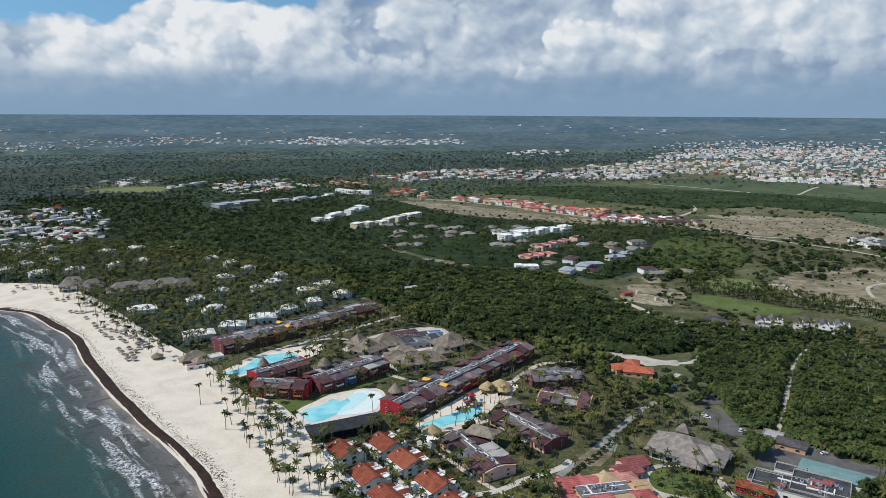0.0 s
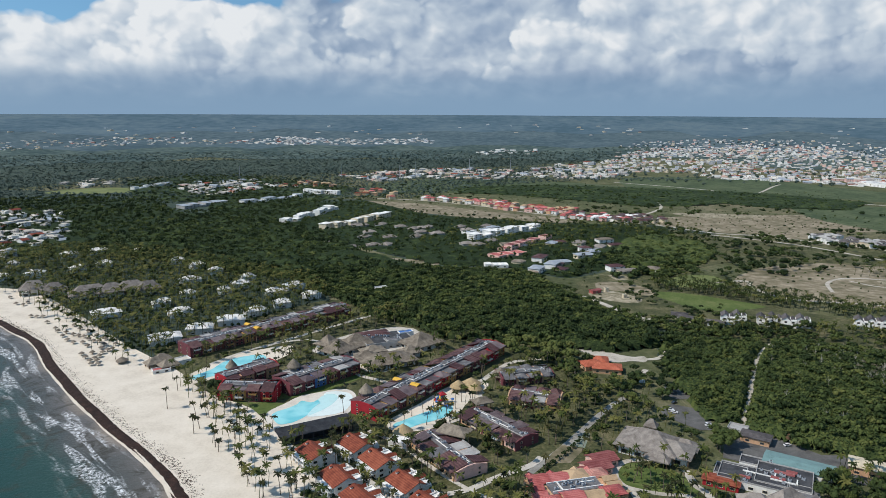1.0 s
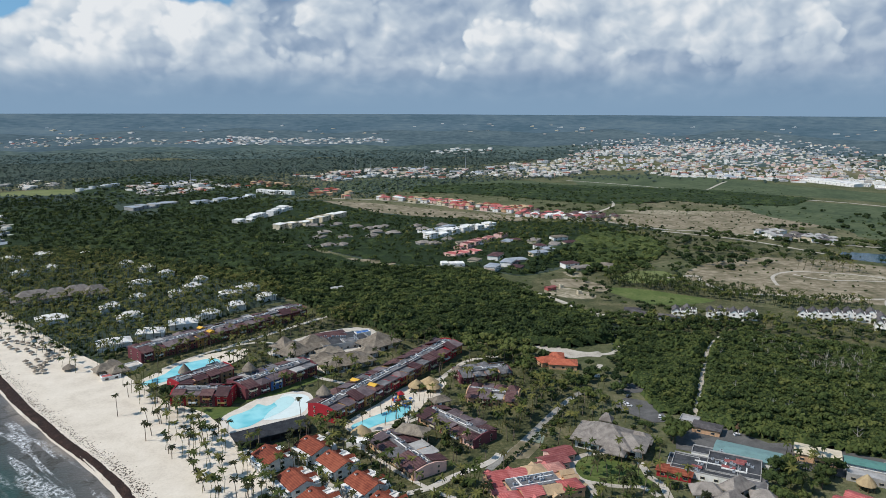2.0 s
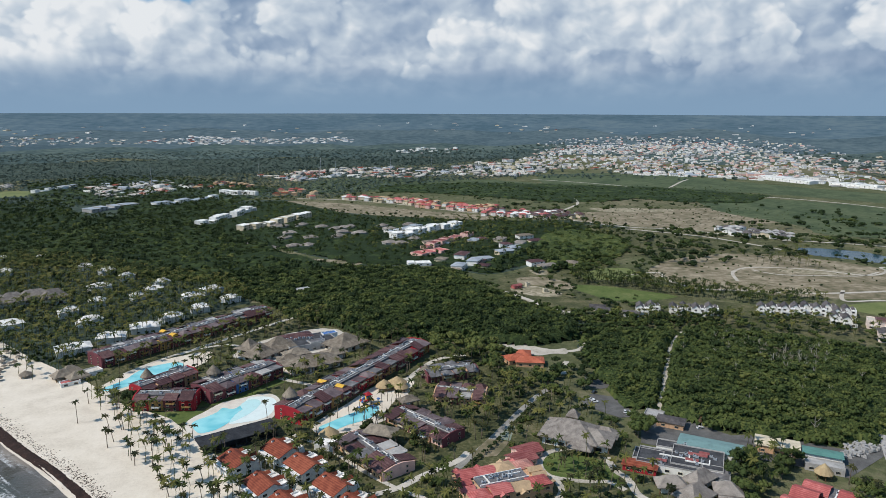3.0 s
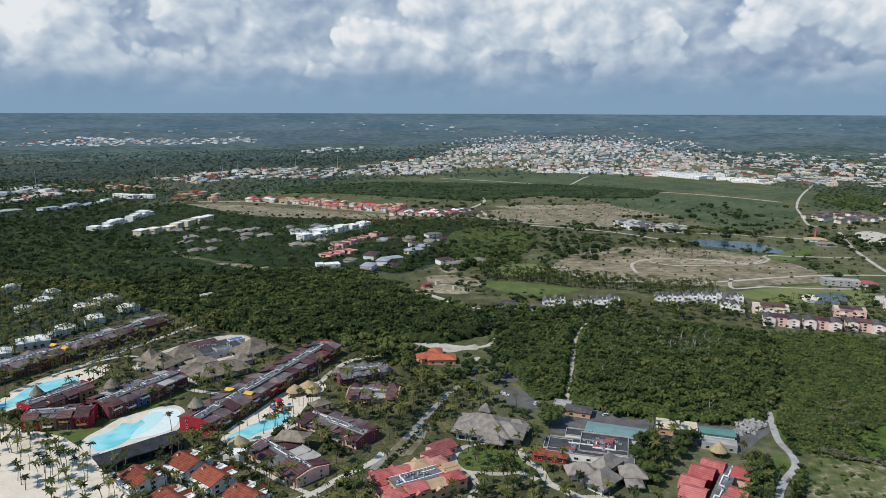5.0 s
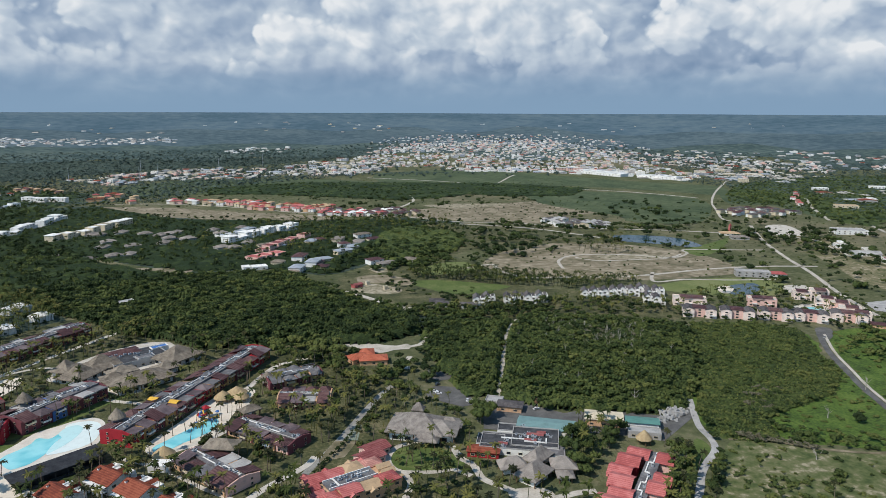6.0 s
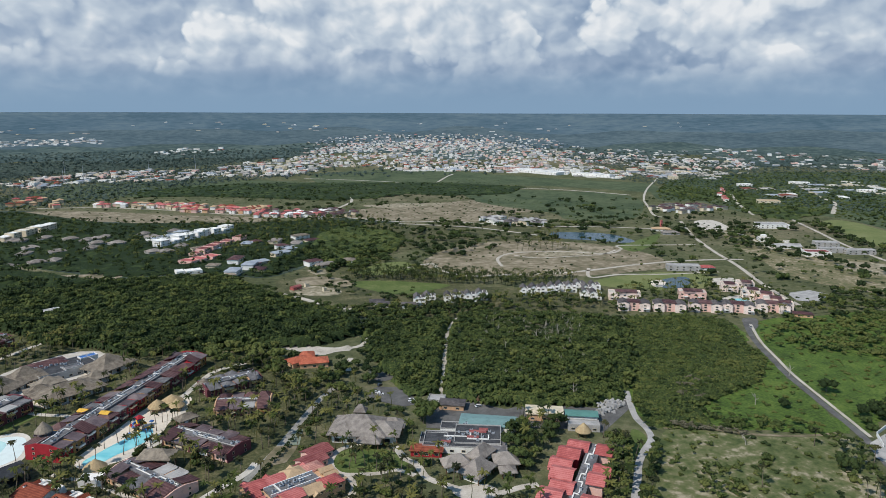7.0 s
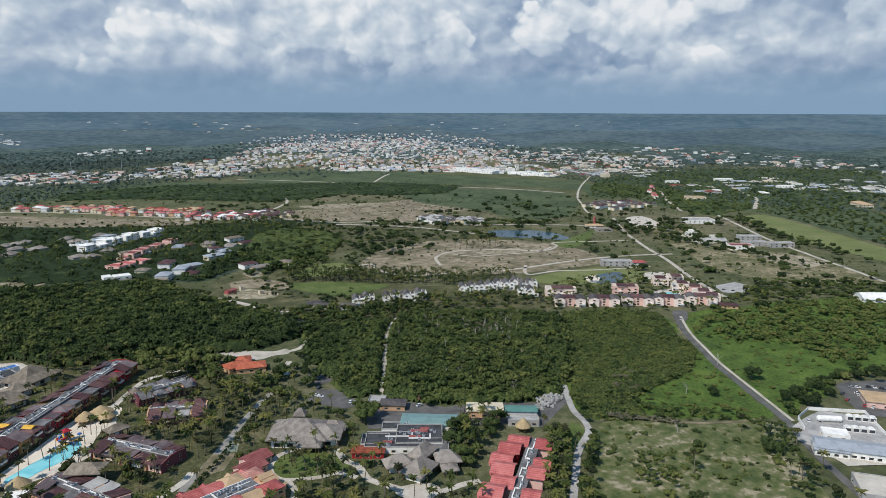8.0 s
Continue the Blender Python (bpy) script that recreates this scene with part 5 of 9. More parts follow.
def coral_row(x0, y0, x1, y1):
    """A stepped row: gabled units with coral roofs on one side of a grey service deck, a few on the other."""
    rnd = random.Random(8)
    l, heading = math.hypot(x1 - x0, y1 - y0) / K, math.degrees(math.atan2(y1 - y0, x1 - x0))
    root = thing("coral_row", (x0 + x1) / 2, (y0 + y1) / 2, heading, "stepped row of villas with coral pink roofs", "villas", "", 0.0, K, 1.1)
    n = 7
    b = l / n
    for i in range(n):
        cx, jog = (i + 0.5) * b - l / 2, (0.0, 1.8, 3.2, 1.4, 0.0, 2.2, 1.0)[i]
        h = 5.2 + (i % 2) * 0.9
        for s in (-1, 1):
            if s > 0 and i in (1, 4):
                continue
            w = 6.4 if s < 0 else 4.6
            cy = s * (1.8 + w / 2) - (jog if s < 0 else -jog * 0.4)
            g = Geo()
            g.box(cx, cy, 0, b - 0.1, w, h)
            part("wall", g, [rnd.choice(("coral", "pink", "red"))], root)
            g = Geo()
            g.gable(cx, cy, h + 0.2, w + 1.4, b + 1.4, 2.1, turn=90, ends=1)
            part("roof", g, ["coral" if rnd.random() < 0.8 else "terracotta", "pink"], root)
            g = Geo()
            g.gable(cx + b * 0.2, cy + s * w * 0.42, h - 1.6, 2.6, b * 0.55, 1.2, turn=90, ends=1)
            part("porch_roof", g, ["coral", "white"], root)
            for k in (0.7, 3.2):
                for p in (-b * 0.25, b * 0.25):
                    window(root, cx + p, cy + s * w / 2, k, 0 if s < 0 else 180, 1.2, 1.3)
        part("air_conditioner", COOLER, (), root, at=pose(cx, 0.8, 5.42))
    g = Geo()
    g.box(0, 0.4, 0, l - 0.4, 4.4, 5.4)
    part("deck", g, ["deck"], root, "grey felted service deck")
    g = Geo()
    p, side = -l / 2 + 1, 0.7
    while p < l / 2 - 4:
        run = min(rnd.uniform(5, 8), l / 2 - p)
        g.box(p + run / 2, side, 5.45, run, 0.4, 0.4)
        g.box(p + run, 0, 5.45, 0.4, 1.8, 0.4)
        p, side = p + run, -side
    part("duct", g, ["white"], root, "white stepped duct")
    keep_line(x0, y0, x1, y1, 13)


# hotel wings of the resort
COLOURS = ["plum", "red", "plum", "ochre", "plum", "peach"]
wing(-175.8, 518.5, -64.3, 628.2, 15, 3, ["plum", "ochre", "plum", "plum"], "maroon", "long three-storey hotel wing with maroon roofs", "hotel wings", "plum", (6,))
wing(-125.7, 438.5, -88.8, 434.9, 13, 3, ["red", "ochre", "plum"], "maroon", "red hotel wing with ochre balconies and maroon roofs", "hotel wings", "red", ())
wing(-129.7, 450.7, -101.5, 480.0, 12, 3, ["plum", "peach"], "maroon", "plum hotel wing beside the lagoon pool", "hotel wings", "red", ())
wing(-88.0, 442.9, -45.9, 483.1, 16, 3, ["plum", "plum", "blue", "plum"], "maroon", "plum hotel wing with blue bay and maroon roofs", "hotel wings", "plum", ())
wing(-30.2, 401.7, 62.0, 517.5, 16, 3, ["red", "ochre", "plum", "ochre", "plum", "plum", "red"], "maroon", "long hotel wing with red end walls and maroon roofs", "hotel wings", "red", (4,))
wing(7.5, 367.9, 29.5, 328.2, 15, 2, ["peach", "plum"], "maroon", "two-storey guest block with maroon roofs among palms", "guest blocks", "pink", deck=1.7)
wing(35.6, 397.2, 63.5, 360.0, 14, 2, ["peach", "pink", "plum"], "maroon", "two-storey peach guest block with maroon roofs", "guest blocks", "plum", deck=1.7)
wing(63.6, 425.4, 94.5, 414.8, 15, 2, ["peach", "plum", "peach"], "maroon", "peach guest block with maroon roof and terraces", "guest blocks", "peach", deck=1.7)
wing(60.1, 457.2, 96.7, 464.1, 14, 2, ["plum", "peach"], "deck", "low guest block with a grey roof deck", "guest blocks", "plum")
# pink row along the hedge and its neighbour
coral_row(237.2, 273.4, 178.6, 221.8)

# villas on the beach
for x, y, a in ((-53.8, 347.0, 0), (-32.0, 355.8, 4), (-19.1, 337.3, 2), (-38.1, 320.7, -2), (-4.0, 314.4, 3), (-25.8, 300.8, 0), (6.3, 294.2, 5), (-15.8, 285.1, 0)):
    villa(x, y, a + 124, "white beach villa with orange tiled gable roofs")

# coral-roofed court at the drive
def court(x, y, heading):
    root = thing("coral_court", x, y, heading, "coral-roofed guest court round a grey roof deck", "hotel", "", 0.0, K, 1.05)
    g = Geo()
    g.box(0, 0, 0, 28, 17, 6.0)
    part("wall", g, ["peach"], root)
    g = Geo()
    g.box(0, 0, 6.0, 17, 7, 0.9)
    part("deck", g, ["deck"], root, "grey felted roof deck")
    rnd = random.Random(3)
    for s in (-1, 1):
        for i in range(4):
            p, up = -10.2 + i * 6.8, rnd.choice((0.1, 0.5, 0.9))
            tile = rnd.choice(("coral", "coral", "faded_coral", "tan_roof"))
            g = Geo()
            if rnd.random() < 0.5:
                g.hip(p, s * 6.0, 6.0 + up, 7.4, 6.2, 2.0, 0.25)
            else:
                g.gable(p, s * 6.0, 6.2 + up, 7.2, 6.2, 1.9, ends=1)
            part("roof", g, [tile, "peach"], root)
            g = Geo()
            g.gable(p + rnd.uniform(-1.6, 1.6), s * 8.0, 5.6 + up, 4.4, 2.8, 1.3, turn=90, ends=1)
            part("roof_gable", g, [rnd.choice(("coral", tile)), "peach"], root)
    for e in (-1, 1):
        for q in (-1, 1):
            g = Geo()
            g.gable(e * 12.6, q * 1.6, 6.2 + 0.5 * (q > 0), 5.2, 3.4, 1.5, ends=1)
            part("roof", g, ["tan_roof" if e > 0 else "coral", "peach"], root)
    g = Geo()
    for p, q, a, b in ((0, 2.6, 17, 0.3), (0, -2.6, 17, 0.3), (-5, 0, 0.3, 5), (4, 0.6, 6, 0.4)):
        g.box(p, q, 6.9, a, b, 0.7)
    part("parapet", g, ["white"], root)
    for _ in range(9):
        part("air_conditioner", COOLER, (), root, at=pose(rnd.uniform(-7, 7), rnd.uniform(-2, 2), 6.92))
    windows_round(root, 28, 17, 2, 3.5)
    keep(x, y, 22)
    keep(x + 14, y, 15)


court(78.2, 306.0, 12)
for i, (x, y) in enumerate(((95.5, 331.4), (100.7, 339.2), (90.6, 325.3))):
    house(x, y, 18 + i, 9, 6.5, 1, "gable", "pink", "crimson", "small pavilion with a crimson gable roof", "pavilion", "crimson pavilions", name="pavilion", storey=3.6, step=2.6)
house(95.1, 309.7, 20, 11, 9, 1, "hip", "peach", "tan_roof", "low wing with faded tan hip roof", "building", rise=2.6)

# lobby halls: big hips of brown thatch, kitchens with flat roofs between
hall(-19.0, 492.5, 24, 27, 16, 3.4, 8.6, "large brown thatched lobby hall with curved hips", "thatch", sag=0.14, lantern=False, peak=0.6)
hall(6.2, 532.0, 38, 20, 17, 3.6, 10.5, "round-shouldered thatched restaurant roof, straw-coloured rim", "thatch", lantern=False, sag=0.17, peak=0.3)
hall(-57.9, 517.7, 50, 16, 14, 3.0, 9.8, "brown thatched pavilion beside the lobby", "thatch", lantern=False, sag=0.17, peak=0.3)
hall(-44.9, 531.4, 20, 18, 14, 3.2, 10.2, "brown thatched bar roof beside the lobby", "thatch", lantern=False, sag=0.17, peak=0.3)
hall(-31.2, 512.8, 24, 13, 9, 3.4, 7.2, "low brown thatched link roof at the lobby", "thatch", lantern=False, sag=0.17, peak=0.3)
hall(-2.3, 510.5, 24, 12, 9, 3.2, 7.2, "low brown thatched porch roof at the lobby", "thatch", lantern=False, sag=0.17, peak=0.3)
hall(-67.9, 533.9, 60, 12, 11, 3.0, 8.8, "small pointed thatched roof beside the lobby", "thatch", lantern=False, sag=0.17, peak=0.3)
hall(-35.8, 502.8, 10, 12, 8, 3.0, 6.4, "small brown thatched roof beside the lobby hall", "thatch", lantern=False, sag=0.17, peak=0.3)
house(-16.0, 534.0, 22, 8, 5, 1, "flat", "concrete", "deck", "low grey plant room behind the lobby", "building", storey=5.8, name="plant_room", panes=False)
house(-22.2, 540.1, 22, 26, 16, 1, "flat", "concrete", "slate", "flat-roofed kitchen block between thatched halls", "building", storey=5.0, name="kitchen_block")
house(-33.4, 551.7, 22, 18, 10, 1, "hip", "cream", "maroon", "low kitchen wing with maroon hip roof", "building", storey=4.5, name="kitchen_wing")
rnd = random.Random(6)
for _ in range(14):
    x, y = (-22.2, 540.1)
    root = thing("roof_cooler", x + rnd.uniform(-17, 17), y + rnd.uniform(-8, 8), 22, "grey rooftop cooling unit on the kitchen", "machinery", "kitchen coolers", 5.1)
    part("air_conditioner", COOLER, (), root, at=Matrix.Diagonal((1.5, 1.6, 1.3, 1)))
house(-6.3, 554.1, 22, 8, 4, 1, "flat", "white", "blue", "small store under a blue roof sheet", "building", storey=5.5, name="store")

# pool bar with a long dark roof
def pool_bar():
    x0, y0, x1, y1 = -77.0, 369.1, -37.2, 389.0
    l, a = math.hypot(x1 - x0, y1 - y0) / K, math.degrees(math.atan2(y1 - y0, x1 - x0))
    root = thing("pool_bar", (x0 + x1) / 2, (y0 + y1) / 2, a, "long open pool bar under a dark sloping roof", "bar", "", 0.0, K, 1.2)
    g = Geo()
    g.slab([(-l / 2, -4.2, 4.3), (l / 2, -4.2, 4.3), (l / 2, 4.2, 5.2), (-l / 2, 4.2, 5.2)], 0.45)
    part("roof", g, ["bar_roof"], root, "dark grey sloping roof")
    g = Geo()
    g.box(0, 0.8, 0, l - 3, 5, 4.4)
    part("wall", g, ["bar_roof"], root)
    g = Geo()
    g.box(0, -3.8, 0.9, l - 1, 0.15, 0.2)
    g.box(0, -3.8, 0.1, l - 1, 0.25, 0.5)
    part("rail", g, ["slate"], root)
    for i in range(8):
        g = Geo()
        g.box(0, 0, 0, 0.3, 0.3, 4.1)
        part("post", g, ["slate"], root, at=pose(-l / 2 + 1 + i * (l - 2) / 7, -3.9, 0))
    keep_line(x0, y0, x1, y1, 8)


pool_bar()
hut(-6.1, 375.4, 4.4, 2.6, 6.5, "straw-thatched snack hut with white walls", "straw")
house(-7.9, 364.7, -20, 7, 5, 1, "flat", "white", "white", "small white snack kitchen by the pool", "building", name="snack_kitchen")
for x, y, r in ((30.5, 442.1, 4.2), (39.6, 446.2, 5.0), (41.6, 437.8, 3.6)):
    hut(x, y, r, 2.6, 6.2, "round straw-thatched bar hut at the water park", "straw", "water park huts")
hut(61.3, 459.8, 4.6, 3.4, 8.0, "brown thatched hut beside a guest block", "thatch")
hut(-131.4, 483.5, 3.2, 2.6, 7.5, "pointed thatched hut in the lagoon pool", "thatch")
hut(-82.9, 462.1, 3.6, 9.5, 14.0, "pointed thatched tower roof on the hotel wing", "thatch", posts=4)
hut(-29.8, 415.7, 3.4, 9.5, 14.0, "pointed thatched tower roof on the red wing", "thatch", posts=4)
hall(23.2, 366.6, -28, 12, 8, 5.8, 9.0, "small thatched loft roof on a guest block", "thatch", walls=False, lantern=False)
hall(43.1, 407.2, 20, 8, 6, 5.8, 8.5, "small thatched roof at a guest block's end", "thatch", walls=False, lantern=False)

# water park: slides and spouts
def water_park(x, y):
    root = thing("water_slide", x, y, 20, "blue and red water slide tower in the pool", "water slide", "", 0.0, 1.2, 1.2)
    g = Geo()
    for a, b in ((-1.2, -1.2), (1.2, -1.2), (1.2, 1.2), (-1.2, 1.2)):
        g.tube([(a, b, 0), (a, b, 5.5)], [0.14, 0.14], 6)
    g.box(0, 0, 3.6, 3.2, 3.2, 0.2)
    part("tower", g, ["blue"], root)
    g = Geo()
    g.hip(0, 0, 5.4, 3.8, 3.8, 1.6, 0.15, 0.2)
    part("tower_roof", g, ["red"], root)
    for k, mat in ((1, "blue"), (-1, "red"), (2.2, "yellow")):
        g = Geo()
        pts = [(1.6 * math.cos(k * (1 + t * 0.75)) * (1 + t * 0.45), 1.6 * math.sin(k * (1 + t * 0.75)) * (1 + t * 0.45), 3.8 - t * 0.56) for t in range(7)]
        g.tube(pts, [0.55] * 7, 7)
        part("slide", g, [mat], root)


water_park(18.7, 420.6)
for i, (x, y) in enumerate(((12.5, 410.2), (22.3, 412.0), (25.3, 422.4))):
    root = thing("spray_mushroom", x, y, 0, "small blue spray mushroom in the pool", "fountain", "spray mushrooms")
    g = Geo()
    g.tube([(0, 0, 0), (0, 0, 2.4)], [0.18, 0.15], 7)
    part("stem", g, ["white"], root)
    g = Geo()
    g.loft([[(math.cos(j * math.tau / 10) * q, math.sin(j * math.tau / 10) * q, h) for j in range(10)] for q, h in ((1.3, 2.2), (1.25, 2.45), (0.8, 2.85), (0.1, 3.05))])
    part("cap", g, ["blue"], root)

# grey thatched reception at the forecourt
hall(131.0, 352.5, -33, 22, 17, 4.4, 11.0, "large grey thatched reception hall with white walls", "grey_thatch", lantern=False, sag=0.03)
hall(140.5, 345.0, -33, 16, 13, 4.2, 8.6, "lower grey thatched cross wing of the reception", "grey_thatch", lantern=False, sag=0.03)
hall(150.0, 349.4, -33, 10, 8, 3.6, 7.0, "grey thatched side wing of the reception", "grey_thatch", lantern=False)
hall(138.4, 371.5, -33, 5, 4.4, 5.0, 8.6, "grey thatched entrance porch", "grey_thatch", walls=False, lantern=False)
hall(130.1, 336.6, -33, 9, 6, 3.4, 6.5, "low grey thatched terrace roof", "grey_thatch", walls=False, lantern=False)

# shopping plaza: flat dark roofs, teal sheet roof, thatched restaurants
PL = -32
house(172.4, 316.9, PL, 21, 12, 1, "flat", "white", "slate", "flat dark-roofed shop block with grey parapets", "shops", trim="concrete", storey=3.8, name="shop_block")
house(187.7, 315.3, PL, 17, 15, 1, "flat", "white", "slate", "flat dark-roofed shop block with red skylights", "shops", trim="concrete", storey=4.0, name="shop_block")
house(202.6, 328.5, PL - 4, 21, 9, 1, "gable", "white", "teal", "store under a faded teal sheet roof", "shops", storey=3.6, rise=1.0, name="sheet_roofed_store")
house(186.3, 329.9, PL, 17, 6, 1, "flat", "white", "slate", "low dark-roofed arcade of shops", "shops", trim="concrete", storey=3.2, name="shop_arcade")
house(189.3, 299.8, PL, 9, 9, 1, "flat", "white", "deck", "flat grey-roofed shop behind the restaurants", "shops", trim="concrete", storey=3.6, name="shop_block")
house(164.0, 323.8, PL, 10, 8, 1, "flat", "white", "slate", "flat dark-roofed corner shop with parapets", "shops", trim="concrete", storey=3.4, name="shop_block")
house(155.4, 315.2, PL, 11, 5, 1, "hip", "red", "terracotta", "low red-fronted shop with tiled roof", "shops", storey=3.4, rise=1.0, name="red_shop")
for x, y, a, b in ((189.2, 317.9, 6, 2.0), (183.4, 313.2, 4, 1.4), (167.3, 315.4, 3.0, 1.6), (193.5, 318.7, 3, 1.6)):
    root = thing("skylight", x, y, PL, "raised red skylight on the flat roof", "skylight", "skylights", 3.95, K)
    g = Geo()
    g.box(0, 0, 0, a, b, 0.5, 1)
    g.gable(0, 0, 0.7, a + 0.4, b + 0.4, 0.6, 0.15)
    part("roof", g, ["crimson", "white"], root)
rnd = random.Random(16)
for x, y, z, dx, dy, n in ((172.4, 316.9, 3.93, 12, 6, 9), (187.7, 315.3, 4.13, 9, 8, 10), (186.3, 329.9, 3.33, 10, 2, 4)):
    for _ in range(n):
        root = thing("roof_cooler", x + rnd.uniform(-dx, dx), y + rnd.uniform(-dy, dy), PL + rnd.choice((0, 90)), "pale rooftop cooling unit on the shops", "machinery", "shop coolers", z)
        part("air_conditioner", COOLER, (), root, at=Matrix.Diagonal((1.3, 1.4, 1.1, 1)))
for x, y, z, l in ((176.0, 318.5, 3.93, 15), (184.5, 310.0, 4.13, 12)):
    root = thing("roof_duct", x, y, PL, "white stepped duct lying on the flat roof", "duct", "roof ducts", z)
    g = Geo()
    g.box(0, 0, 0, l, 0.7, 0.6)
    g.box(l / 2, 2.4, 0, 0.7, 5.5, 0.6)
    part("duct", g, ["white"], root)
for x, y, l, w, e, r, t in ((167.8, 282.0, 12, 9, 3.4, 8.6, 60), (161.6, 293.6, 10, 7, 3.2, 7.2, 20), (186.2, 283.7, 9, 8, 3.2, 7.2, 10), (177.3, 294.5, 11, 7, 4.0, 8.4, 60), (181.7, 274.7, 6, 5, 2.8, 5.0, 10)):
    hall(x, y, PL + t, l, w, e, r, "grey thatched restaurant roof at the plaza", "grey_thatch", lantern=False, name="thatched_restaurant", category="restaurant")
house(239.9, 323.8, PL - 2, 14, 8, 1, "gable", "peach", "cream", "peach workshop with a cream sheet roof", "building", storey=4.4, rise=0.9, name="workshop")
house(257.8, 310.5, PL - 2, 12, 5, 1, "gable", "white", "green", "shed with a dark green sheet roof", "shed", storey=4.0, rise=0.7, name="green_shed")
house(251.2, 300.2, PL - 2, 12, 5, 1, "flat", "concrete", "concrete", "bare concrete shed beside the yard", "shed", storey=3.6, name="concrete_shed")
house(196.4, 362.0, PL - 4, 10, 6, 1, "hip", "peach", "shingle", "peach gatehouse with dark roof", "building", storey=3.6, rise=1.2, name="gatehouse")
house(191.2, 373.5, PL - 4, 7, 6, 1, "flat", "concrete", "concrete", "low grey annex of the gatehouse", "building", storey=3.0, name="annex")
hut(245.0, 292.6, 3.4, 3.0, 7.0, "straw-thatched corner hut over a blue wall", "straw")
def rubble(x, y, spread, count, seed):
    """A heap of broken pale stone blocks."""
    r = random.Random(seed)
    g = Geo()
    for _ in range(count):
        d, t, k = abs(r.gauss(0, 0.45)), r.uniform(0, math.tau), r.uniform(0.5, 1.5)
        g.box(x + math.cos(t) * d * spread, y + math.sin(t) * d * spread * 0.6, max(0.0, 2.4 * (1 - d) * r.random()), k * 1.7, k * 1.2, k, 0, r.uniform(0.5, 0.9), r.uniform(0, 180))
    tagged(new("rubble_heap", g.mesh("rubble_heap", ["concrete"])), "heap of broken pale concrete rubble in the yard", "rubble", kind="stuff")
    keep(x, y, spread * 0.6)


rubble(289.0, 318.0, 15.0, 170, 5)
rubble(276.0, 312.0, 10.0, 80, 9)
root = thing("water_tank", 214.6, 360.5, 0, "rusty brown water tank on a frame", "tank")
g = Geo()
g.tube([(0, 0, 2.0), (0, 0, 5.0)], [1.4, 1.4], 12)
part("drum", g, ["wood"], root)
for a in range(4):
    g = Geo()
    g.tube([(0, 0, 0), (0, 0, 2.0)], [0.12, 0.12], 6)
    part("leg", g, ["steel"], root, at=pose(math.cos(a * 1.57) * 1.1, math.sin(a * 1.57) * 1.1, 0))
for x, y, a, l, w in ((141.0, 474.0, -14, 13, 8), (131.5, 481.0, 14, 10, 7.5), (140.0, 487.5, 76, 9, 6.5)):
    house(x, y, a, l, w, 1, "hip", "peach", "orange_roof", "low building with orange-red hip roofs", "building", "orange roofs", rise=2.6, storey=3.6)
keep(136, 464, 11)
keep(149, 480, 8)

# works yard at the road: long grey roofs, white plant, fuel tank
WY = 370.9, 181.3
house(381.4, 173.1, -50, 26, 9, 1, "gable", "white", "steel", "long white works hall with grey sheet roof", "hall", rise=1.6, storey=4.4, name="works_hall", step=2.4)
house(370.9, 181.3, -50, 11, 7, 1, "gable", "white", "steel", "white works annex with grey sheet roof", "hall", rise=1.2, storey=3.6, name="works_annex", step=2.4)
house(391.7, 189.9, -50, 9, 6, 1, "flat", "white", "white", "white flat-roofed store in the works yard", "shed", storey=3.2, name="white_store")
house(464.4, 198.8, -50, 14, 12, 1, "hip", "pink", "tan_roof", "pink building with a tan roof by the car park", "building", rise=2.0, storey=4.2, name="pink_office")
house(358.0, 135.5, -50, 30, 14, 1, "flat", "concrete", "paving", "wide flat pale concrete roof behind palms", "hall", storey=4.0, name="flat_roofed_hall")
patch("works_yard", [(383.9, 210.8), (402.5, 213.6), (419.6, 214.4), (429.5, 202.2), (436.3, 192.2), (420.3, 175.5), (398.5, 165.2), (367.5, 175.9), (369.7, 189.7), (370.1, 199.1)], 0.30, "concrete", "pale concrete works yard", "yard", 0.2, False, True)
patch("car_park", [(470.3, 231.8), (483.8, 230.4), (521.7, 211.3), (484.3, 181.3), (445.2, 186.6), (437.6, 196.1), (448.7, 212.2)], 0.26, "asphalt", "grey asphalt car park full of cars", "parking", 0.2, False, True)
patch("works_terrace", [(366.4, 176.6), (375.2, 173.9), (405.5, 159.2), (397.0, 149.8), (363.9, 168.1)], 0.36, "paving", "dusty loading strip beside the works hall", "yard", 0.2, False, True)
root = thing("fuel_tank", 409.1, 202.5, -38, "large white horizontal fuel tank on cradles", "tank", "", 0.0, 1.3, 1.2)
g = Geo()
g.tube([(-5.6, 0, 2.0), (-5.0, 0, 2.0), (5.0, 0, 2.0), (5.6, 0, 2.0)], [0.8, 1.5, 1.5, 0.8], 14)
part("tank", g, ["white"], root)
for p in (-3.5, 3.5):
    g = Geo()
    g.box(p, 0, 0, 0.8, 2.6, 1.2)
    part("cradle", g, ["concrete"], root)
def cooler_bank(x, y, heading):
    root = thing("cooling_plant", x, y, heading, "bank of white coolers with dark grilles", "machinery", "", 0.0, 1.4, 1.0)
    for i in range(4):
        g = Geo()
        g.box(-4.5 + i * 3.0, 0, 0, 2.6, 2.6, 3.0)
        g.box(-4.5 + i * 3.0, -1.32, 0.8, 2.1, 0.08, 1.8, 1)
        g.tube([(-4.5 + i * 3.0, 0, 3.0), (-4.5 + i * 3.0, 0, 3.5)], [1.0, 1.1], 10, 0)
        part("cooler", g, ["white", "slate"], root)
for i, (x, y) in enumerate(((427.2, 193.3), (410.7, 185.9))):
    cooler_bank(x, y, -45)
g = Geo()
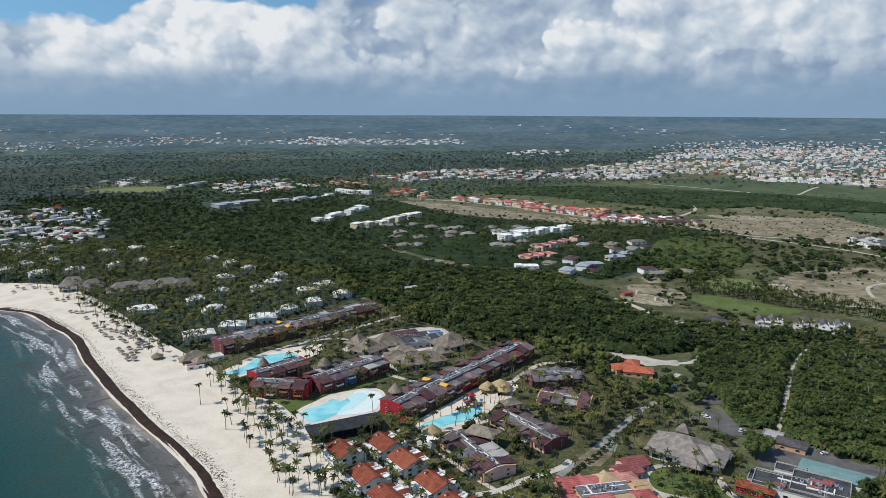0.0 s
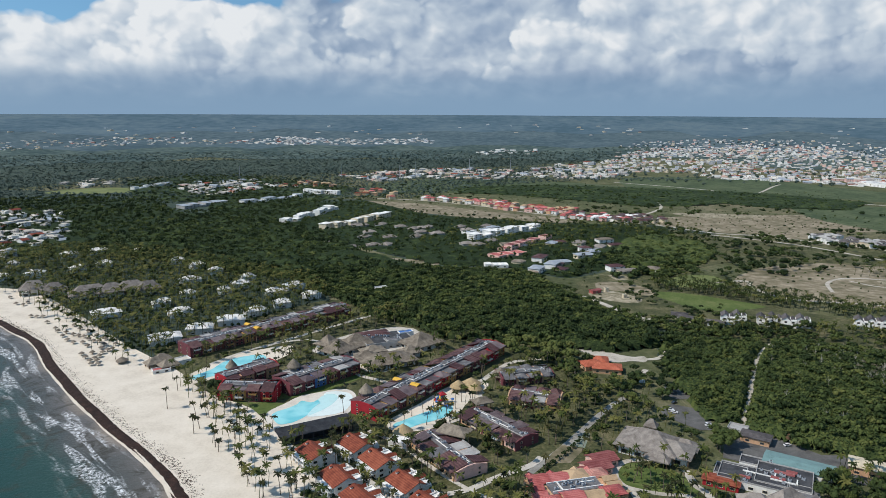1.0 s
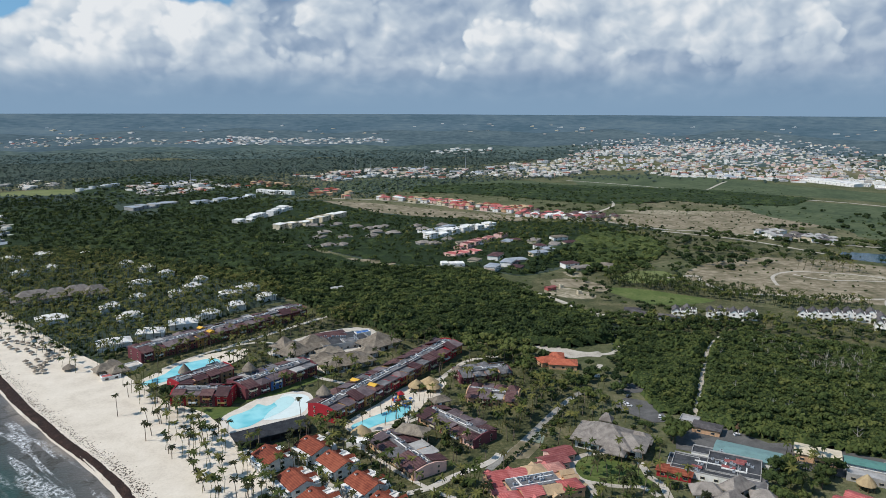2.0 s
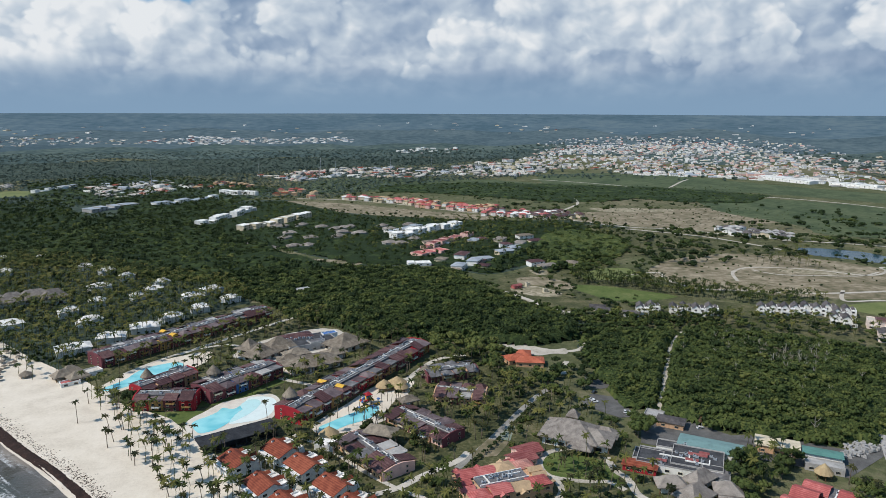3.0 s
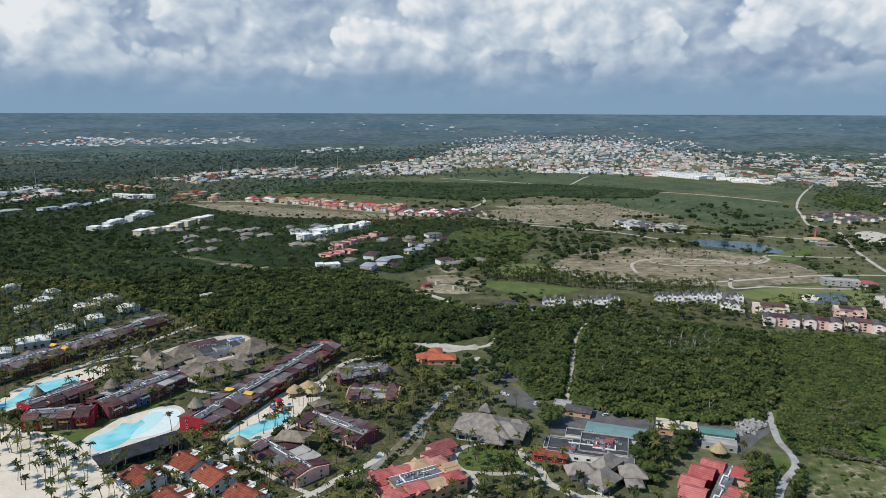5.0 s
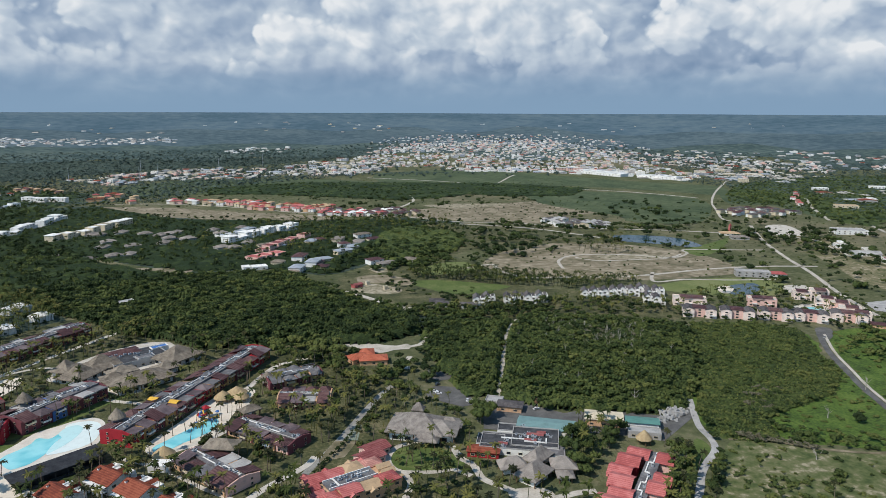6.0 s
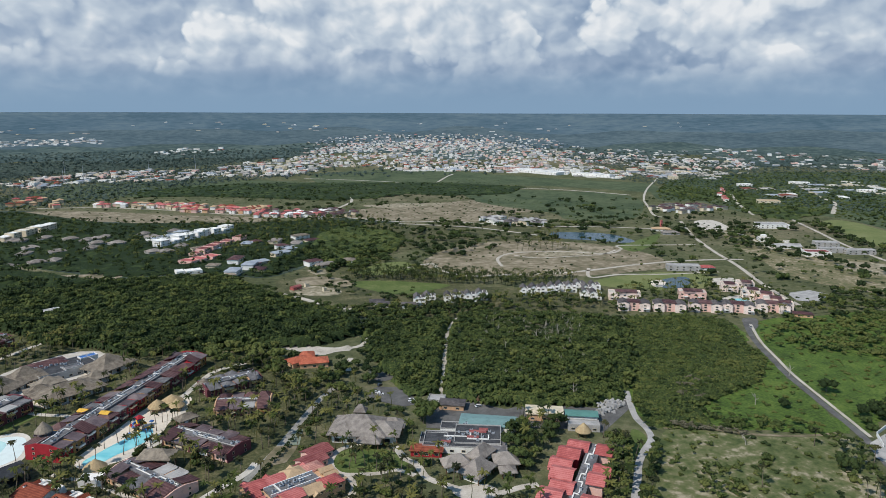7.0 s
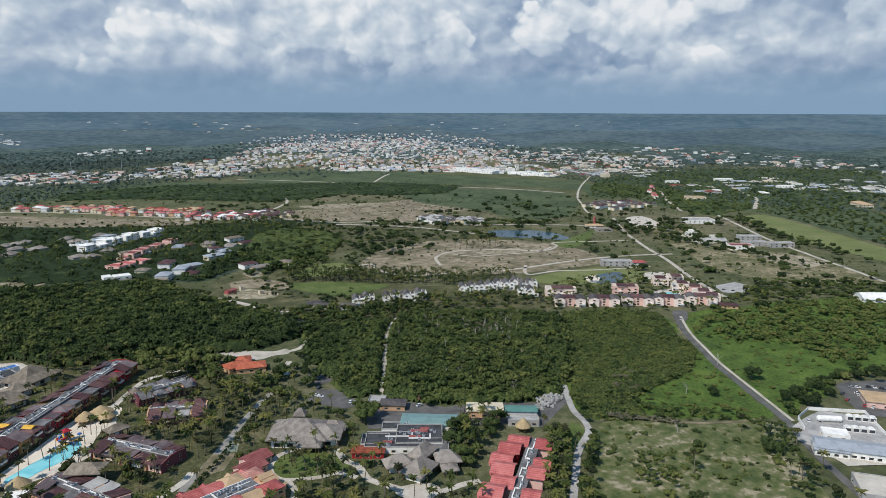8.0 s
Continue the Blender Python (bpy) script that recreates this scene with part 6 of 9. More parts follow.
wall_line = [(385.8, 204.3), (397.2, 215.1), (415.2, 219.1), (431.1, 205.1), (440.2, 197.4), (418.8, 174.8)]
for p, q in zip(wall_line, wall_line[1:]):
    l = math.hypot(q[0] - p[0], q[1] - p[1])
    g.box((p[0] + q[0]) / 2, (p[1] + q[1]) / 2, 0, l, 0.3, 2.2, 0, 1.0, math.degrees(math.atan2(q[1] - p[1], q[0] - p[0])))
structure("yard_wall", g, ["white"], "white boundary wall of the works yard", "wall")

# white gabled town houses and pink apartments behind the forest
def town_house(x, y, heading, label, group, wall="white", roof="shingle", l=7.5, w=8.5):
    root = thing("town_house", x, y, heading, label, "house", group, 0.0, K, 1.15)
    g = Geo()
    g.box(0, 0, 0, l, w, 6.0)
    part("wall", g, [wall], root)
    g = Geo()
    g.gable(-l * 0.22, 0, 6.2, w + 0.5, l * 0.62, 2.6, turn=90, ends=1)
    part("roof", g, [roof, wall], root)
    g = Geo()
    g.gable(l * 0.3, w * 0.12, 5.2, w * 0.8, l * 0.5, 2.0, turn=90, ends=1)
    part("roof", g, [roof, wall], root)
    g = Geo()
    g.box(-l * 0.2, -w / 2 - 0.8, 2.8, l * 0.5, 1.6, 0.2)
    g.box(-l * 0.2, -w / 2 - 1.55, 3.0, l * 0.5, 0.1, 0.9)
    part("balcony", g, [wall], root)
    windows_round(root, l, w, 2, 3.4, "sew")
    keep(x, y, 10)


def pink_block(x, y, heading, wall="pink", roof="shingle", label="pink three-storey apartment house with maroon roofs", l=19.5):
    root = thing("apartment_house", x, y, heading, label, "apartments", "pink apartments", 0.0, K, 0.98)
    for s in (-1, 1):
        g = Geo()
        g.box(s * l * 0.32, 0, 0, l * 0.32, 9.5, 7.6)
        part("wall", g, ["blush"], root)
        g = Geo()
        g.gable(s * l * 0.32, 0, 7.8, 9.7, l * 0.35, 2.0, turn=90, ends=1)
        part("roof", g, [roof, "blush"], root)
        balcony(root, s * l * 0.36, -4.75, 2.9, 0, l * 0.16)
        for z in (0.6, 3.0, 5.5):
            window(root, s * l * 0.32, -4.75, z, 0, 1.6, 1.3)
    g = Geo()
    g.box(0, 1.0, 0, l * 0.34, 8.0, 8.4)
    part("wall", g, [wall], root)
    g = Geo()
    g.hip(0, 1.0, 8.4, l * 0.40, 8.6, 1.7, 0.25, 0.5)
    part("roof", g, ["maroon"], root)
    for z in (0.8, 3.6, 6.0):
        window(root, 0, -3.0, z, 0, 1.6, 1.6)
    keep(x, y, 13)


WH = "white gabled town house with dark roof"
for x, y, a in ((282.1, 588.0, -22), (294.1, 590.1, -22), (311.9, 581.4, -24), (322.4, 582.2, -24), (331.9, 576.3, -24), (344.7, 575.9, -25), (394.6, 570.9, -28), (405.1, 569.7, -28), (415.4, 566.0, -30), (425.3, 565.4, -30), (436.7, 566.8, -30), (443.3, 559.8, -32), (456.5, 563.0, -32), (454.4, 547.2, -32), (466.6, 550.8, -32), (446.5, 524.9, -32), (441.5, 533.3, -32)):
    town_house(x, y, a, WH, "white town houses")
for x, y in ((247.7, 595.1), (245.3, 605.9), (268.5, 582.0)):
    house(x, y, -20, 9, 7, 1, "hip", "white", "shingle", "low white bungalow among palms", "house", "bungalows", rise=2.0)
for x, y, a in ((453.6, 477.9, -36), (481.4, 460.4, -38), (510.8, 444.4, -40), (535.9, 428.6, -42), (566.4, 414.3, -44)):
    pink_block(x, y, a)
for x, y, a, l, mt in ((471.7, 510.8, -36, 20, "blush"), (534.4, 482.3, -40, 17, "pink"), (592.4, 486.1, -42, 11, "blush"), (614.4, 484.6, -42, 11, "blush"), (592.7, 459.7, -48, 12, "blush"), (591.9, 443.5, -48, 11, "pink"), (584.5, 426.9, -48, 12, "blush"), (579.2, 412.4, -48, 11, "blush")):
    root = house(x, y, a, l, 8.5, 2, "flat", mt, "paving", "pale apartment building with low brown roofs", "apartments", "pink apartments", rise=1.6, balconies=1, name="apartment_house", storey=3.6)
for x, y, a in ((466.6, 511.1, -36), (475.8, 505.3, -36), (529.5, 482.6, -40), (536.4, 478.3, -40), (590.7, 484.9, -42), (611.6, 481.0, -42), (592.2, 457.4, -48), (591.2, 441.1, -48), (583.6, 424.5, -48), (577.7, 410.2, -48)):
    house(x, y, a, 6, 6, 1, "hip", "pink", "maroon", "brown hip roof tower on the apartments", "roof pavilion", "roof pavilions", rise=1.6, panes=False, name="roof_pavilion", storey=1.6, z=7.4)
house(576.8, 390.1, -44, 10, 6, 1, "hip", "peach", "maroon", "small building with a brown roof at the road", "building", rise=1.6)
patch("apartment_pool", [(549.8, 456.8), (568.8, 460.6), (581.3, 452.8), (564.8, 442.3), (545.4, 444.5)], 0.3, "pool", "turquoise pool between apartments", "pool")
patch("parking_east", [(636.5, 451.4), (669.4, 448.4), (672.4, 423.2), (631.9, 415.7), (621.0, 427.8)], 0.2, "concrete", "grey parking lot by the apartments", "parking", 0.3, False, True)

# ---------------------------------------------------------------- middle distance
# white villas in the palm grove
rnd = random.Random(12)
for x, y, l in ((-278.9, 622.1, 15), (-241.4, 654.2, 9), (-213.7, 624.9, 12), (-160.6, 598.4, 14), (-180.8, 574.6, 13), (-201.4, 549.5, 15), (-125.4, 651.9, 10), (-145.5, 626.0, 12), (-125.8, 719.5, 13), (-101.8, 682.3, 10), (-242.5, 748.3, 13), (-183.4, 760.2, 9), (-184.0, 728.5, 11), (-142.1, 695.3, 10), (-226.5, 689.3, 9), (-193.9, 703.8, 8), (-240.1, 658.4, 8), (-456.7, 766.3, 13), (-426.3, 784.1, 12), (-500.3, 813.1, 9), (-411.9, 913.5, 13), (-438.6, 889.9, 12), (-390.1, 809.0, 10), (-370.9, 835.0, 10), (-289.0, 850.1, 9), (-257.9, 824.2, 10), (-227.5, 793.8, 9), (-357.9, 910.8, 10), (-477.4, 832.9, 8), (-503.9, 782.6, 9)):
    house(x, y, rnd.uniform(10, 50), l * 1.05, l * 0.66, 1, "hip", "white", "white", "white-roofed villa half hidden in palms", "villa", "grove villas", rise=3.6, step=6.0, sides="s", name="grove_villa", storey=5.2)
house(-36.5, 706.5, 25, 14, 7, 1, "flat", "white", "concrete", "white flat-roofed building at the forest edge", "building", storey=4.0)
# grey thatched beach club in the grove
for x, y, l, w in ((-386.4, 705.3, 18, 11), (-361.3, 696.2, 16, 11), (-321.6, 686.1, 26, 14), (-303.3, 693.3, 18, 12), (-287.9, 703.0, 22, 13), (-270.1, 702.5, 16, 10)):
    hall(x, y, 30, l, w, 5.5, 12.5, "grey thatched beach club roof among palms", "grey_thatch", lantern=False, name="beach_club", category="club")
hut(-216.4, 500.8, 3.2, 2.2, 4.6, "brown thatched hut on the open sand", "thatch")
for x, y in ((-189.7, 493.5), (-187.2, 500.9), (-178.0, 488.9)):
    hall(x, y, 40, 9, 7, 2.8, 6.5, "brown thatched beach bar under palms", "thatch", lantern=False, walls=False, name="beach_bar", category="bar")
house(-175.3, 498.6, 40, 12, 6, 1, "flat", "white", "paving", "white beach bar with pale canopy", "bar", name="beach_bar")
house(-181.1, 482.1, 30, 8, 4, 1, "flat", "white", "coral", "low beach kiosk with orange awning", "kiosk", storey=2.6, name="kiosk")
# thatched parasols in rows
for x, y in ((-289.8, 563.6), (-281.0, 553.2), (-272.9, 546.0), (-299.7, 576.0), (-305.6, 584.0), (-277.0, 563.8), (-271.3, 560.8), (-264.8, 554.9), (-258.5, 549.1), (-282.7, 566.8), (-265.5, 546.1), (-258.0, 537.6), (-284.2, 582.7), (-293.7, 592.5), (-274.5, 576.3), (-262.2, 564.0), (-253.9, 518.7), (-247.7, 511.0), (-240.9, 503.5), (-239.7, 508.6), (-238.4, 513.7), (-247.1, 521.4), (-239.1, 521.5), (-237.9, 526.9), (-235.8, 503.6), (-235.4, 529.6), (-236.8, 496.2), (-231.7, 496.3), (-246.4, 540.6), (-253.8, 549.1), (-251.7, 555.0), (-345.8, 621.7), (-339.6, 619.9), (-334.4, 620.0), (-382.2, 664.4), (-373.4, 660.4), (-373.4, 668.8), (-400.9, 688.0), (-451.9, 715.0), (-439.2, 705.7), (-441.4, 691.8), (-431.3, 710.6), (-321.8, 602.3), (-291.4, 572.9), (-244.7, 532.2), (-237.3, 540.7)):
    hut(x, y, 1.6, 2.0, 3.1, "thatched beach parasol on a pole", "thatch", "beach parasols", "beach_parasol", 1, "parasol")

# white and grey hotels beyond the forest
for x0, y0, x1, y1, w, s, wl, rf, lb in (
    (-209.7, 1147.7, -146.9, 1335.7, 15, 3, "white", "white", "long white flat-roofed hotel block"),
    (-140.3, 1090.8, -46.8, 1231.7, 16, 3, "cream", "white", "long cream hotel block with white roofs"),
    (-339.4, 1391.0, -242.4, 1512.3, 16, 3, "white", "steel", "long grey-roofed hotel with white balconies"),
    (-447.4, 1352.1, -378.3, 1426.9, 30, 2, "concrete", "steel", "wide grey-roofed hotel halls"),
    (-251.3, 1602.1, -164.6, 1559.0, 14, 3, "white", "white", "white hotel block with flat roof"),
    (83.3, 1000.0, 203.6, 1094.7, 16, 3, "white", "white", "long white hotel block with flat roof"),
    (118.3, 914.9, 197.1, 1012.1, 13, 2, "pink", "crimson", "hotel block under a dark red roof"),
    (82.9, 1048.9, 137.1, 1104.2, 16, 1, "white", "steel", "low hall with grey sheet roof"),
    (106.0, 874.5, 143.3, 905.0, 20, 1, "pink", "coral", "low building with faded pink roofs"),
    (90.2, 826.5, 119.8, 827.1, 14, 1, "white", "white", "white flat-roofed house at the forest"),
    (-619.0, 1792.5, -662.7, 1679.4, 14, 2, "white", "steel", "white flats at the far forest edge"),
    (1269.3, 1605.3, 1321.4, 1504.7, 26, 2, "white", "white", "long white warehouse before the town"),
    (1199.1, 1797.7, 1245.2, 1630.5, 40, 2, "white", "white", "wide white sports hall at the town's edge"),
):
    l, a = math.hypot(x1 - x0, y1 - y0) / K, math.degrees(math.atan2(y1 - y0, x1 - x0))
    if l * K < 400 and rf in ("white", "steel", "crimson", "coral") and "warehouse" not in lb and "sports" not in lb:
        n = max(3, int(l / 11))
        for k in range(n):
            t = (k + 0.5) / n - 0.5
            house((x0 + x1) / 2 + t * (x1 - x0) + rnd.uniform(-5, 5), (y0 + y1) / 2 + t * (y1 - y0) + rnd.uniform(-7, 7), a + rnd.uniform(-4, 4), l / n * rnd.uniform(0.85, 1.05), w * rnd.uniform(0.5, 0.75), rnd.choice((s, s, max(1, s - 1))), rnd.choice(("hip", "flat", "flat")), wl, rf, lb, "hotel", "far hotels", rise=1.8, step=4.5, sides="s", name="hotel_block", storey=3.2)
        continue
    house((x0 + x1) / 2, (y0 + y1) / 2, a, l, w, s, "gable" if rf in ("steel", "crimson", "coral") else "flat", wl, rf, lb, "hotel", "far hotels", rise=2.5, step=7.0, sides="s", name="hotel_block", storey=3.4)
    if rf == "white" and l < 200:
        for k in range(int(l / 14)):
            t = (k + 0.5) / int(l / 14) - 0.5
            house((x0 + x1) / 2 + t * (x1 - x0), (y0 + y1) / 2 + t * (y1 - y0), a, 9, w * 0.7, 1, "hip", wl, "white", "raised white roof pavilion on the hotel block", "roof pavilion", "roof pavilions", rise=1.4, panes=False, name="roof_pavilion", storey=1.5, z=s * 3.4 + 0.1)
# grey roofs in a bungalow village
for i in range(26):
    x, y = (5.1, 1051.2)
    x, y = x + rnd.uniform(-130, 115), y + rnd.uniform(-115, 115)
    house(x, y, rnd.choice((20, 65)), 12, 9, 1, "hip", "concrete", "grey_thatch", "low bungalow with a grey thatched roof", "bungalow", "grey bungalows", rise=3.2, panes=False, name="bungalow")
for i in range(22):
    x, y = (148.4, 888.7)
    x, y = x + rnd.uniform(-30, 140), y + rnd.uniform(-115, 92)
    house(x, y, rnd.choice((15, 60)), rnd.uniform(9, 16), 9, rnd.choice((1, 1, 2)), "hip", rnd.choice(("white", "cream")), rnd.choice(("grey_thatch", "steel", "thatch", "maroon")), "low house with pale walls among trees", "house", "mixed houses", rise=2.4, step=5, sides="s")

# rows of red-roofed houses, white condominiums
def rows(pts, n, spread, roofs, walls, label, group, l=12.0, storeys=2, roof="hip", seed=1, panes=True):
    q = random.Random(seed)
    line = spline(pts, 12)
    for i in range(n):
        x, y = line[int(i * (len(line) - 1) / max(n - 1, 1))]
        j, k = line[max(0, int(i * (len(line) - 1) / max(n - 1, 1)) - 1)], line[min(len(line) - 1, int(i * (len(line) - 1) / max(n - 1, 1)) + 1)]
        a = math.degrees(math.atan2(k[1] - j[1], k[0] - j[0]))
        d = q.uniform(-spread, spread) * K
        house(x - math.sin(radians(a)) * d + q.uniform(-3, 3), y + math.cos(radians(a)) * d, a + q.choice((0, 90)), l * q.uniform(0.85, 1.2), l * 0.75, storeys, roof, q.choice(walls), q.choice(roofs), label, "house", group, rise=2.2, step=6.0, sides="s", panes=panes)


rows([(18.8, 1473.1), (134.3, 1420.2), (194.6, 1352.5)], 40, 20, ["tan_roof", "coral", "white", "coral"], ["white", "pink", "cream"], "pale house with clay roof on the plain", "clay roof houses", 8, seed=2)
rows([(172.3, 1351.8), (252.3, 1306.2), (288.7, 1277.0)], 40, 22, ["terracotta", "coral", "tan_roof"], ["peach", "pink", "white"], "terracotta-roofed terrace house on the plain", "terracotta houses", 8, seed=3)
rows([(279.3, 1233.8), (333.2, 1208.2), (385.0, 1183.6)], 38, 20, ["coral", "white", "maroon"], ["white", "pink"], "white house with red roof on the plain", "red roof houses", 7.5, seed=4)
rows([(359.3, 1195.8), (390.7, 1171.1), (426.8, 1197.6)], 30, 24, ["shingle", "maroon"], ["white", "cream"], "white house with dark brown roof", "dark roof houses", 7, seed=5)
rows([(-106.9, 1551.6), (-86.4, 1644.9), (-48.0, 1490.8)], 18, 20, ["terracotta", "tan_roof", "coral"], ["peach", "cream"], "orange-roofed house beyond the forest", "orange roof houses", 8, seed=6, panes=False)
rows([(-320.0, 1712.3), (-274.3, 1827.6), (-202.0, 1717.0)], 18, 24, ["terracotta", "tan_roof", "maroon"], ["white", "peach"], "tile-roofed house at the far town", "tile roof houses", 8, seed=7, panes=False)
rows([(616.2, 1006.1), (632.0, 952.8), (672.1, 928.1)], 46, 17, ["shingle", "concrete"], ["white", "cream"], "white condominium house with grey roof", "condominiums", 6.5, seed=8)
rows([(961.6, 943.5), (1013.4, 949.4), (1077.5, 949.7)], 34, 26, ["shingle", "maroon"], ["white", "cream"], "cream house with dark roof in a cluster", "cream cluster", 8, seed=9, panes=False)
rows([(1330.4, 1136.9), (1224.7, 1039.1), (1180.2, 994.7)], 6, 6, ["coral"], ["pink", "white"], "pink house with coral roof by the road", "coral cluster", 7, seed=10, panes=False)
for x, y, l, w, s, rf, wl, rm, lb in (
    (622.4, 578.2, 24, 9, 2, "flat", "concrete", "concrete", "unfinished grey concrete block"),
    (649.6, 568.8, 12, 8, 1, "hip", "white", "coral", "white house with red roof by the avenue"),
    (983.7, 736.0, 30, 18, 2, "flat", "white", "concrete", "white flat-roofed building at the road"),
    (852.7, 611.0, 22, 10, 1, "gable", "white", "concrete", "white shed with pale roof"),
    (840.7, 559.4, 20, 12, 2, "flat", "white", "crimson", "white house with red terrace roof"),
    (912.5, 594.9, 20, 10, 2, "flat", "concrete", "concrete", "grey concrete building shell"),
    (879.6, 564.1, 22, 8, 2, "flat", "concrete", "concrete", "grey concrete building shell"),
    (902.0, 540.3, 24, 8, 2, "flat", "concrete", "concrete", "half-built grey concrete house"),
    (801.1, 794.1, 18, 10, 1, "hip", "white", "tan_roof", "golf clubhouse with a tan hip roof"),
    (789.7, 763.0, 16, 10, 1, "hip", "concrete", "grey_thatch", "golf clubhouse wing with grey roof"),
    (730.8, 325.2, 30, 14, 1, "gable", "white", "white", "long white sheet-roofed warehouse"),
    (1236.5, 937.7, 26, 14, 2, "flat", "cream", "tan_roof", "cream building beside scrubland"),
    (1463.1, 1181.7, 22, 10, 2, "flat", "white", "white", "white block at the scrubland's edge"),
    (1628.5, 1150.7, 30, 12, 2, "flat", "white", "white", "long white block at the far road"),
    (1612.7, 966.4, 26, 10, 2, "flat", "white", "white", "long white block on the far plain"),
    (1457.7, 922.9, 20, 9, 1, "flat", "white", "white", "low white block on the far plain"),
    (1428.6, 695.4, 30, 14, 2, "hip", "cream", "tan_roof", "cream villa on the golf course"),
):
    house(x, y, rnd.choice((-35, -30, 55)), l, w, s, rf, wl, rm, lb, "building", "", step=4.5, sides="sw")
root = thing("red_tower", 827.2, 820.0, 0, "slim red and white tower by the clubhouse", "tower", "", 0.0, 1.0, 1.0)
g = Geo()
g.box(0, 0, 0, 3.0, 3.0, 9.0)
part("shaft", g, ["coral"], root)
g = Geo()
g.hip(0, 0, 9.0, 3.6, 3.6, 3.0, 0.2, 0.2)
part("tower_roof", g, ["coral"], root)

house(190.1, 695.6, 25, 7, 4, 1, "gable", "coral", "crimson", "small red shed on the building plot", "shed", storey=3.0, sides="s")
for x, y in ((203.3, 700.6), (215.0, 674.7)):
    house(x, y, 15, 2.6, 2.2, 1, "flat", "cream", "concrete", "small pale block hut on the building plot", "hut", "plot huts", name="block_hut", storey=3.4, panes=False)

# ---------------------------------------------------------------- far towns


def inside(pts, x, y):
    """Which of the points x, y (arrays) lie in the outline."""
    x, y = np.asarray(x, float), np.asarray(y, float)
    hit = np.zeros(x.shape, bool)
    n = len(pts)
    for i in range(n):
        (x0, y0), (x1, y1) = pts[i], pts[(i + 1) % n]
        if y0 == y1:
            continue
        cross = ((y0 > y) != (y1 > y)) & (x < (x1 - x0) * (y - y0) / (y1 - y0) + x0)
        hit ^= cross
    return hit


def scatter(pts, spacing, seed, jitter=0.45):
    """Points of a jittered grid inside an outline."""
    spacing = spacing * K
    q = np.random.RandomState(seed)
    a = np.array(pts)
    xs = np.arange(a[:, 0].min(), a[:, 0].max(), spacing)
    ys = np.arange(a[:, 1].min(), a[:, 1].max(), spacing)
    x, y = [v.ravel() for v in np.meshgrid(xs, ys)]
    x, y = x + q.uniform(-jitter, jitter, x.size) * spacing, y + q.uniform(-jitter, jitter, y.size) * spacing
    ok = inside(pts, x, y)
    return x[ok], y[ok]


def clear(x, y, extra=0.0, areas=True):
    """Which points are free of buildings, roads and water."""
    ok = np.ones(len(x), bool)
    k = np.array(KEEP)
    for i in range(0, len(x), 2000):
        s = slice(i, i + 2000)
        d = (x[s, None] - k[None, :, 0]) ** 2 + (y[s, None] - k[None, :, 1]) ** 2
        ok[s] = (d > (k[None, :, 2] + extra) ** 2).all(1)
    if areas:
        for a in AREAS:
            ok &= ~inside(a, x, y)
    return ok


def town(name, pts, spacing, seed, mats, label, size=(8, 15), tall=0.25, gap=0.35):
    """A crowd of small flat-roofed and tiled houses in one mesh, each with walls, parapet or roof, and window strips."""
    q = random.Random(seed)
    x, y = scatter(pts, spacing, seed)
    g = Geo()
    n = len(mats)
    for px, py in zip(x, y):
        if q.random() < gap + 0.5 * max(0, noise.noise((px * 0.006, py * 0.006, seed))):
            continue
        r = math.hypot(px, py)
        z = far_height(r) - 0.3
        l, w = q.uniform(*size) * 1.25 * K, q.uniform(size[0] * 0.9, size[1] * 0.9) * 1.2 * K
        s = 1 + (q.random() < 0.22) + (q.random() < tall * 0.4)
        h, a, m = 3.1 * s, q.choice((-32, -32, 58, -18)), q.randrange(n)
        g.box(px, py, z, l, w, h, m, 1.0, a)
        c, t = math.cos(radians(a)), math.sin(radians(a))
        if q.random() < 0.20:
            g.gable(px, py, z + h + 0.2, l + 0.8, w + 0.8, 2.2, 0.25, q.choice((n + 1, n + 2, n + 2, n)), a, m)
        else:
            g.box(px, py, z + h, l * 0.9, w * 0.9, 0.25, n, 1.0, a)
            if q.random() < 0.4:
                g.box(px + l * 0.2 * c, py + l * 0.2 * t, z + h, l * 0.35, w * 0.4, 2.4, m, 1.0, a)
        if r < 2700:
            for k in range(s):
                for e in (-1, 1):
                    for u in (-0.3, 0.0, 0.3):
                        g.box(px + u * l * c - e * (w / 2) * t, py + u * l * t + e * (w / 2) * c, z + 0.9 + 3.1 * k, 1.4, 0.12, 1.3, n + 3, 1.0, a)
    me = g.mesh(name, list(mats) + ["paving", "terracotta", "steel", "glass"])
    tagged(new(name, me), label, "town", kind="stuff")


WALLS = ["white", "white", "white", "cream", "concrete", "concrete", "pink", "steel"]
town("town", [(719.9, 2188.0), (677.0, 2530.4), (924.5, 2969.9), (1178.7, 3073.6), (1555.6, 3003.5), (1716.0, 2761.5), (1680.9, 2224.2), (1543.3, 1837.9), (1433.1, 1522.7), (1329.0, 1491.5), (1342.0, 1771.9), (1245.3, 1930.8), (1036.6, 1995.9), (880.9, 2090.3)], 11.5, 1, WALLS, "dense far town of small white houses", (3.4, 9.0), 0.3, 0.62)
town("town_front", [(872.3, 2069.9), (1036.6, 1995.9), (1245.3, 1930.8), (1354.5, 1788.5), (1354.4, 1499.1), (1273.5, 1448.9), (1250.2, 1649.2), (1035.8, 1848.0), (848.3, 1967.9)], 15, 18, ["white", "white", "white", "concrete", "pink"], "larger white buildings along the town's edge", (7, 20), 0.3, 0.45)
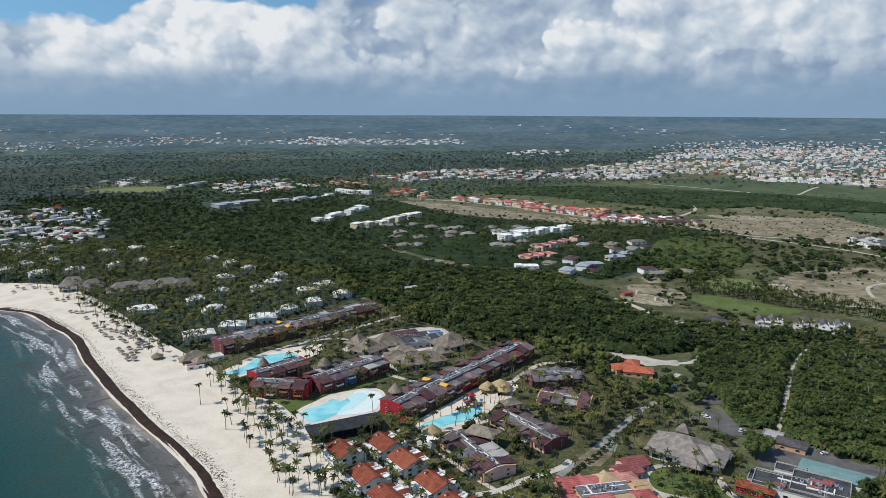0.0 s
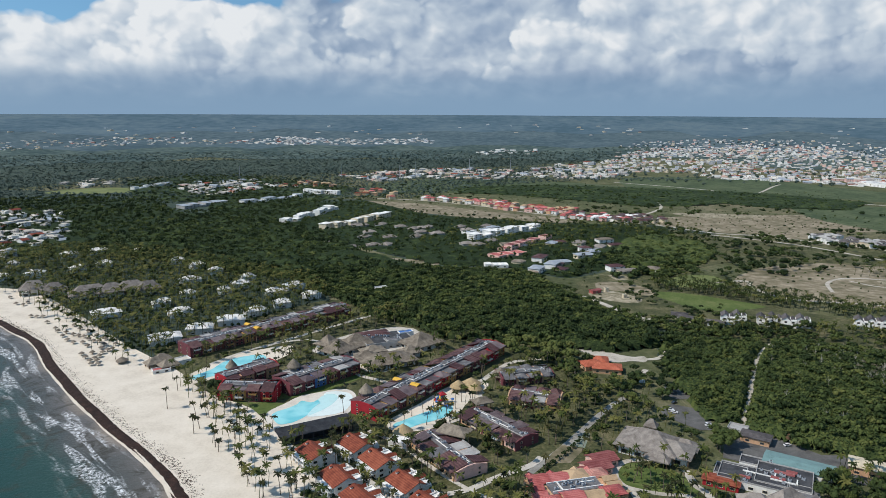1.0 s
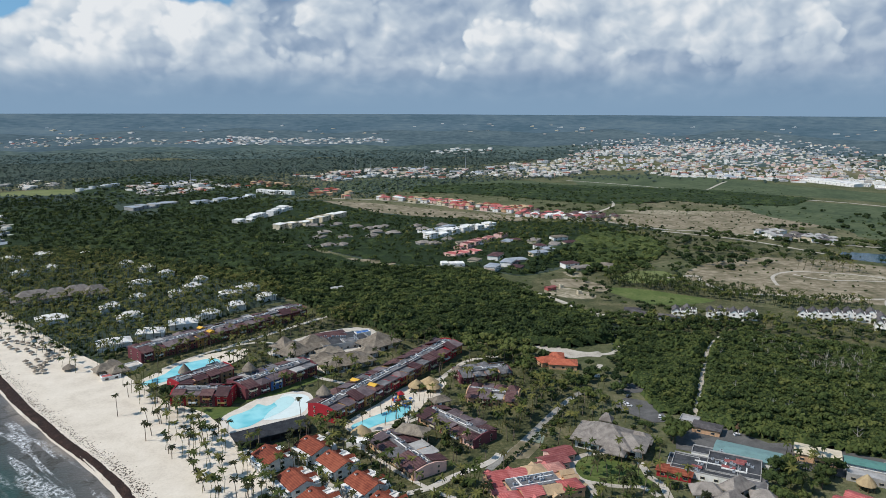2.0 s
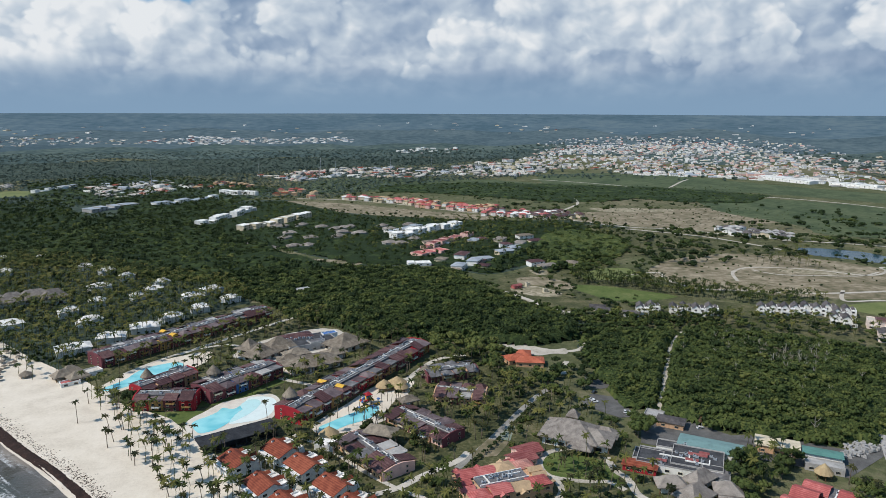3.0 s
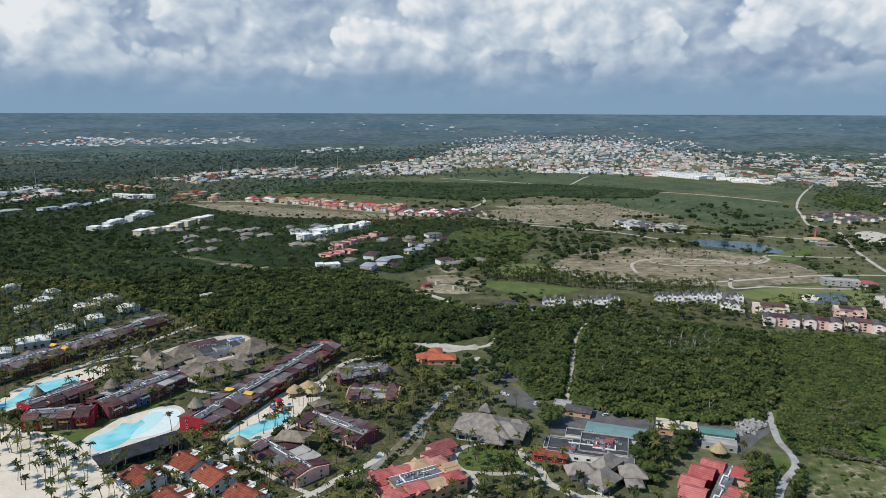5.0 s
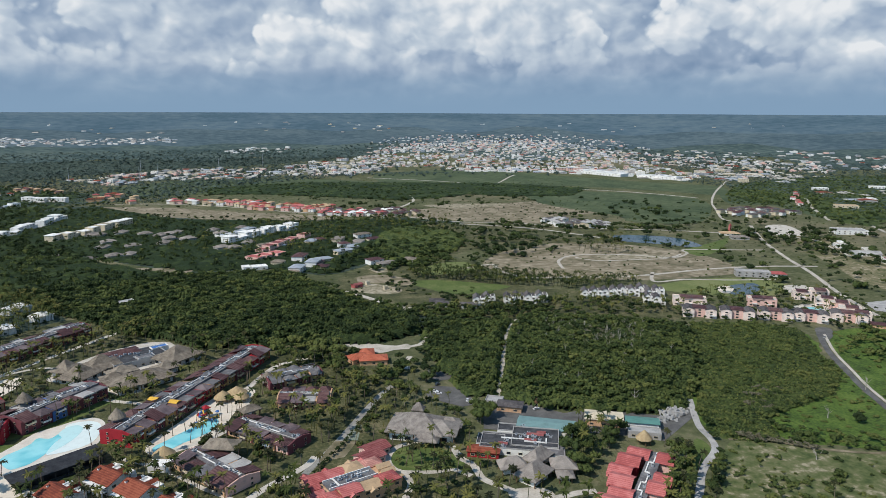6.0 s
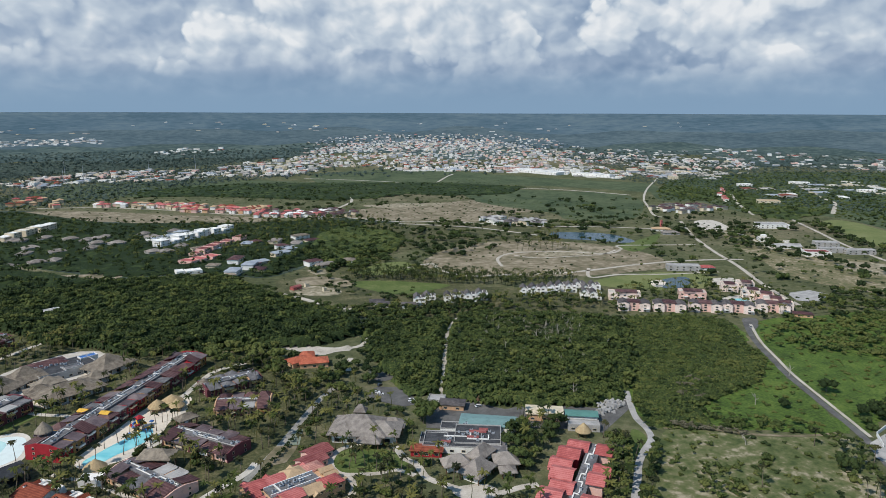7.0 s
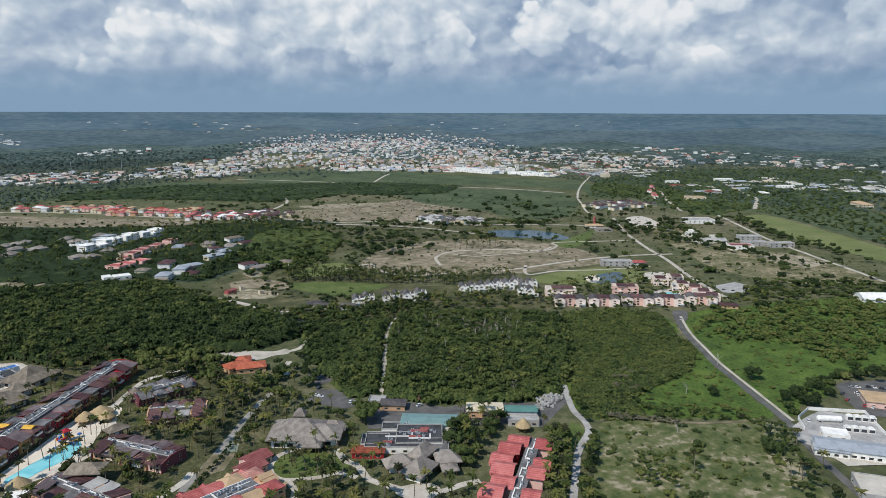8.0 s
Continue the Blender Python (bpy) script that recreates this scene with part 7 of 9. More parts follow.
town("town_upper", [(840.1, 3039.7), (1100.9, 3345.3), (1427.1, 3393.0), (1711.2, 3306.7), (1948.4, 3140.2), (2069.5, 2833.3), (2003.8, 2429.5), (1791.9, 2448.1), (1556.5, 2785.6), (1310.3, 2979.0), (945.6, 2873.8)], 15, 2, WALLS, "upper quarter of the far white town", (3.0, 8.5), 0.1, 0.66)
town("town_back", [(819.3, 2823.3), (1070.7, 3085.6), (1332.2, 3166.2), (1609.2, 3107.9), (1809.8, 2914.4), (1788.3, 2405.3), (1561.2, 2509.6), (1385.7, 2672.7), (1115.4, 2773.3)], 9.5, 19, WALLS, "crowded back quarter of the far town", (3.0, 8.0), 0.2, 0.64)
town("town_west", [(344.6, 2168.0), (464.3, 2421.1), (656.9, 2536.6), (750.0, 2279.5), (678.9, 2063.4), (512.6, 1918.2), (375.2, 1961.6)], 16, 3, WALLS, "white apartment houses beside the far town", (7, 14), 0.4, 0.42)
town("town_edge", [(-206.3, 2039.5), (-78.2, 2161.9), (84.7, 2300.6), (316.3, 2223.5), (378.3, 2066.8), (243.0, 1922.2), (72.0, 1947.5), (-67.9, 1877.1), (-144.0, 1873.8)], 17, 4, WALLS + ["pink"], "row of pale houses along the far road", (7, 13), 0.3, 0.35)
town("town_east", [(1455.2, 1679.1), (1609.5, 1743.2), (1722.7, 1622.5), (1796.9, 1476.5), (1728.4, 1377.5), (1462.6, 1333.9), (1415.8, 1438.6)], 21, 5, WALLS, "white blocks at the town's eastern edge", (10, 20), 0.35, 0.45)
town("village_north", [(-601.3, 1739.0), (-544.3, 1887.9), (-437.8, 1892.5), (-320.0, 1750.4), (-371.1, 1598.9), (-461.6, 1551.2)], 14, 6, WALLS, "white and grey houses at the forest edge", (7, 14), 0.3, 0.4)
town("village_west", [(-891.8, 1782.7), (-858.3, 1939.3), (-773.0, 1846.9), (-743.3, 1706.8), (-825.2, 1703.5)], 22, 7, ["white", "concrete", "cream"], "small cluster of pale houses in forest", (10, 18), 0.1, 0.4)
town("village_shore", [(-861.0, 1241.9), (-774.3, 1303.5), (-626.5, 1263.0), (-540.5, 1123.3), (-474.6, 932.5), (-522.0, 893.0), (-596.2, 849.1)], 11, 8, ["concrete", "steel", "white", "white"], "grey and white houses scattered among trees", (5, 10), 0.9, 0.36)
town("far_works", [(-853.2, 3368.7), (-655.0, 3625.9), (-417.0, 3582.8), (129.6, 3567.6), (95.7, 3375.6), (-332.0, 3304.9), (-694.7, 3258.1)], 14, 9, ["white", "white", "concrete"], "far white sheds on the plain", (5, 14), 0.1, 0.50)
town("far_suburb", [(-1959.4, 2810.7), (-1741.5, 3161.0), (-1350.0, 3465.3), (-902.4, 3455.0), (-805.9, 3284.5), (-1227.8, 3144.5), (-1544.5, 2880.8), (-1812.9, 2595.2)], 18, 10, ["white", "concrete", "cream"], "far scattered suburb on the plain", (4, 11), 0.1, 0.6)
town("far_cluster", [(256.8, 3023.4), (394.1, 3149.3), (562.8, 3098.6), (509.9, 2933.3), (316.5, 2896.3)], 20, 11, ["white", "white", "concrete"], "small far cluster of white sheds", (6, 13), 0.1, 0.45)
town("plain_houses", [(1393.6, 1141.7), (1779.2, 1221.3), (1883.2, 1081.7), (1905.6, 832.4), (1655.2, 720.0), (1647.1, 901.8), (1507.3, 986.5), (1253.3, 964.8)], 32, 12, WALLS, "scattered pale houses on the eastern plain", (10, 22), 0.2, 0.5)
town("plain_far", [(1729.8, 2355.0), (2144.0, 2326.6), (2450.6, 2082.5), (2618.4, 1558.6), (2561.7, 1126.7), (2204.9, 966.7), (2196.4, 1342.6), (1975.0, 1833.7)], 26, 13, WALLS, "far houses dotted over the plain", (5, 14), 0.2, 0.58)
town("town_skirt", [(1693.3, 2724.5), (1815.9, 2481.2), (1964.8, 2185.4), (2058.2, 1875.6), (2108.5, 1661.5), (1886.8, 1484.1), (1775.7, 1635.7), (1666.8, 1799.3), (1577.8, 2023.9), (1616.4, 2350.6)], 20, 15, WALLS, "loose white houses east of the far town", (5, 13), 0.2, 0.3)
town("avenue_houses", [(940.9, 777.7), (948.3, 731.7), (920.9, 660.8), (882.6, 596.8), (872.7, 563.4), (817.8, 551.7), (819.1, 596.8), (827.9, 651.6)], 17, 16, ["white", "white", "concrete", "cream"], "white houses and pale yards near the avenue", (5, 12), 0.1, 0.62)
town("plain_east", [(1676.0, 1099.1), (1792.9, 1028.8), (1782.8, 906.6), (1785.4, 818.1), (1767.7, 723.5), (1675.8, 684.7), (1612.4, 817.9), (1544.2, 910.3)], 22, 17, WALLS, "white houses along the far eastern road", (7, 18), 0.2, 0.5)
town("horizon_houses", [(-2600, 3400), (-900, 4100), (600, 4300), (2200, 3700), (3300, 2900), (3000, 2700), (1900, 3300), (500, 3800), (-900, 3650), (-2300, 3200)], 62, 14, ["white", "concrete", "cream"], "pale specks of houses near the horizon", (6, 16), 0.1, 0.74)
# masts over the town
for i, (x, y, h) in enumerate(((9.1, 2049.6, 26), (172.5, 2094.8, 30), (-199.2, 1969.1, 24), (-440.6, 1801.5, 30), (-36.2, 1976.4, 22), (302.9, 2140.1, 34), (-33.4, 2090.7, 30))):
    root = thing("radio_mast", x, y, 0, "slim grey radio mast over the houses", "mast", "radio masts", 0.0, 1.0, 1.6)
    g = Geo()
    g.tube([(0, 0, 0), (0, 0, h)], [0.8, 0.35], 5)
    part("pole", g, ["steel"], root)

# ---------------------------------------------------------------- cars


def car_meshes():
    body = Geo()
    side = [(-2.15, 0.35), (-2.2, 0.75), (-2.1, 0.95), (-1.0, 1.0), (0.9, 0.98), (2.0, 0.85), (2.2, 0.65), (2.15, 0.35)]
    body.loft([[(x, y, z) for x, z in side] for y in (-0.88, 0.88)])
    cabin = Geo()
    top = [(-1.75, 0.97), (-1.35, 1.45), (0.15, 1.48), (0.95, 0.97)]
    cabin.loft([[(x, y * (0.8 if z > 1.2 else 0.86), z) for x, z in top] for y in (-1, 1)])
    roof = Geo()
    roof.box(-0.6, 0, 1.46, 1.5, 1.45, 0.06)
    wheel = Geo()
    wheel.tube([(0, -0.1, 0), (0, 0.1, 0)], [0.33, 0.33], 10)
    return body, cabin, roof, wheel


def car_kind(mat, label):
    b, c, r, w = car_meshes()
    root = thing("car", 0, -400, 0, label, "car", "parked cars")
    part("body", b, [mat], root)
    part("cabin_glass", c, ["glass"], root)
    part("roof_panel", r, [mat], root)
    for x, y in ((-1.35, -0.85), (1.35, -0.85), (-1.35, 0.85), (1.35, 0.85)):
        part("wheel", w, ["tyre"], root, at=pose(x, y, 0.33))
    return root


CARS = [car_kind("car_white", "parked white saloon car on asphalt"), car_kind("car_dark", "parked dark saloon car on asphalt"), car_kind("car_red", "parked red saloon car on asphalt"), car_kind("car_grey", "parked silver saloon car on asphalt")]
used = set()
def park(kind, x, y, heading):
    m = pose(x, y, 0.2, 0, 0, heading)
    if kind in used:
        copy_thing(CARS[kind], m)
    else:
        CARS[kind].matrix_world = m
        used.add(kind)


for kind, (x, y), a in ((0, (162.6, 405.2), -30), (0, (163.8, 401.3), -30), (0, (176.8, 383.5), 60), (0, (179.3, 381.9), 60), (3, (176.9, 380.3), 60), (0, (196.9, 441.1), -20), (3, (193.4, 439.4), -20), (1, (181.0, 442.0), 0), (1, (169.0, 415.6), 30), (1, (458.9, 220.8), 10), (2, (451.4, 213.6), 10), (0, (467.5, 215.3), -60), (0, (464.6, 211.7), -60), (0, (478.1, 221.1), -60)):
    park(kind, x, y, a)
for kind, (x, y), a in ((3, (475.1, 222.9), -60), (0, (486.5, 214.6), -60), (1, (484.9, 216.7), -60), (1, (489.6, 210.3), -60), (3, (474.4, 208.7), -60), (0, (469.0, 208.9), -60), (1, (475.3, 206.0), -60), (2, (450.7, 202.6), 20), (0, (452.6, 198.4), 20), (0, (399.4, 210.0), 40), (0, (182.3, 340.5), 30), (0, (211.5, 355.3), 10), (3, (505.7, 388.8), 30)):
    park(kind, x, y, a)

# ---------------------------------------------------------------- palms


def frond(rnd, length, droop, leaflets=6):
    """Two ragged half-blades along an arching rib, as points and quads; it grows along +x."""
    v, f = [], []
    k = 0
    rib, wide = [], []
    for i in range(leaflets + 1):
        t = i / leaflets
        rib.append(Vector((length * (t - 0.18 * droop * t * t), 0, length * (0.42 * t - droop * t * t))))
        wide.append(length * 0.17 * math.sin(math.pi * (0.10 + 0.86 * t)))
    for s in (-1, 1):
        for i in range(leaflets):
            a, b = rib[i], rib[i + 1]
            w0, w1 = wide[i] * rnd.uniform(0.65, 0.9), wide[i + 1] * rnd.uniform(1.0, 1.35)
            hang = rnd.uniform(0.45, 0.85)
            v += [a[:], b[:], (b + Vector((w1 * 0.5, s * w1, -w1 * hang)))[:], (a + Vector((w0 * 0.5, s * w0, -w0 * hang)))[:]]
            f.append((k, k + 1, k + 2, k + 3) if s > 0 else (k + 3, k + 2, k + 1, k))
            k += 4
    return np.array(v), np.array(f)


def palm_crown(rnd, fronds=19, leaflets=6, size=2.1):
    vs, fs, n = [], [], 0
    for i in range(fronds):
        v, f = frond(rnd, size * rnd.uniform(0.85, 1.15), rnd.choice((0.3, 0.55, 0.85, 1.15)) * rnd.uniform(0.9, 1.1), leaflets)
        a, e = i * 2.4 + rnd.uniform(-0.2, 0.2), rnd.uniform(-0.25, 0.5)
        r = Matrix.Rotation(a, 3, "Z") @ Matrix.Rotation(-e, 3, "Y")
        vs.append(v @ np.array(r).T)
        fs.append(f + n)
        n += len(v)
    return np.concatenate(vs), np.concatenate(fs)


def palm_kind(i):
    """A coconut palm: leaning trunk and a crown of arching fronds; height 9 m at scale one."""
    rnd = random.Random(100 + i)
    g = Geo()
    lean, turn = rnd.uniform(0.2, 1.6), rnd.uniform(0, math.tau)
    pts = [(lean * (t / 6) ** 1.6 * math.cos(turn), lean * (t / 6) ** 1.6 * math.sin(turn), 9.0 * t / 6) for t in range(7)]
    g.tube(pts, [0.24, 0.18, 0.16, 0.15, 0.14, 0.13, 0.11], 6)
    v, f = palm_crown(rnd)
    v = v + np.array(pts[-1]) + np.array((0, 0, -0.15))
    return g.mesh("trunk", ["palm_trunk"], True), big_mesh("crown", v, [f], "palm_leaf")


PALMS = [palm_kind(i) for i in range(6)]


def palm(x, y, kind, size, turn):
    root = thing("palm_tree", x, y, turn, "tall coconut palm with wind-swept green fronds", "palm", "resort palms")
    trunk, crown = PALMS[kind]
    s = Matrix.Diagonal((1.2, 1.2, size * K, 1))
    c = Matrix.Diagonal((1.3, 1.3, size * K, 1))
    part("trunk", trunk, (), root, at=s)
    part("crown", crown, (), root, at=c)


q = np.random.RandomState(21)
ZONES = []
ZONES.append(([(-169.2, 479.5), (-152.0, 474.1), (-124.9, 433.7), (-101.7, 414.1), (-83.6, 395.3), (-72.1, 369.5), (-54.4, 337.5), (-53.0, 309.0), (-76.3, 308.8), (-97.8, 346.2), (-122.6, 376.1), (-145.1, 428.8), (-174.4, 468.4)], 3.7, 0.5, False))
ZONES.append(([(-61.3, 384.0), (-28.5, 395.9), (-7.5, 380.8), (24.3, 356.8), (60.2, 309.9), (55.5, 282.8), (-41.1, 282.1), (-61.2, 308.9), (-67.7, 362.6)], 3.4, 0.75, True))
ZONES.append(([(-32.0, 395.8), (-8.6, 434.9), (29.6, 444.9), (61.4, 487.9), (101.4, 500.3), (118.1, 445.9), (129.6, 418.2), (90.2, 370.9), (57.3, 326.9), (35.2, 338.2), (5.8, 384.7)], 3.4, 0.55, True))
ZONES.append(([(-150.4, 497.3), (-104.7, 551.1), (-57.9, 551.7), (-26.4, 486.9), (-8.6, 434.9), (-31.8, 444.2), (-70.1, 443.8), (-123.5, 474.4)], 3.4, 0.4, True))
ZONES.append(([(-38.0, 475.4), (-18.0, 487.0), (21.9, 552.7), (56.3, 568.3), (78.4, 553.5), (32.1, 487.6), (2.7, 444.6), (-16.5, 444.4)], 3.5, 0.36, True))
ZONES.append(([(-88.4, 537.0), (-62.6, 599.1), (-12.4, 626.6), (37.9, 583.9), (26.6, 552.8), (-9.9, 499.0), (-37.6, 469.9), (-68.8, 492.3)], 3.8, 0.22, True))
ZONES.append(([(-179.7, 522.2), (-123.4, 550.8), (-64.4, 616.7), (-11.9, 599.9), (-67.2, 551.6), (-124.9, 516.4), (-154.6, 497.2)], 3.4, 0.5, True))
ZONES.append(([(87.6, 395.3), (125.4, 429.9), (157.4, 432.3), (163.0, 406.1), (157.7, 350.8), (153.9, 320.6), (166.9, 270.7), (194.0, 241.2), (256.2, 288.3), (272.6, 286.8), (245.9, 240.4), (230.4, 216.8), (200.8, 194.2), (109.4, 252.4), (59.7, 304.3), (65.7, 341.5)], 3.5, 0.40, True))
ZONES.append(([(365.2, 210.5), (365.7, 193.8), (354.0, 171.6), (337.3, 148.8), (313.8, 132.0), (305.5, 158.6), (328.8, 187.6)], 7.5, 0.45, False))
spots = []
for k, (zone, gap, share, lawn) in enumerate(ZONES):
    x, y = scatter(zone, gap, 30 + k)
    sel = q.rand(len(x)) < share
    x, y = x[sel], y[sel]
    ok = clear(x, y, -0.6, lawn)
    spots += list(zip(x[ok], y[ok]))
spots = [s for s in spots if math.hypot(*s) < 640]
q.shuffle(spots)
for x, y in spots[:330]:
    palm(x, y, q.randint(6), q.uniform(0.50, 0.86), q.uniform(0, 360))
PALM_REST = spots[330:]
# a few that stand clear
for x, y, s in ((289.2, 207.3, 0.85), (-154.8, 417.1, 1.05), (-97.8, 355.7, 1.1), (-127.7, 381.9, 0.9), (-43.5, 407.9, 0.8), (352.9, 223.4, 0.8), (325.5, 176.3, 0.75), (330.3, 173.2, 0.75), (7.9, 389.2, 0.8), (15.0, 397.1, 0.75), (20.8, 403.6, 0.85), (26.9, 412.0, 0.8), (6.1, 405.1, 0.8), (12.6, 413.6, 0.75), (31.2, 422.5, 0.8), (23.3, 397.2, 0.7), (-1.0, 401.8, 0.8), (-5.9, 381.6, 0.85)):
    palm(x, y, q.randint(6), s, q.uniform(0, 360))


def grove(name, x, y, seed, label, height=(7, 12), fronds=10, leaflets=3, tone=0.58):
    """Many palms in one mesh, trunks and crowns together."""
    r = np.random.RandomState(seed)
    kinds = []
    for i in range(5):
        v, f = palm_crown(random.Random(i + seed), fronds, leaflets, 2.15)
        g = Geo()
        g.tube([(0, 0, -1), (0.1, 0, -0.4), (0, 0, 0)], [0.02, 0.016, 0.012], 4)
        kinds.append((v, f, np.array(g.v), np.array(g.f[:8])))
    vs, fs, ts, n = [], [], [], 0
    for px, py in zip(x, y):
        v, f, tv, tf = kinds[r.randint(5)]
        h, a, s = r.uniform(*height) * K, r.uniform(0, math.tau), r.uniform(0.8, 1.2) * K
        c, d = math.cos(a), math.sin(a)
        w = np.stack([v[:, 0] * c - v[:, 1] * d, v[:, 0] * d + v[:, 1] * c, v[:, 2]], 1) * s + (px, py, h)
        u = tv * (9, 9, h) + (px, py, h)
        vs += [w, u]
        fs += [f + n, tf + n + len(w)]
        ts.append(np.full(len(w) + len(u), tone + 0.15 * r.normal()))
        n += len(w) + len(u)
    if vs:
        me = big_mesh(name, np.concatenate(vs), [np.concatenate(fs)], "palm_grove", np.concatenate(ts))
        tagged(new(name, me), label, "palms", kind="stuff")


if PALM_REST:
    rest = np.array(PALM_REST)
    grove("more_resort_palms", rest[:, 0], rest[:, 1], 39, "more coconut palms over the resort gardens", (6, 10), 12, 5)
x, y = scatter([(-513.4, 726.2), (-619.5, 883.6), (-554.1, 922.8), (-455.4, 941.0), (-328.4, 912.1), (-217.1, 830.4), (-117.8, 767.2), (-82.8, 686.5), (-117.6, 623.2), (-180.3, 553.0), (-196.3, 506.6), (-249.2, 549.2), (-316.2, 620.3), (-380.3, 692.8), (-448.3, 740.0)], 3.8, 40)
ok = (q.rand(len(x)) < 0.9) & clear(x, y, -5.5, False)
grove("palm_grove", x[ok], y[ok], 41, "dense grove of coconut palms behind the beach", (5.5, 9.5), 8, 3)
UNDER = (x, y)
x, y = scatter([(263.7, 746.0), (305.2, 746.9), (375.4, 682.7), (427.4, 643.6), (485.7, 613.8), (476.2, 581.5), (398.8, 600.4), (350.0, 636.7), (302.8, 678.1), (261.2, 704.1)], 3.8, 42)
ok = (q.rand(len(x)) < 0.8) & clear(x, y, 0.5)
grove("palm_belt", x[ok], y[ok], 43, "belt of palms before the golf course", (3.5, 6.5), 12, 3, 0.42)
x, y = scatter([(241.2, 593.4), (284.0, 584.7), (361.7, 564.8), (454.4, 527.1), (431.6, 491.9), (367.2, 514.1), (300.5, 547.3), (245.7, 552.5)], 5.5, 44)
ok = (q.rand(len(x)) < 0.55) & clear(x, y, 0.3)
grove("garden_palms", x[ok], y[ok], 45, "garden palms round the white town houses", (5, 9))
x, y = scatter([(425.2, 484.4), (503.1, 537.9), (594.3, 542.5), (638.3, 498.8), (627.0, 418.8), (576.2, 389.5), (484.8, 440.2)], 6.5, 46)
ok = (q.rand(len(x)) < 0.4) & clear(x, y, 0.2)
grove("apartment_palms", x[ok], y[ok], 47, "low palms between the pink apartments", (4, 8))
x, y = scatter([(13.0, 985.6), (108.7, 1140.4), (245.8, 1167.9), (465.1, 1093.6), (406.8, 951.8), (300.3, 992.1), (192.7, 838.4), (83.9, 869.7), (12.3, 923.3)], 8.5, 48)
ok = (q.rand(len(x)) < 0.55) & clear(x, y, 0.5)
grove("village_palms", x[ok], y[ok], 49, "palms between far bungalows and hotels", (6, 10))
x, y = scatter([(546.9, 795.2), (621.6, 857.9), (626.0, 820.4), (575.8, 767.3), (576.1, 729.2), (506.6, 763.3)], 6.0, 50)
ok = q.rand(len(x)) < 0.6
grove("island_palms", x[ok], y[ok], 51, "clump of palms by the golf lake", (5, 9))

x, y = scatter([(-190.0, 498.0), (-249.2, 549.2), (-316.2, 620.3), (-380.3, 692.8), (-448.3, 740.0), (-513.4, 726.2), (-526.4, 717.2), (-461.3, 731.0), (-393.3, 683.8), (-329.2, 611.3), (-262.2, 540.2), (-203.0, 489.0)], 4.2, 52)
ok = q.rand(len(x)) < 0.34
grove("beach_edge_palms", x[ok], y[ok], 53, "palms straggling from the grove on to the sand", (4.5, 8.0), 10, 4, 0.45)

x, y = scatter([(219.5, 333.2), (229.7, 334.5), (250.0, 322.7), (234.8, 299.0), (216.8, 289.1), (200.1, 289.2), (204.2, 305.4)], 3.0, 54)
ok = clear(x, y, -3.0, False) & (q.rand(len(x)) < 0.5)
grove("screen_palms", x[ok], y[ok], 55, "slender palms screening the shops from the coral row", (4.5, 7.5), 12, 5, 0.42)

# ---------------------------------------------------------------- broadleaf trees and woods


def ball(n_lat=2, n_lon=6):
    """A coarse ball of quads for the shaded inside of a crown."""
    v, f = [], []
    for i in range(n_lat + 1):
        t = math.pi * (0.12 + 0.80 * i / n_lat)
        v += [(math.sin(t) * math.cos(j * math.tau / n_lon), math.sin(t) * math.sin(j * math.tau / n_lon), math.cos(t)) for j in range(n_lon)]
    for i in range(n_lat):
        for j in range(n_lon):
            k = (j + 1) % n_lon
            f.append((i * n_lon + j, (i + 1) * n_lon + j, (i + 1) * n_lon + k, i * n_lon + k))
    f.append((0, 1, 2, 3))
    f.append((0, 3, n_lon - 2, n_lon - 1))
    return np.array(v), np.array(f)


def crown(seed, lobes, leaves, leaf, spread=1.0, core=(2, 6)):
    """A crown about 2 wide, resting on z = 0: lumps, each with a dark core and leaf sprays round it. Points and quads."""
    r = np.random.RandomState(seed)
    bv, bf = ball(*core)
    vs, fs, n = [], [], 0
    for i in range(lobes):
        a = i * 2.4 + r.uniform(-0.4, 0.4)
        d = 0.0 if i == 0 else r.uniform(0.40, 0.72) * spread
        rad = r.uniform(0.34, 0.50) * (1.15 if i == 0 else 1.0)
        c = np.array((d * math.cos(a), d * math.sin(a), (0.56 if i == 0 else r.uniform(0.34, 0.60))))
        vs.append(bv * rad * (0.86, 0.86, 0.74) + c)
        fs.append(bf + n)
        n += len(bv)
        m = max(4, int(leaves * rad / 0.45))
        u = r.normal(size=(m, 3))
        u[:, 2] = np.abs(u[:, 2]) * 1.2 - 0.25
        u /= np.linalg.norm(u, axis=1)[:, None]
        p = c + u * rad * (1.0, 1.0, 0.85) * r.uniform(0.84, 1.14, (m, 1))
        nrm = u + r.normal(size=(m, 3)) * 0.38
        nrm /= np.linalg.norm(nrm, axis=1)[:, None]
        t = np.cross(nrm, r.normal(size=(m, 3)))
        t /= np.linalg.norm(t, axis=1)[:, None]
        b = np.cross(nrm, t)
        s = leaf * r.uniform(0.6, 1.35, (m, 1))
        droop = nrm * s * -0.35
        quad = np.stack([p - t * s, p - b * s * 0.62 + droop, p + t * s + droop * 0.4, p + b * s * 0.66], 1)
        vs.append(quad.reshape(-1, 3))
        fs.append(np.arange(m * 4).reshape(m, 4) + n)
        n += m * 4
    return np.concatenate(vs), np.concatenate(fs)


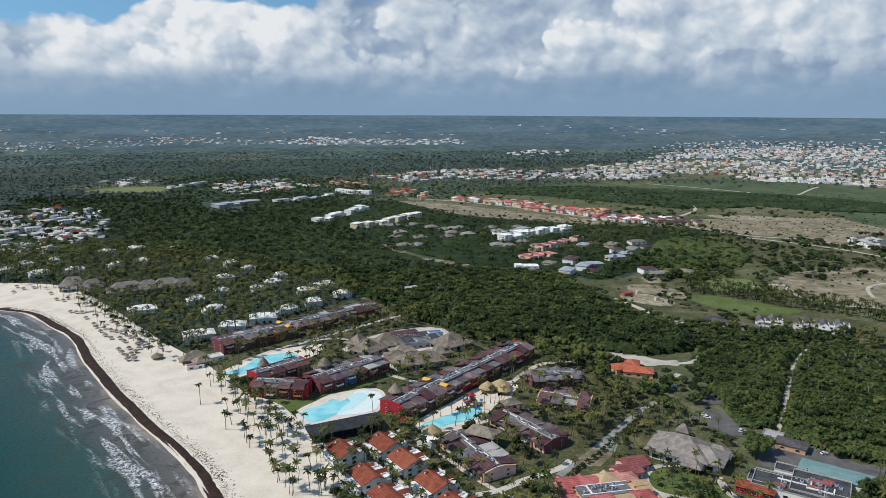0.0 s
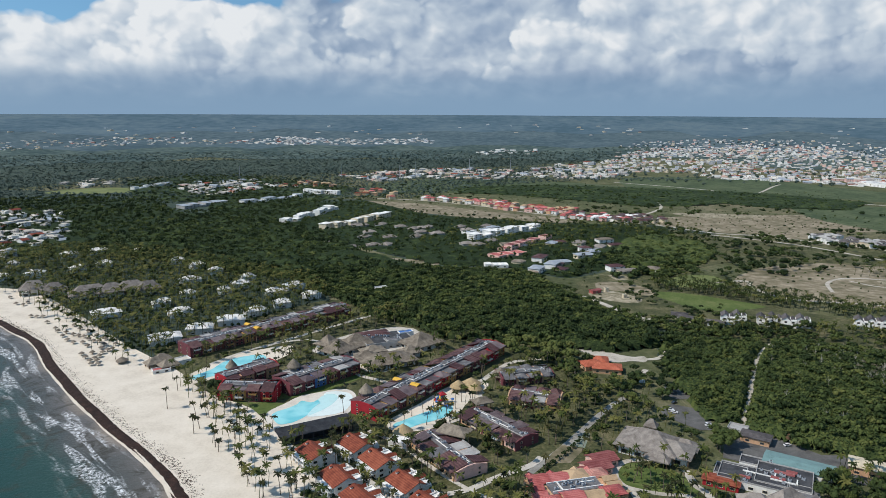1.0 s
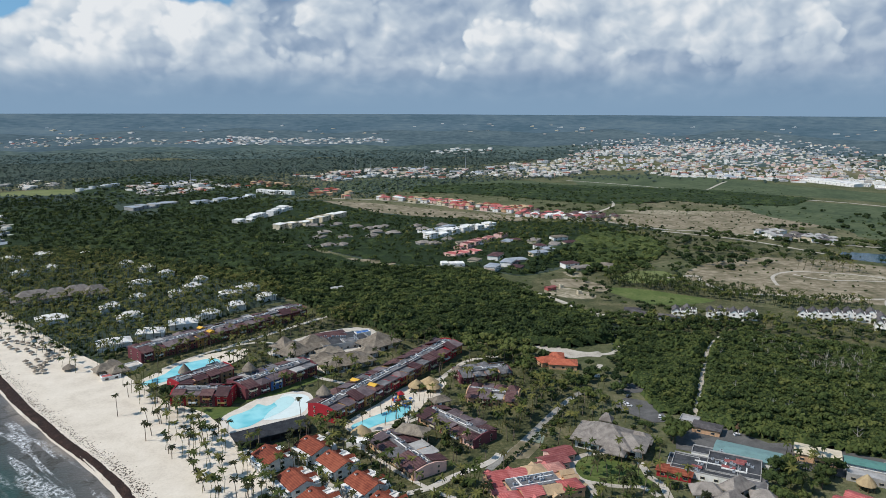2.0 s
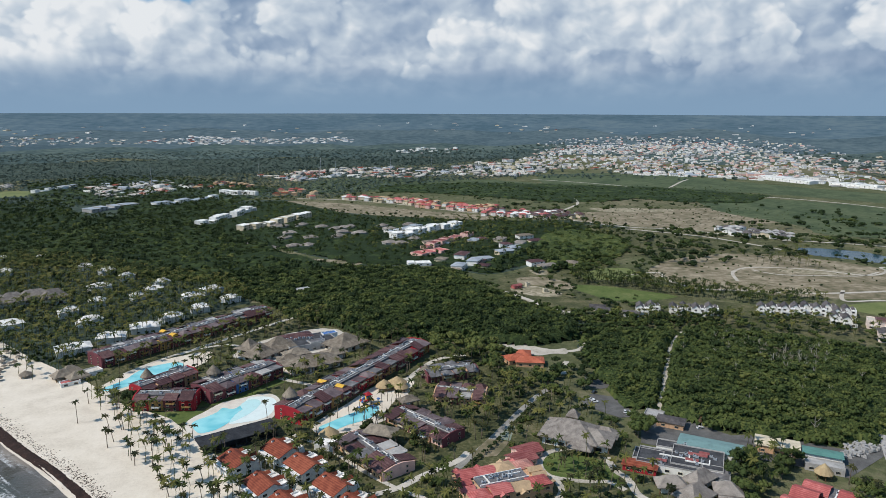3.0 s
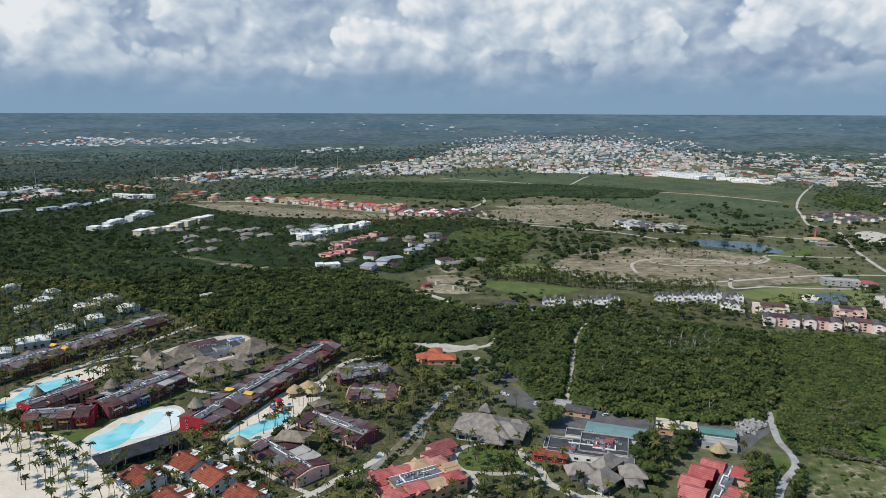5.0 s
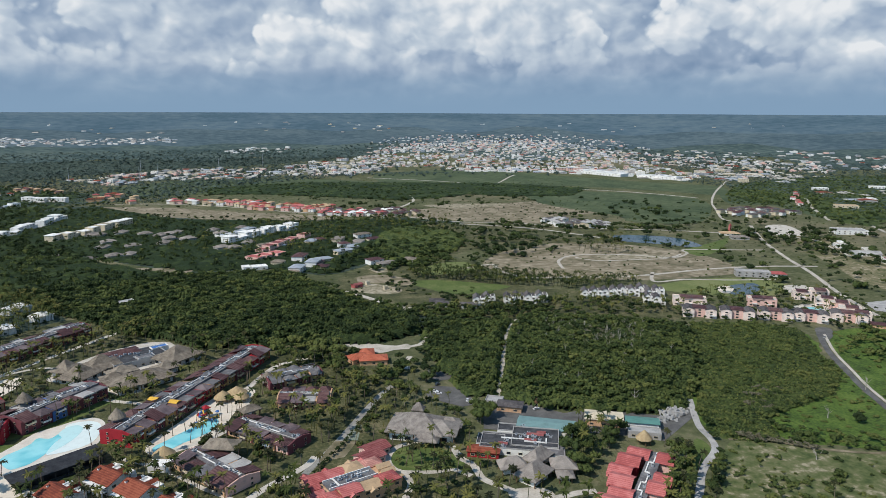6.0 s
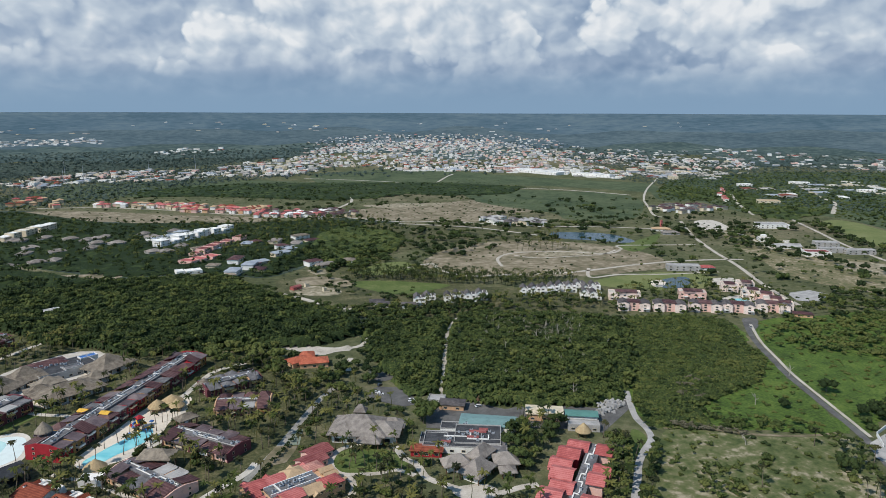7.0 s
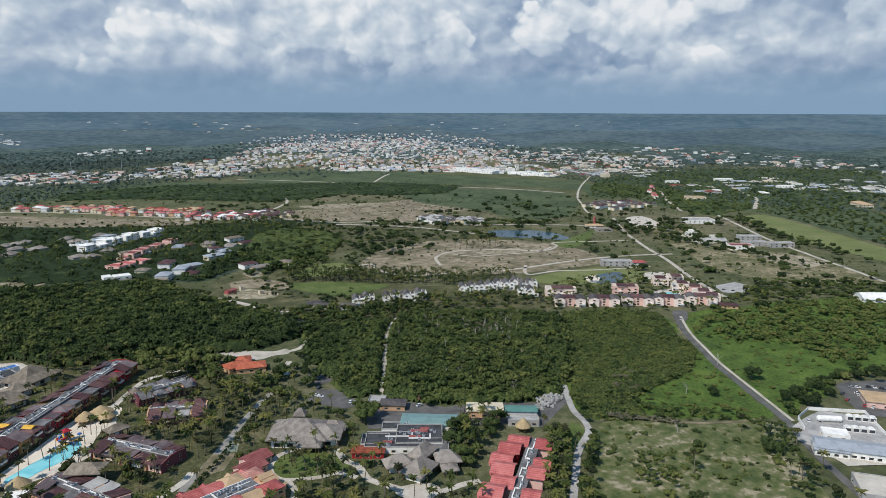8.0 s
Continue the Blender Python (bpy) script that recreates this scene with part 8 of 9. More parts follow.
NEAR = [crown(i, 7, 23, 0.115) for i in range(8)]
NEXT = [crown(30 + i, 6, 14, 0.15) for i in range(8)]
SMALL = [crown(120 + i, 4, 10, 0.215, 1.05) for i in range(10)]
TINY = [crown(140 + i, 1, 4, 0.30, 0.5, (1, 5)) for i in range(5)]
MID = [crown(50 + i, 4, 9, 0.20) for i in range(6)]
LOW = [crown(160 + i, 3, 7, 0.24, 0.9, (1, 5)) for i in range(8)]
FAR = [crown(80 + i, 2, 5, 0.30, 0.7, (2, 5)) for i in range(5)]


def wood(name, x, y, kinds, radius, height, seed, label, tone=0.5, spread=0.13, mat="leaf", lift=0.0, category="trees"):
    """A wood as one mesh: crowns of varied size and tint down to the ground."""
    r = np.random.RandomState(seed)
    vs, fs, ts, n = [], [], [], 0
    for px, py in zip(x, y):
        v, f = kinds[r.randint(len(kinds))]
        a, s, h = r.uniform(0, math.tau), (radius[0] + (radius[1] - radius[0]) * r.rand() ** 1.6) * K, r.uniform(*height) * 1.35 * (1.0 + 0.35 * noise.noise((px * 0.035, py * 0.035, seed * 0.9)))
        c, d = math.cos(a), math.sin(a)
        z = far_height(math.hypot(px, py))
        k = min(s * 0.92, h / 1.05)
        vs.append(np.stack([px + (v[:, 0] * c - v[:, 1] * d) * s, py + (v[:, 0] * d + v[:, 1] * c) * s, z + lift + h + (v[:, 2] - 1.05) * k], 1))
        fs.append(f + n)
        k = tone + spread * r.normal() + 0.16 * noise.noise((px * 0.012, py * 0.012, seed * 1.7))
        ts.append(np.full(len(v), k))
        n += len(v)
    if not vs:
        return
    me = big_mesh(name, np.concatenate(vs), [np.concatenate(fs)], mat, np.concatenate(ts))
    tagged(new(name, me), label, category, kind="stuff")


def understorey(name, outline, gap, height, seed, label, tone=0.5, share=0.74, room=0.0, sprays=0):
    """The lower foliage of a wood: one uneven leafy sheet that follows the crowns and comes down to the ground at the edges."""
    r = np.random.RandomState(seed + 500)
    a = np.array(outline)
    xs, ys = np.arange(a[:, 0].min(), a[:, 0].max() + gap, gap), np.arange(a[:, 1].min(), a[:, 1].max() + gap, gap)
    gx, gy = np.meshgrid(xs, ys)
    gx, gy = gx + r.uniform(-0.3, 0.3, gx.shape) * gap, gy + r.uniform(-0.3, 0.3, gy.shape) * gap
    px, py = gx.ravel(), gy.ravel()
    edge = np.full(px.shape, 1e9)
    for (x0, y0), (x1, y1) in zip(outline, outline[1:] + outline[:1]):
        d = np.array((x1 - x0, y1 - y0))
        t = np.clip(((px - x0) * d[0] + (py - y0) * d[1]) / max(d @ d, 1e-6), 0, 1)
        edge = np.minimum(edge, np.hypot(px - x0 - t * d[0], py - y0 - t * d[1]))
    free = inside(outline, px, py) & clear(px, py, room, False)
    rise = np.clip(edge / 4.0, 0, 1) ** 0.5
    z = np.zeros(px.shape)
    for i in np.flatnonzero(free):
        x, y = px[i], py[i]
        lump = 1.0 + 0.35 * noise.noise((x * 0.035, y * 0.035, seed * 0.9))
        z[i] = rise[i] * share * height * 1.35 * (lump + 0.22 * noise.noise((x * 0.16, y * 0.16, seed)) + 0.10 * noise.noise((x * 0.5, y * 0.5, seed)))
    z = np.where(free, np.maximum(z + r.uniform(-0.45, 0.45, z.shape), 0.12), 0.0)
    nx, ny = len(xs), len(ys)
    k = (np.arange(ny - 1)[:, None] * nx + np.arange(nx - 1)).ravel()
    quads = np.stack([k, k + 1, k + nx + 1, k + nx], 1)
    quads = quads[free[quads].any(1) & inside(outline, px[quads].mean(1), py[quads].mean(1))]
    ids, back_map = np.unique(quads, return_inverse=True)
    tint = tone + 0.10 * r.normal(size=len(ids)) + 0.12 * np.array([noise.noise((px[i] * 0.02, py[i] * 0.02, seed * 1.7)) for i in ids])
    verts, faces = np.stack([px[ids], py[ids], z[ids]], 1), [back_map.reshape(-1, 4)]
    if sprays:
        # leafy sprays standing on the sheet
        q4 = np.repeat(verts[faces[0]], sprays, 0)
        w = r.dirichlet((1.0, 1.0, 1.0, 1.0), len(q4))
        c = (q4 * w[:, :, None]).sum(1) + np.stack([np.zeros(len(q4)), np.zeros(len(q4)), r.uniform(0.1, 0.9, len(q4))], 1)
        nrm = r.normal(size=c.shape) * 0.55 + (-0.1, -0.3, 1.0)
        nrm /= np.linalg.norm(nrm, axis=1)[:, None]
        u = np.cross(nrm, r.normal(size=c.shape))
        u /= np.linalg.norm(u, axis=1)[:, None]
        v = np.cross(nrm, u)
        k = r.uniform(0.5, 1.05, (len(c), 1))
        quad = np.stack([c - u * k, c - v * k * 0.6, c + u * k, c + v * k * 0.65], 1).reshape(-1, 3)
        tint = np.concatenate([tint, np.repeat(tone + 0.06 + 0.13 * r.normal(size=len(c)), 4)])
        faces.append(np.arange(len(quad)).reshape(-1, 4) + len(verts))
        verts = np.concatenate([verts, quad])
    me = big_mesh(name, verts, faces, "leaf", tint)
    tagged(new(name, me), label, "undergrowth", kind="stuff")


def tree(x, y, radius, height, kind, label="broad green tree with a rounded leafy crown", tone=0.5, group="garden trees"):
    """A single tree: forked trunk and one of the leafy crowns."""
    rnd = random.Random(int(abs(x * 13 + y * 7)))
    radius, height = radius * K, height * 1.35
    root = thing("tree", x, y, rnd.uniform(0, 360), label, "tree", group)
    g = Geo()
    g.tube([(0, 0, 0), (0.1, 0, height * 0.3), (0, 0.1, height * 0.5)], [0.32, 0.24, 0.16], 7)
    for i in range(4):
        a = i * 1.57 + rnd.uniform(-0.3, 0.3)
        g.tube([(0.05, 0, height * 0.3), (math.cos(a) * radius * 0.3, math.sin(a) * radius * 0.3, height * 0.52), (math.cos(a) * radius * 0.55, math.sin(a) * radius * 0.55, height * 0.68)], [0.18, 0.12, 0.06], 5)
    part("trunk", g, ["bark"], root)
    v, f = NEAR[kind % len(NEAR)]
    me = big_mesh("crown", v * (radius, radius, radius * 0.9) + (0, 0, height - radius * 0.95), [f], "leaf", np.full(len(v), tone))
    part("crown", me, (), root)


# woods round the resort
x, y = UNDER
ok = (q.rand(len(x)) < 0.28) & clear(x, y, -0.5, False) & (np.hypot(x + 400, y - 620) > 20)
wood("grove_bushes", x[ok], y[ok], FAR, (1.8, 3.2), (1.5, 4.0), 59, "dark bushes under the palm grove", 0.30, 0.10, category="shrubs")
zone = [(-134.8, 773.7), (-55.0, 786.8), (31.0, 806.5), (133.9, 778.7), (155.0, 694.1), (182.7, 625.6), (213.2, 573.7), (198.3, 523.4), (155.9, 512.3), (123.2, 522.5), (98.8, 536.0), (73.2, 550.2), (53.7, 541.1), (21.9, 552.5), (3.2, 580.6), (-43.8, 622.2), (-57.0, 653.5), (-103.8, 713.4)]
understorey("wood_undergrowth", zone, 2.6, 6.75, 61, "leafy undergrowth filling the wood", 0.36, 0.66, 0.0, 3)
x, y = scatter(zone, 4.3, 60)
ok = clear(x, y, 0.5)
wood("wood_centre", x[ok], y[ok], SMALL, (2.0, 4.2), (5.0, 8.5), 61, "dense green broadleaf wood behind the resort", 0.42)
zone = [(217.9, 562.8), (239.1, 537.6), (289.0, 526.3), (325.1, 527.0), (383.7, 483.7), (417.8, 445.2), (355.7, 371.4), (306.2, 323.7), (289.7, 316.3), (255.4, 331.6), (230.0, 345.6), (202.3, 369.5), (193.4, 383.9), (179.3, 388.4), (178.6, 404.5), (182.5, 452.2), (190.8, 506.9)]
understorey("wood_undergrowth", zone, 2.4, 5.75, 63, "leafy undergrowth filling the sunlit wood", 0.42, 0.66, 0.0, 4)
x, y = scatter(zone, 3.8, 62)
ok = clear(x, y, 0.4)
wood("wood_east", x[ok], y[ok], SMALL, (1.7, 3.9), (4.0, 7.5), 63, "dense sunlit broadleaf wood with tangled canopy", 0.47, 0.11)
zone = [(428.0, 460.0), (478.0, 438.0), (502.0, 408.0), (464.1, 358.6), (448.4, 327.1), (409.0, 301.8), (361.4, 294.5), (333.9, 289.5), (341.2, 268.2), (372.9, 242.1), (381.6, 221.2), (331.0, 251.4), (291.9, 278.1), (291.8, 287.6), (306.8, 317.7)]
understorey("thicket_undergrowth", [(428.0, 460.0), (478.0, 438.0), (502.0, 408.0), (464.1, 358.6), (448.4, 327.1), (409.0, 301.8), (361.4, 294.5), (333.9, 289.5), (320.0, 262.0), (291.9, 278.1), (291.8, 287.6), (306.8, 317.7)], 2.4, 2.9, 65, "leafy undergrowth of the thicket", 0.46, 0.66, 0.0, 4)
x, y = scatter(zone, 3.1, 64)
ok = clear(x, y, 0.2, False) & (q.rand(len(x)) < np.where(inside([(377.2, 297.9), (416.2, 299.7), (417.5, 277.3), (392.6, 235.4), (367.2, 237.9), (343.2, 260.9)], x, y), 0.3, 0.85))
wood("thicket", x[ok], y[ok], SMALL, (1.1, 3.0), (1.6, 4.2), 65, "low thicket of bushes and small trees", 0.52, 0.10)
x, y = scatter([(502.6, 383.6), (538.0, 386.6), (638.0, 365.0), (739.4, 326.3), (712.8, 251.3), (609.1, 211.3), (574.4, 248.7), (503.4, 249.3), (526.2, 279.1), (508.8, 306.3), (482.7, 339.7), (478.2, 349.6)], 4.2, 66)
ok = clear(x, y, 0.5) & (q.rand(len(x)) < 0.75)
wood("wood_road", x[ok], y[ok], SMALL, (1.4, 3.6), (2.2, 5.5), 67, "loose green wood beyond the road", 0.62, 0.08)
x, y = scatter([(414.9, 238.2), (449.1, 239.0), (516.1, 247.6), (539.1, 219.5), (515.5, 208.9), (469.4, 230.9), (443.0, 220.4), (391.7, 212.9), (389.1, 216.4)], 5.5, 68)
ok = clear(x, y, 0.2, False) & (q.rand(len(x)) < 0.75)
wood("roadside_bushes", x[ok], y[ok], NEAR, (2.2, 3.8), (3.0, 6.0), 69, "dark roadside bushes beside the meadow", 0.38)
zone = [(-446.8, 923.5), (-414.1, 1107.2), (-338.1, 1195.7), (-230.5, 1147.7), (-122.4, 1029.5), (-62.2, 893.0), (10.9, 812.3), (-15.4, 775.9), (-116.2, 757.2), (-222.9, 801.6), (-312.0, 865.8)]
understorey("forest_undergrowth", zone, 4.5, 8.0, 71, "leafy undergrowth of the dark forest", 0.34, 0.7, 0.0, 1)
x, y = scatter(zone, 6.2, 70)
ok = clear(x, y, 0.5)
wood("wood_west", x[ok], y[ok], LOW, (2.8, 5.0), (6.0, 10.0), 71, "dark green forest behind the palm grove", 0.36)
zone = [(-774.8, 1115.0), (-860.8, 1454.1), (-720.6, 1510.0), (-532.2, 1465.6), (-423.8, 1278.4), (-351.0, 1280.6), (-205.4, 1112.8), (-331.0, 1169.9), (-406.0, 1085.0), (-439.5, 907.8), (-543.5, 905.5), (-584.5, 832.7)]
understorey("coast_undergrowth", zone, 7.0, 7.5, 73, "leafy undergrowth of the coastal forest", 0.34, 0.26, 3.0)
x, y = scatter(zone, 8.2, 72)
ok = clear(x, y, 0.5) & (q.rand(len(x)) < np.where(inside([(-861.0, 1241.9), (-774.3, 1303.5), (-626.5, 1263.0), (-540.5, 1123.3), (-474.6, 932.5), (-522.0, 893.0), (-596.2, 849.1)], x, y), 0.34, 0.9))
wood("wood_coast", x[ok], y[ok], LOW, (2.8, 5.2), (6.0, 9.5), 73, "dark coastal forest round grey roofs", 0.34)
understorey("mangrove_carpet", [(301.8, 979.2), (356.2, 1035.0), (413.7, 966.0), (411.3, 898.9), (363.8, 831.4), (310.6, 817.8), (262.4, 786.9), (249.5, 848.6)], 4.0, 4.2, 41, "dense smooth-topped mangrove canopy", 0.46, 0.9, 0.0, 1)
x, y = scatter([(229.0, 801.9), (284.0, 934.0), (332.5, 981.6), (398.2, 969.3), (423.0, 942.4), (366.5, 836.0), (305.9, 783.2), (256.8, 763.7)], 5.6, 74)
ok = clear(x, y, 0.5)
wood("mangrove", x[ok], y[ok], MID, (2.6, 4.2), (3.0, 4.6), 75, "dense smooth-topped mangrove copse", 0.48, 0.07)
x, y = scatter([(308.0, 325.4), (304.7, 316.3), (281.5, 272.2), (269.0, 255.2), (237.8, 232.1), (232.7, 215.4), (204.9, 191.5), (197.9, 196.0), (235.3, 233.6), (260.1, 253.2), (281.5, 272.2), (286.7, 287.1)], 2.6, 76)
ok = clear(x, y, -1.6, False)
wood("drive_hedge", x[ok], y[ok], NEAR, (1.6, 2.6), (3.0, 5.5), 77, "tall leafy hedge along the drive", 0.5)
x, y = scatter([(253.0, 281.7), (263.5, 283.7), (254.6, 264.4), (225.7, 233.3), (194.9, 197.9), (188.3, 202.1), (218.6, 237.9)], 2.3, 78)
ok = clear(x, y, -7.0, False)
wood("bamboo_hedge", x[ok], y[ok], SMALL, (1.4, 2.2), (5.0, 8.0), 79, "yellow-green hedge beside the coral row", 0.66, 0.08)
x, y = scatter([(214.4, 321.9), (224.7, 319.0), (209.0, 285.6), (195.7, 272.2), (187.0, 271.0), (197.5, 292.9)], 3.0, 80)
ok = clear(x, y, -2.5, False) & (q.rand(len(x)) < 0.8)
wood("plaza_hedge", x[ok], y[ok], NEAR, (1.7, 2.8), (3.5, 6.5), 81, "leafy garden screen beside the plaza", 0.5)
x, y = scatter([(237.9, 591.0), (287.5, 591.9), (366.3, 572.0), (463.3, 537.6), (435.2, 494.3), (367.2, 514.1), (298.7, 544.1), (244.3, 549.4)], 4.6, 84)
ok = clear(x, y, -2.5) & (q.rand(len(x)) < 0.7)
wood("house_trees", x[ok], y[ok], SMALL, (1.5, 3.2), (3.0, 6.5), 85, "garden trees round the white town houses", 0.42)
x, y = scatter([(219.0, 608.0), (255.5, 590.8), (292.0, 579.6), (310.7, 556.1), (339.1, 550.0), (325.1, 527.3), (295.2, 528.6), (259.6, 544.5), (224.6, 560.1), (210.3, 575.5)], 3.4, 200)
ok = clear(x, y, -2.0) & (q.rand(len(x)) < 0.85)
wood("front_trees", x[ok], y[ok], SMALL, (1.6, 3.4), (2.6, 5.0), 201, "green trees before the white town houses", 0.44)
x, y = scatter([(414.7, 475.4), (459.3, 524.0), (511.6, 547.2), (579.8, 529.0), (629.7, 523.7), (656.6, 513.5), (635.1, 424.4), (603.4, 383.9), (564.5, 381.2), (479.2, 434.9)], 5.0, 86)
ok = clear(x, y, -1.0) & (q.rand(len(x)) < 0.6)
wood("apartment_trees", x[ok], y[ok], SMALL, (1.2, 2.8), (2.5, 5.5), 87, "garden trees round the pink apartments", 0.42)
x, y = scatter([(607.7, 405.3), (690.5, 435.1), (732.8, 408.6), (775.2, 382.1), (797.8, 353.2), (714.6, 314.0), (694.2, 351.0), (636.1, 363.4), (587.0, 367.1)], 4.8, 88)
ok = clear(x, y, 0.0) & (q.rand(len(x)) < 0.75)
wood("road_end_trees", x[ok], y[ok], SMALL, (1.8, 3.6), (3.0, 6.5), 89, "dark trees between field and meadow", 0.4)
x, y = scatter([(373.9, 222.5), (382.2, 211.9), (365.7, 193.8), (348.9, 174.8), (328.0, 154.7), (305.2, 137.5), (290.2, 147.0), (314.3, 170.7), (344.5, 199.5)], 3.6, 118)
ok = clear(x, y, 0.0, False) & (q.rand(len(x)) < 0.7)
wood("yard_trees", x[ok], y[ok], SMALL, (1.2, 2.8), (2.2, 5.5), 119, "dense green bushes along the works road", 0.46)
for nm, zone in (("field_bushes", [(274.3, 235.1), (288.0, 235.4), (295.4, 226.2), (281.3, 211.0), (261.8, 209.1), (258.2, 219.1)]), ("field_bushes", [(305.5, 232.1), (319.2, 229.8), (316.6, 220.3), (300.1, 218.7)])):
    x, y = scatter(zone, 3.0, 120)
    ok = q.rand(len(x)) < 0.8
    wood(nm, x[ok], y[ok], SMALL, (1.0, 2.2), (1.0, 2.6), 121, "low green bushes spreading over the field", 0.5, 0.08, category="shrubs")
# shrubs over the resort grounds
for k, (zone, gap, share) in enumerate((
    ([(-61.3, 384.0), (-28.5, 395.9), (24.3, 356.8), (60.2, 309.9), (54.1, 274.4), (-40.0, 273.7), (-66.5, 356.0)], 4.4, 0.5),
    ([(-28.5, 395.9), (29.6, 444.9), (67.1, 499.9), (114.3, 500.5), (137.4, 446.1), (144.1, 418.4), (99.8, 357.5), (57.3, 326.9), (22.6, 384.8)], 4.4, 0.55),
    ([(-175.0, 497.0), (-123.4, 550.8), (-64.4, 616.7), (-11.6, 583.2), (-35.5, 498.7), (-70.1, 443.8), (-116.0, 443.3), (-152.7, 463.3)], 5.5, 0.35),
    ([(68.1, 340.0), (119.9, 412.4), (153.9, 423.0), (174.2, 378.0), (151.1, 314.9), (176.5, 264.6), (207.9, 232.4), (184.1, 204.8), (55.5, 286.8)], 4.4, 0.46),
    ([(284.4, 270.4), (263.4, 229.2), (295.9, 230.4), (296.1, 201.6), (342.0, 186.3), (314.6, 152.9), (254.9, 159.7), (204.9, 191.5)], 7.0, 0.25),
    ([(54.9, 553.2), (106.8, 553.9), (131.5, 500.7), (158.7, 477.7), (144.1, 418.4), (115.8, 436.2), (90.8, 488.3), (62.8, 499.8)], 5.0, 0.6),
)):
    x, y = scatter(zone, gap, 90 + k)
    ok = clear(x, y, 0.2, k != 4) & (q.rand(len(x)) < share)
    wood("shrubs", x[ok], y[ok], NEXT if k != 2 else MID, (1.0, 2.6) if k != 5 else (2.2, 4.0), (1.2, 3.6) if k != 5 else (4, 7), 91 + k, "garden shrubs and low bushes on the lawns", 0.5, 0.14, category="shrubs")
x, y = scatter([(152.3, 471.6), (166.9, 474.1), (185.6, 485.8), (174.3, 436.8), (163.0, 428.9), (152.3, 429.0), (144.2, 436.5)], 4.4, 198)
ok = clear(x, y, -0.5) & (q.rand(len(x)) < 0.6)
wood("yard_side_trees", x[ok], y[ok], NEAR, (1.8, 3.4), (3.0, 6.5), 199, "leafy trees between dirt lane and service yard", 0.40)
# single garden trees
for x, y, r, h, t in ((177.3, 356.5, 4.6, 8.0, 0.5), (170.2, 353.7, 3.6, 6.5, 0.55), (164.1, 423.4, 3.6, 6.0, 0.45), (173.7, 431.6, 3.4, 5.5, 0.4), (217.4, 352.6, 3.0, 5.0, 0.5), (227.5, 348.2, 3.2, 5.5, 0.45), (230.8, 304.4, 3.6, 6.5, 0.45), (384.3, 265.8, 3.0, 4.5, 0.3), (430.9, 268.8, 4.2, 7.5, 0.3), (344.8, 199.3, 4.4, 6.0, 0.42), (282.6, 330.3, 3.5, 6.0, 0.45), (78.3, 518.9, 5.0, 8.0, 0.66), (93.2, 528.4, 4.6, 8.0, 0.70), (103.6, 500.3, 5.0, 8.5, 0.68)):
    tree(x, y, r, h, int(x * 3) % 8, "broad green tree with a rounded leafy crown", t)
for x, y, r, h, t in ((110.6, 464.1, 5.0, 8.0, 0.55), (118.1, 445.9, 4.6, 7.5, 0.45), (-131.2, 443.2, 4.6, 7.0, 0.30), (226.5, 247.2, 3.8, 7.0, 0.45), (208.0, 308.7, 3.8, 8.0, 0.42), (197.8, 295.8, 4.2, 8.5, 0.45), (193.4, 283.6, 3.4, 7.0, 0.5), (239.3, 307.9, 3.6, 7.0, 0.4), (223.4, 295.5, 3.2, 6.0, 0.48), (170.2, 350.0, 4.4, 8.5, 0.52), (176.1, 368.8, 3.4, 6.0, 0.5), (160.7, 367.0, 3.0, 5.0, 0.42), (155.2, 448.3, 4.4, 7.5, 0.38), (141.1, 431.1, 4.0, 7.0, 0.42)):
    tree(x, y, r, h, int(x * 3) % 8, "broad green tree with a rounded leafy crown", t)
for x, y, r, h, t in ((119.0, 494.4, 5.0, 8.0, 0.6), (110.7, 513.4, 5.0, 8.5, 0.62)):
    tree(x, y, r, h, int(x * 3) % 8, "broad green tree with a rounded leafy crown", t)
# bare grey trees that stick out of the canopy
for x, y, h in ((272.4, 336.7, 8.5), (256.1, 376.5, 8.0), (315.8, 424.6, 8.0), (316.4, 441.0, 8.0), (335.7, 437.6, 8.0), (328.5, 413.3, 8.0), (199.9, 570.2, 9.0), (434.5, 299.2, 6.0), (371.2, 276.9, 5.0), (319.7, 242.1, 3.0), (325.2, 471.8, 8.5), (336.1, 455.5, 8.5), (356.0, 452.3, 8.5)):
    rnd = random.Random(int(abs(x * 3 + y)))
    root = thing("dead_tree", x, y, rnd.uniform(0, 360), "bare pale grey dead tree above the canopy", "tree", "dead trees", 0.0, 1.4, 1.4)
    g = Geo()
    g.tube([(0, 0, 0), (0.2, 0.1, h * 0.55), (0.1, 0.3, h)], [0.22, 0.15, 0.05], 5)
    part("trunk", g, ["dead_wood"], root)
    for i in range(6):
        a, z = rnd.uniform(0, math.tau), h * rnd.uniform(0.4, 0.75)
        g = Geo()
        g.tube([(0.15, 0.1, z), (math.cos(a) * 1.2, math.sin(a) * 1.2, z + 1.1), (math.cos(a) * 1.9, math.sin(a) * 1.9, z + 2.4)], [0.10, 0.07, 0.03], 5)
        part("branch", g, ["dead_wood"], root)
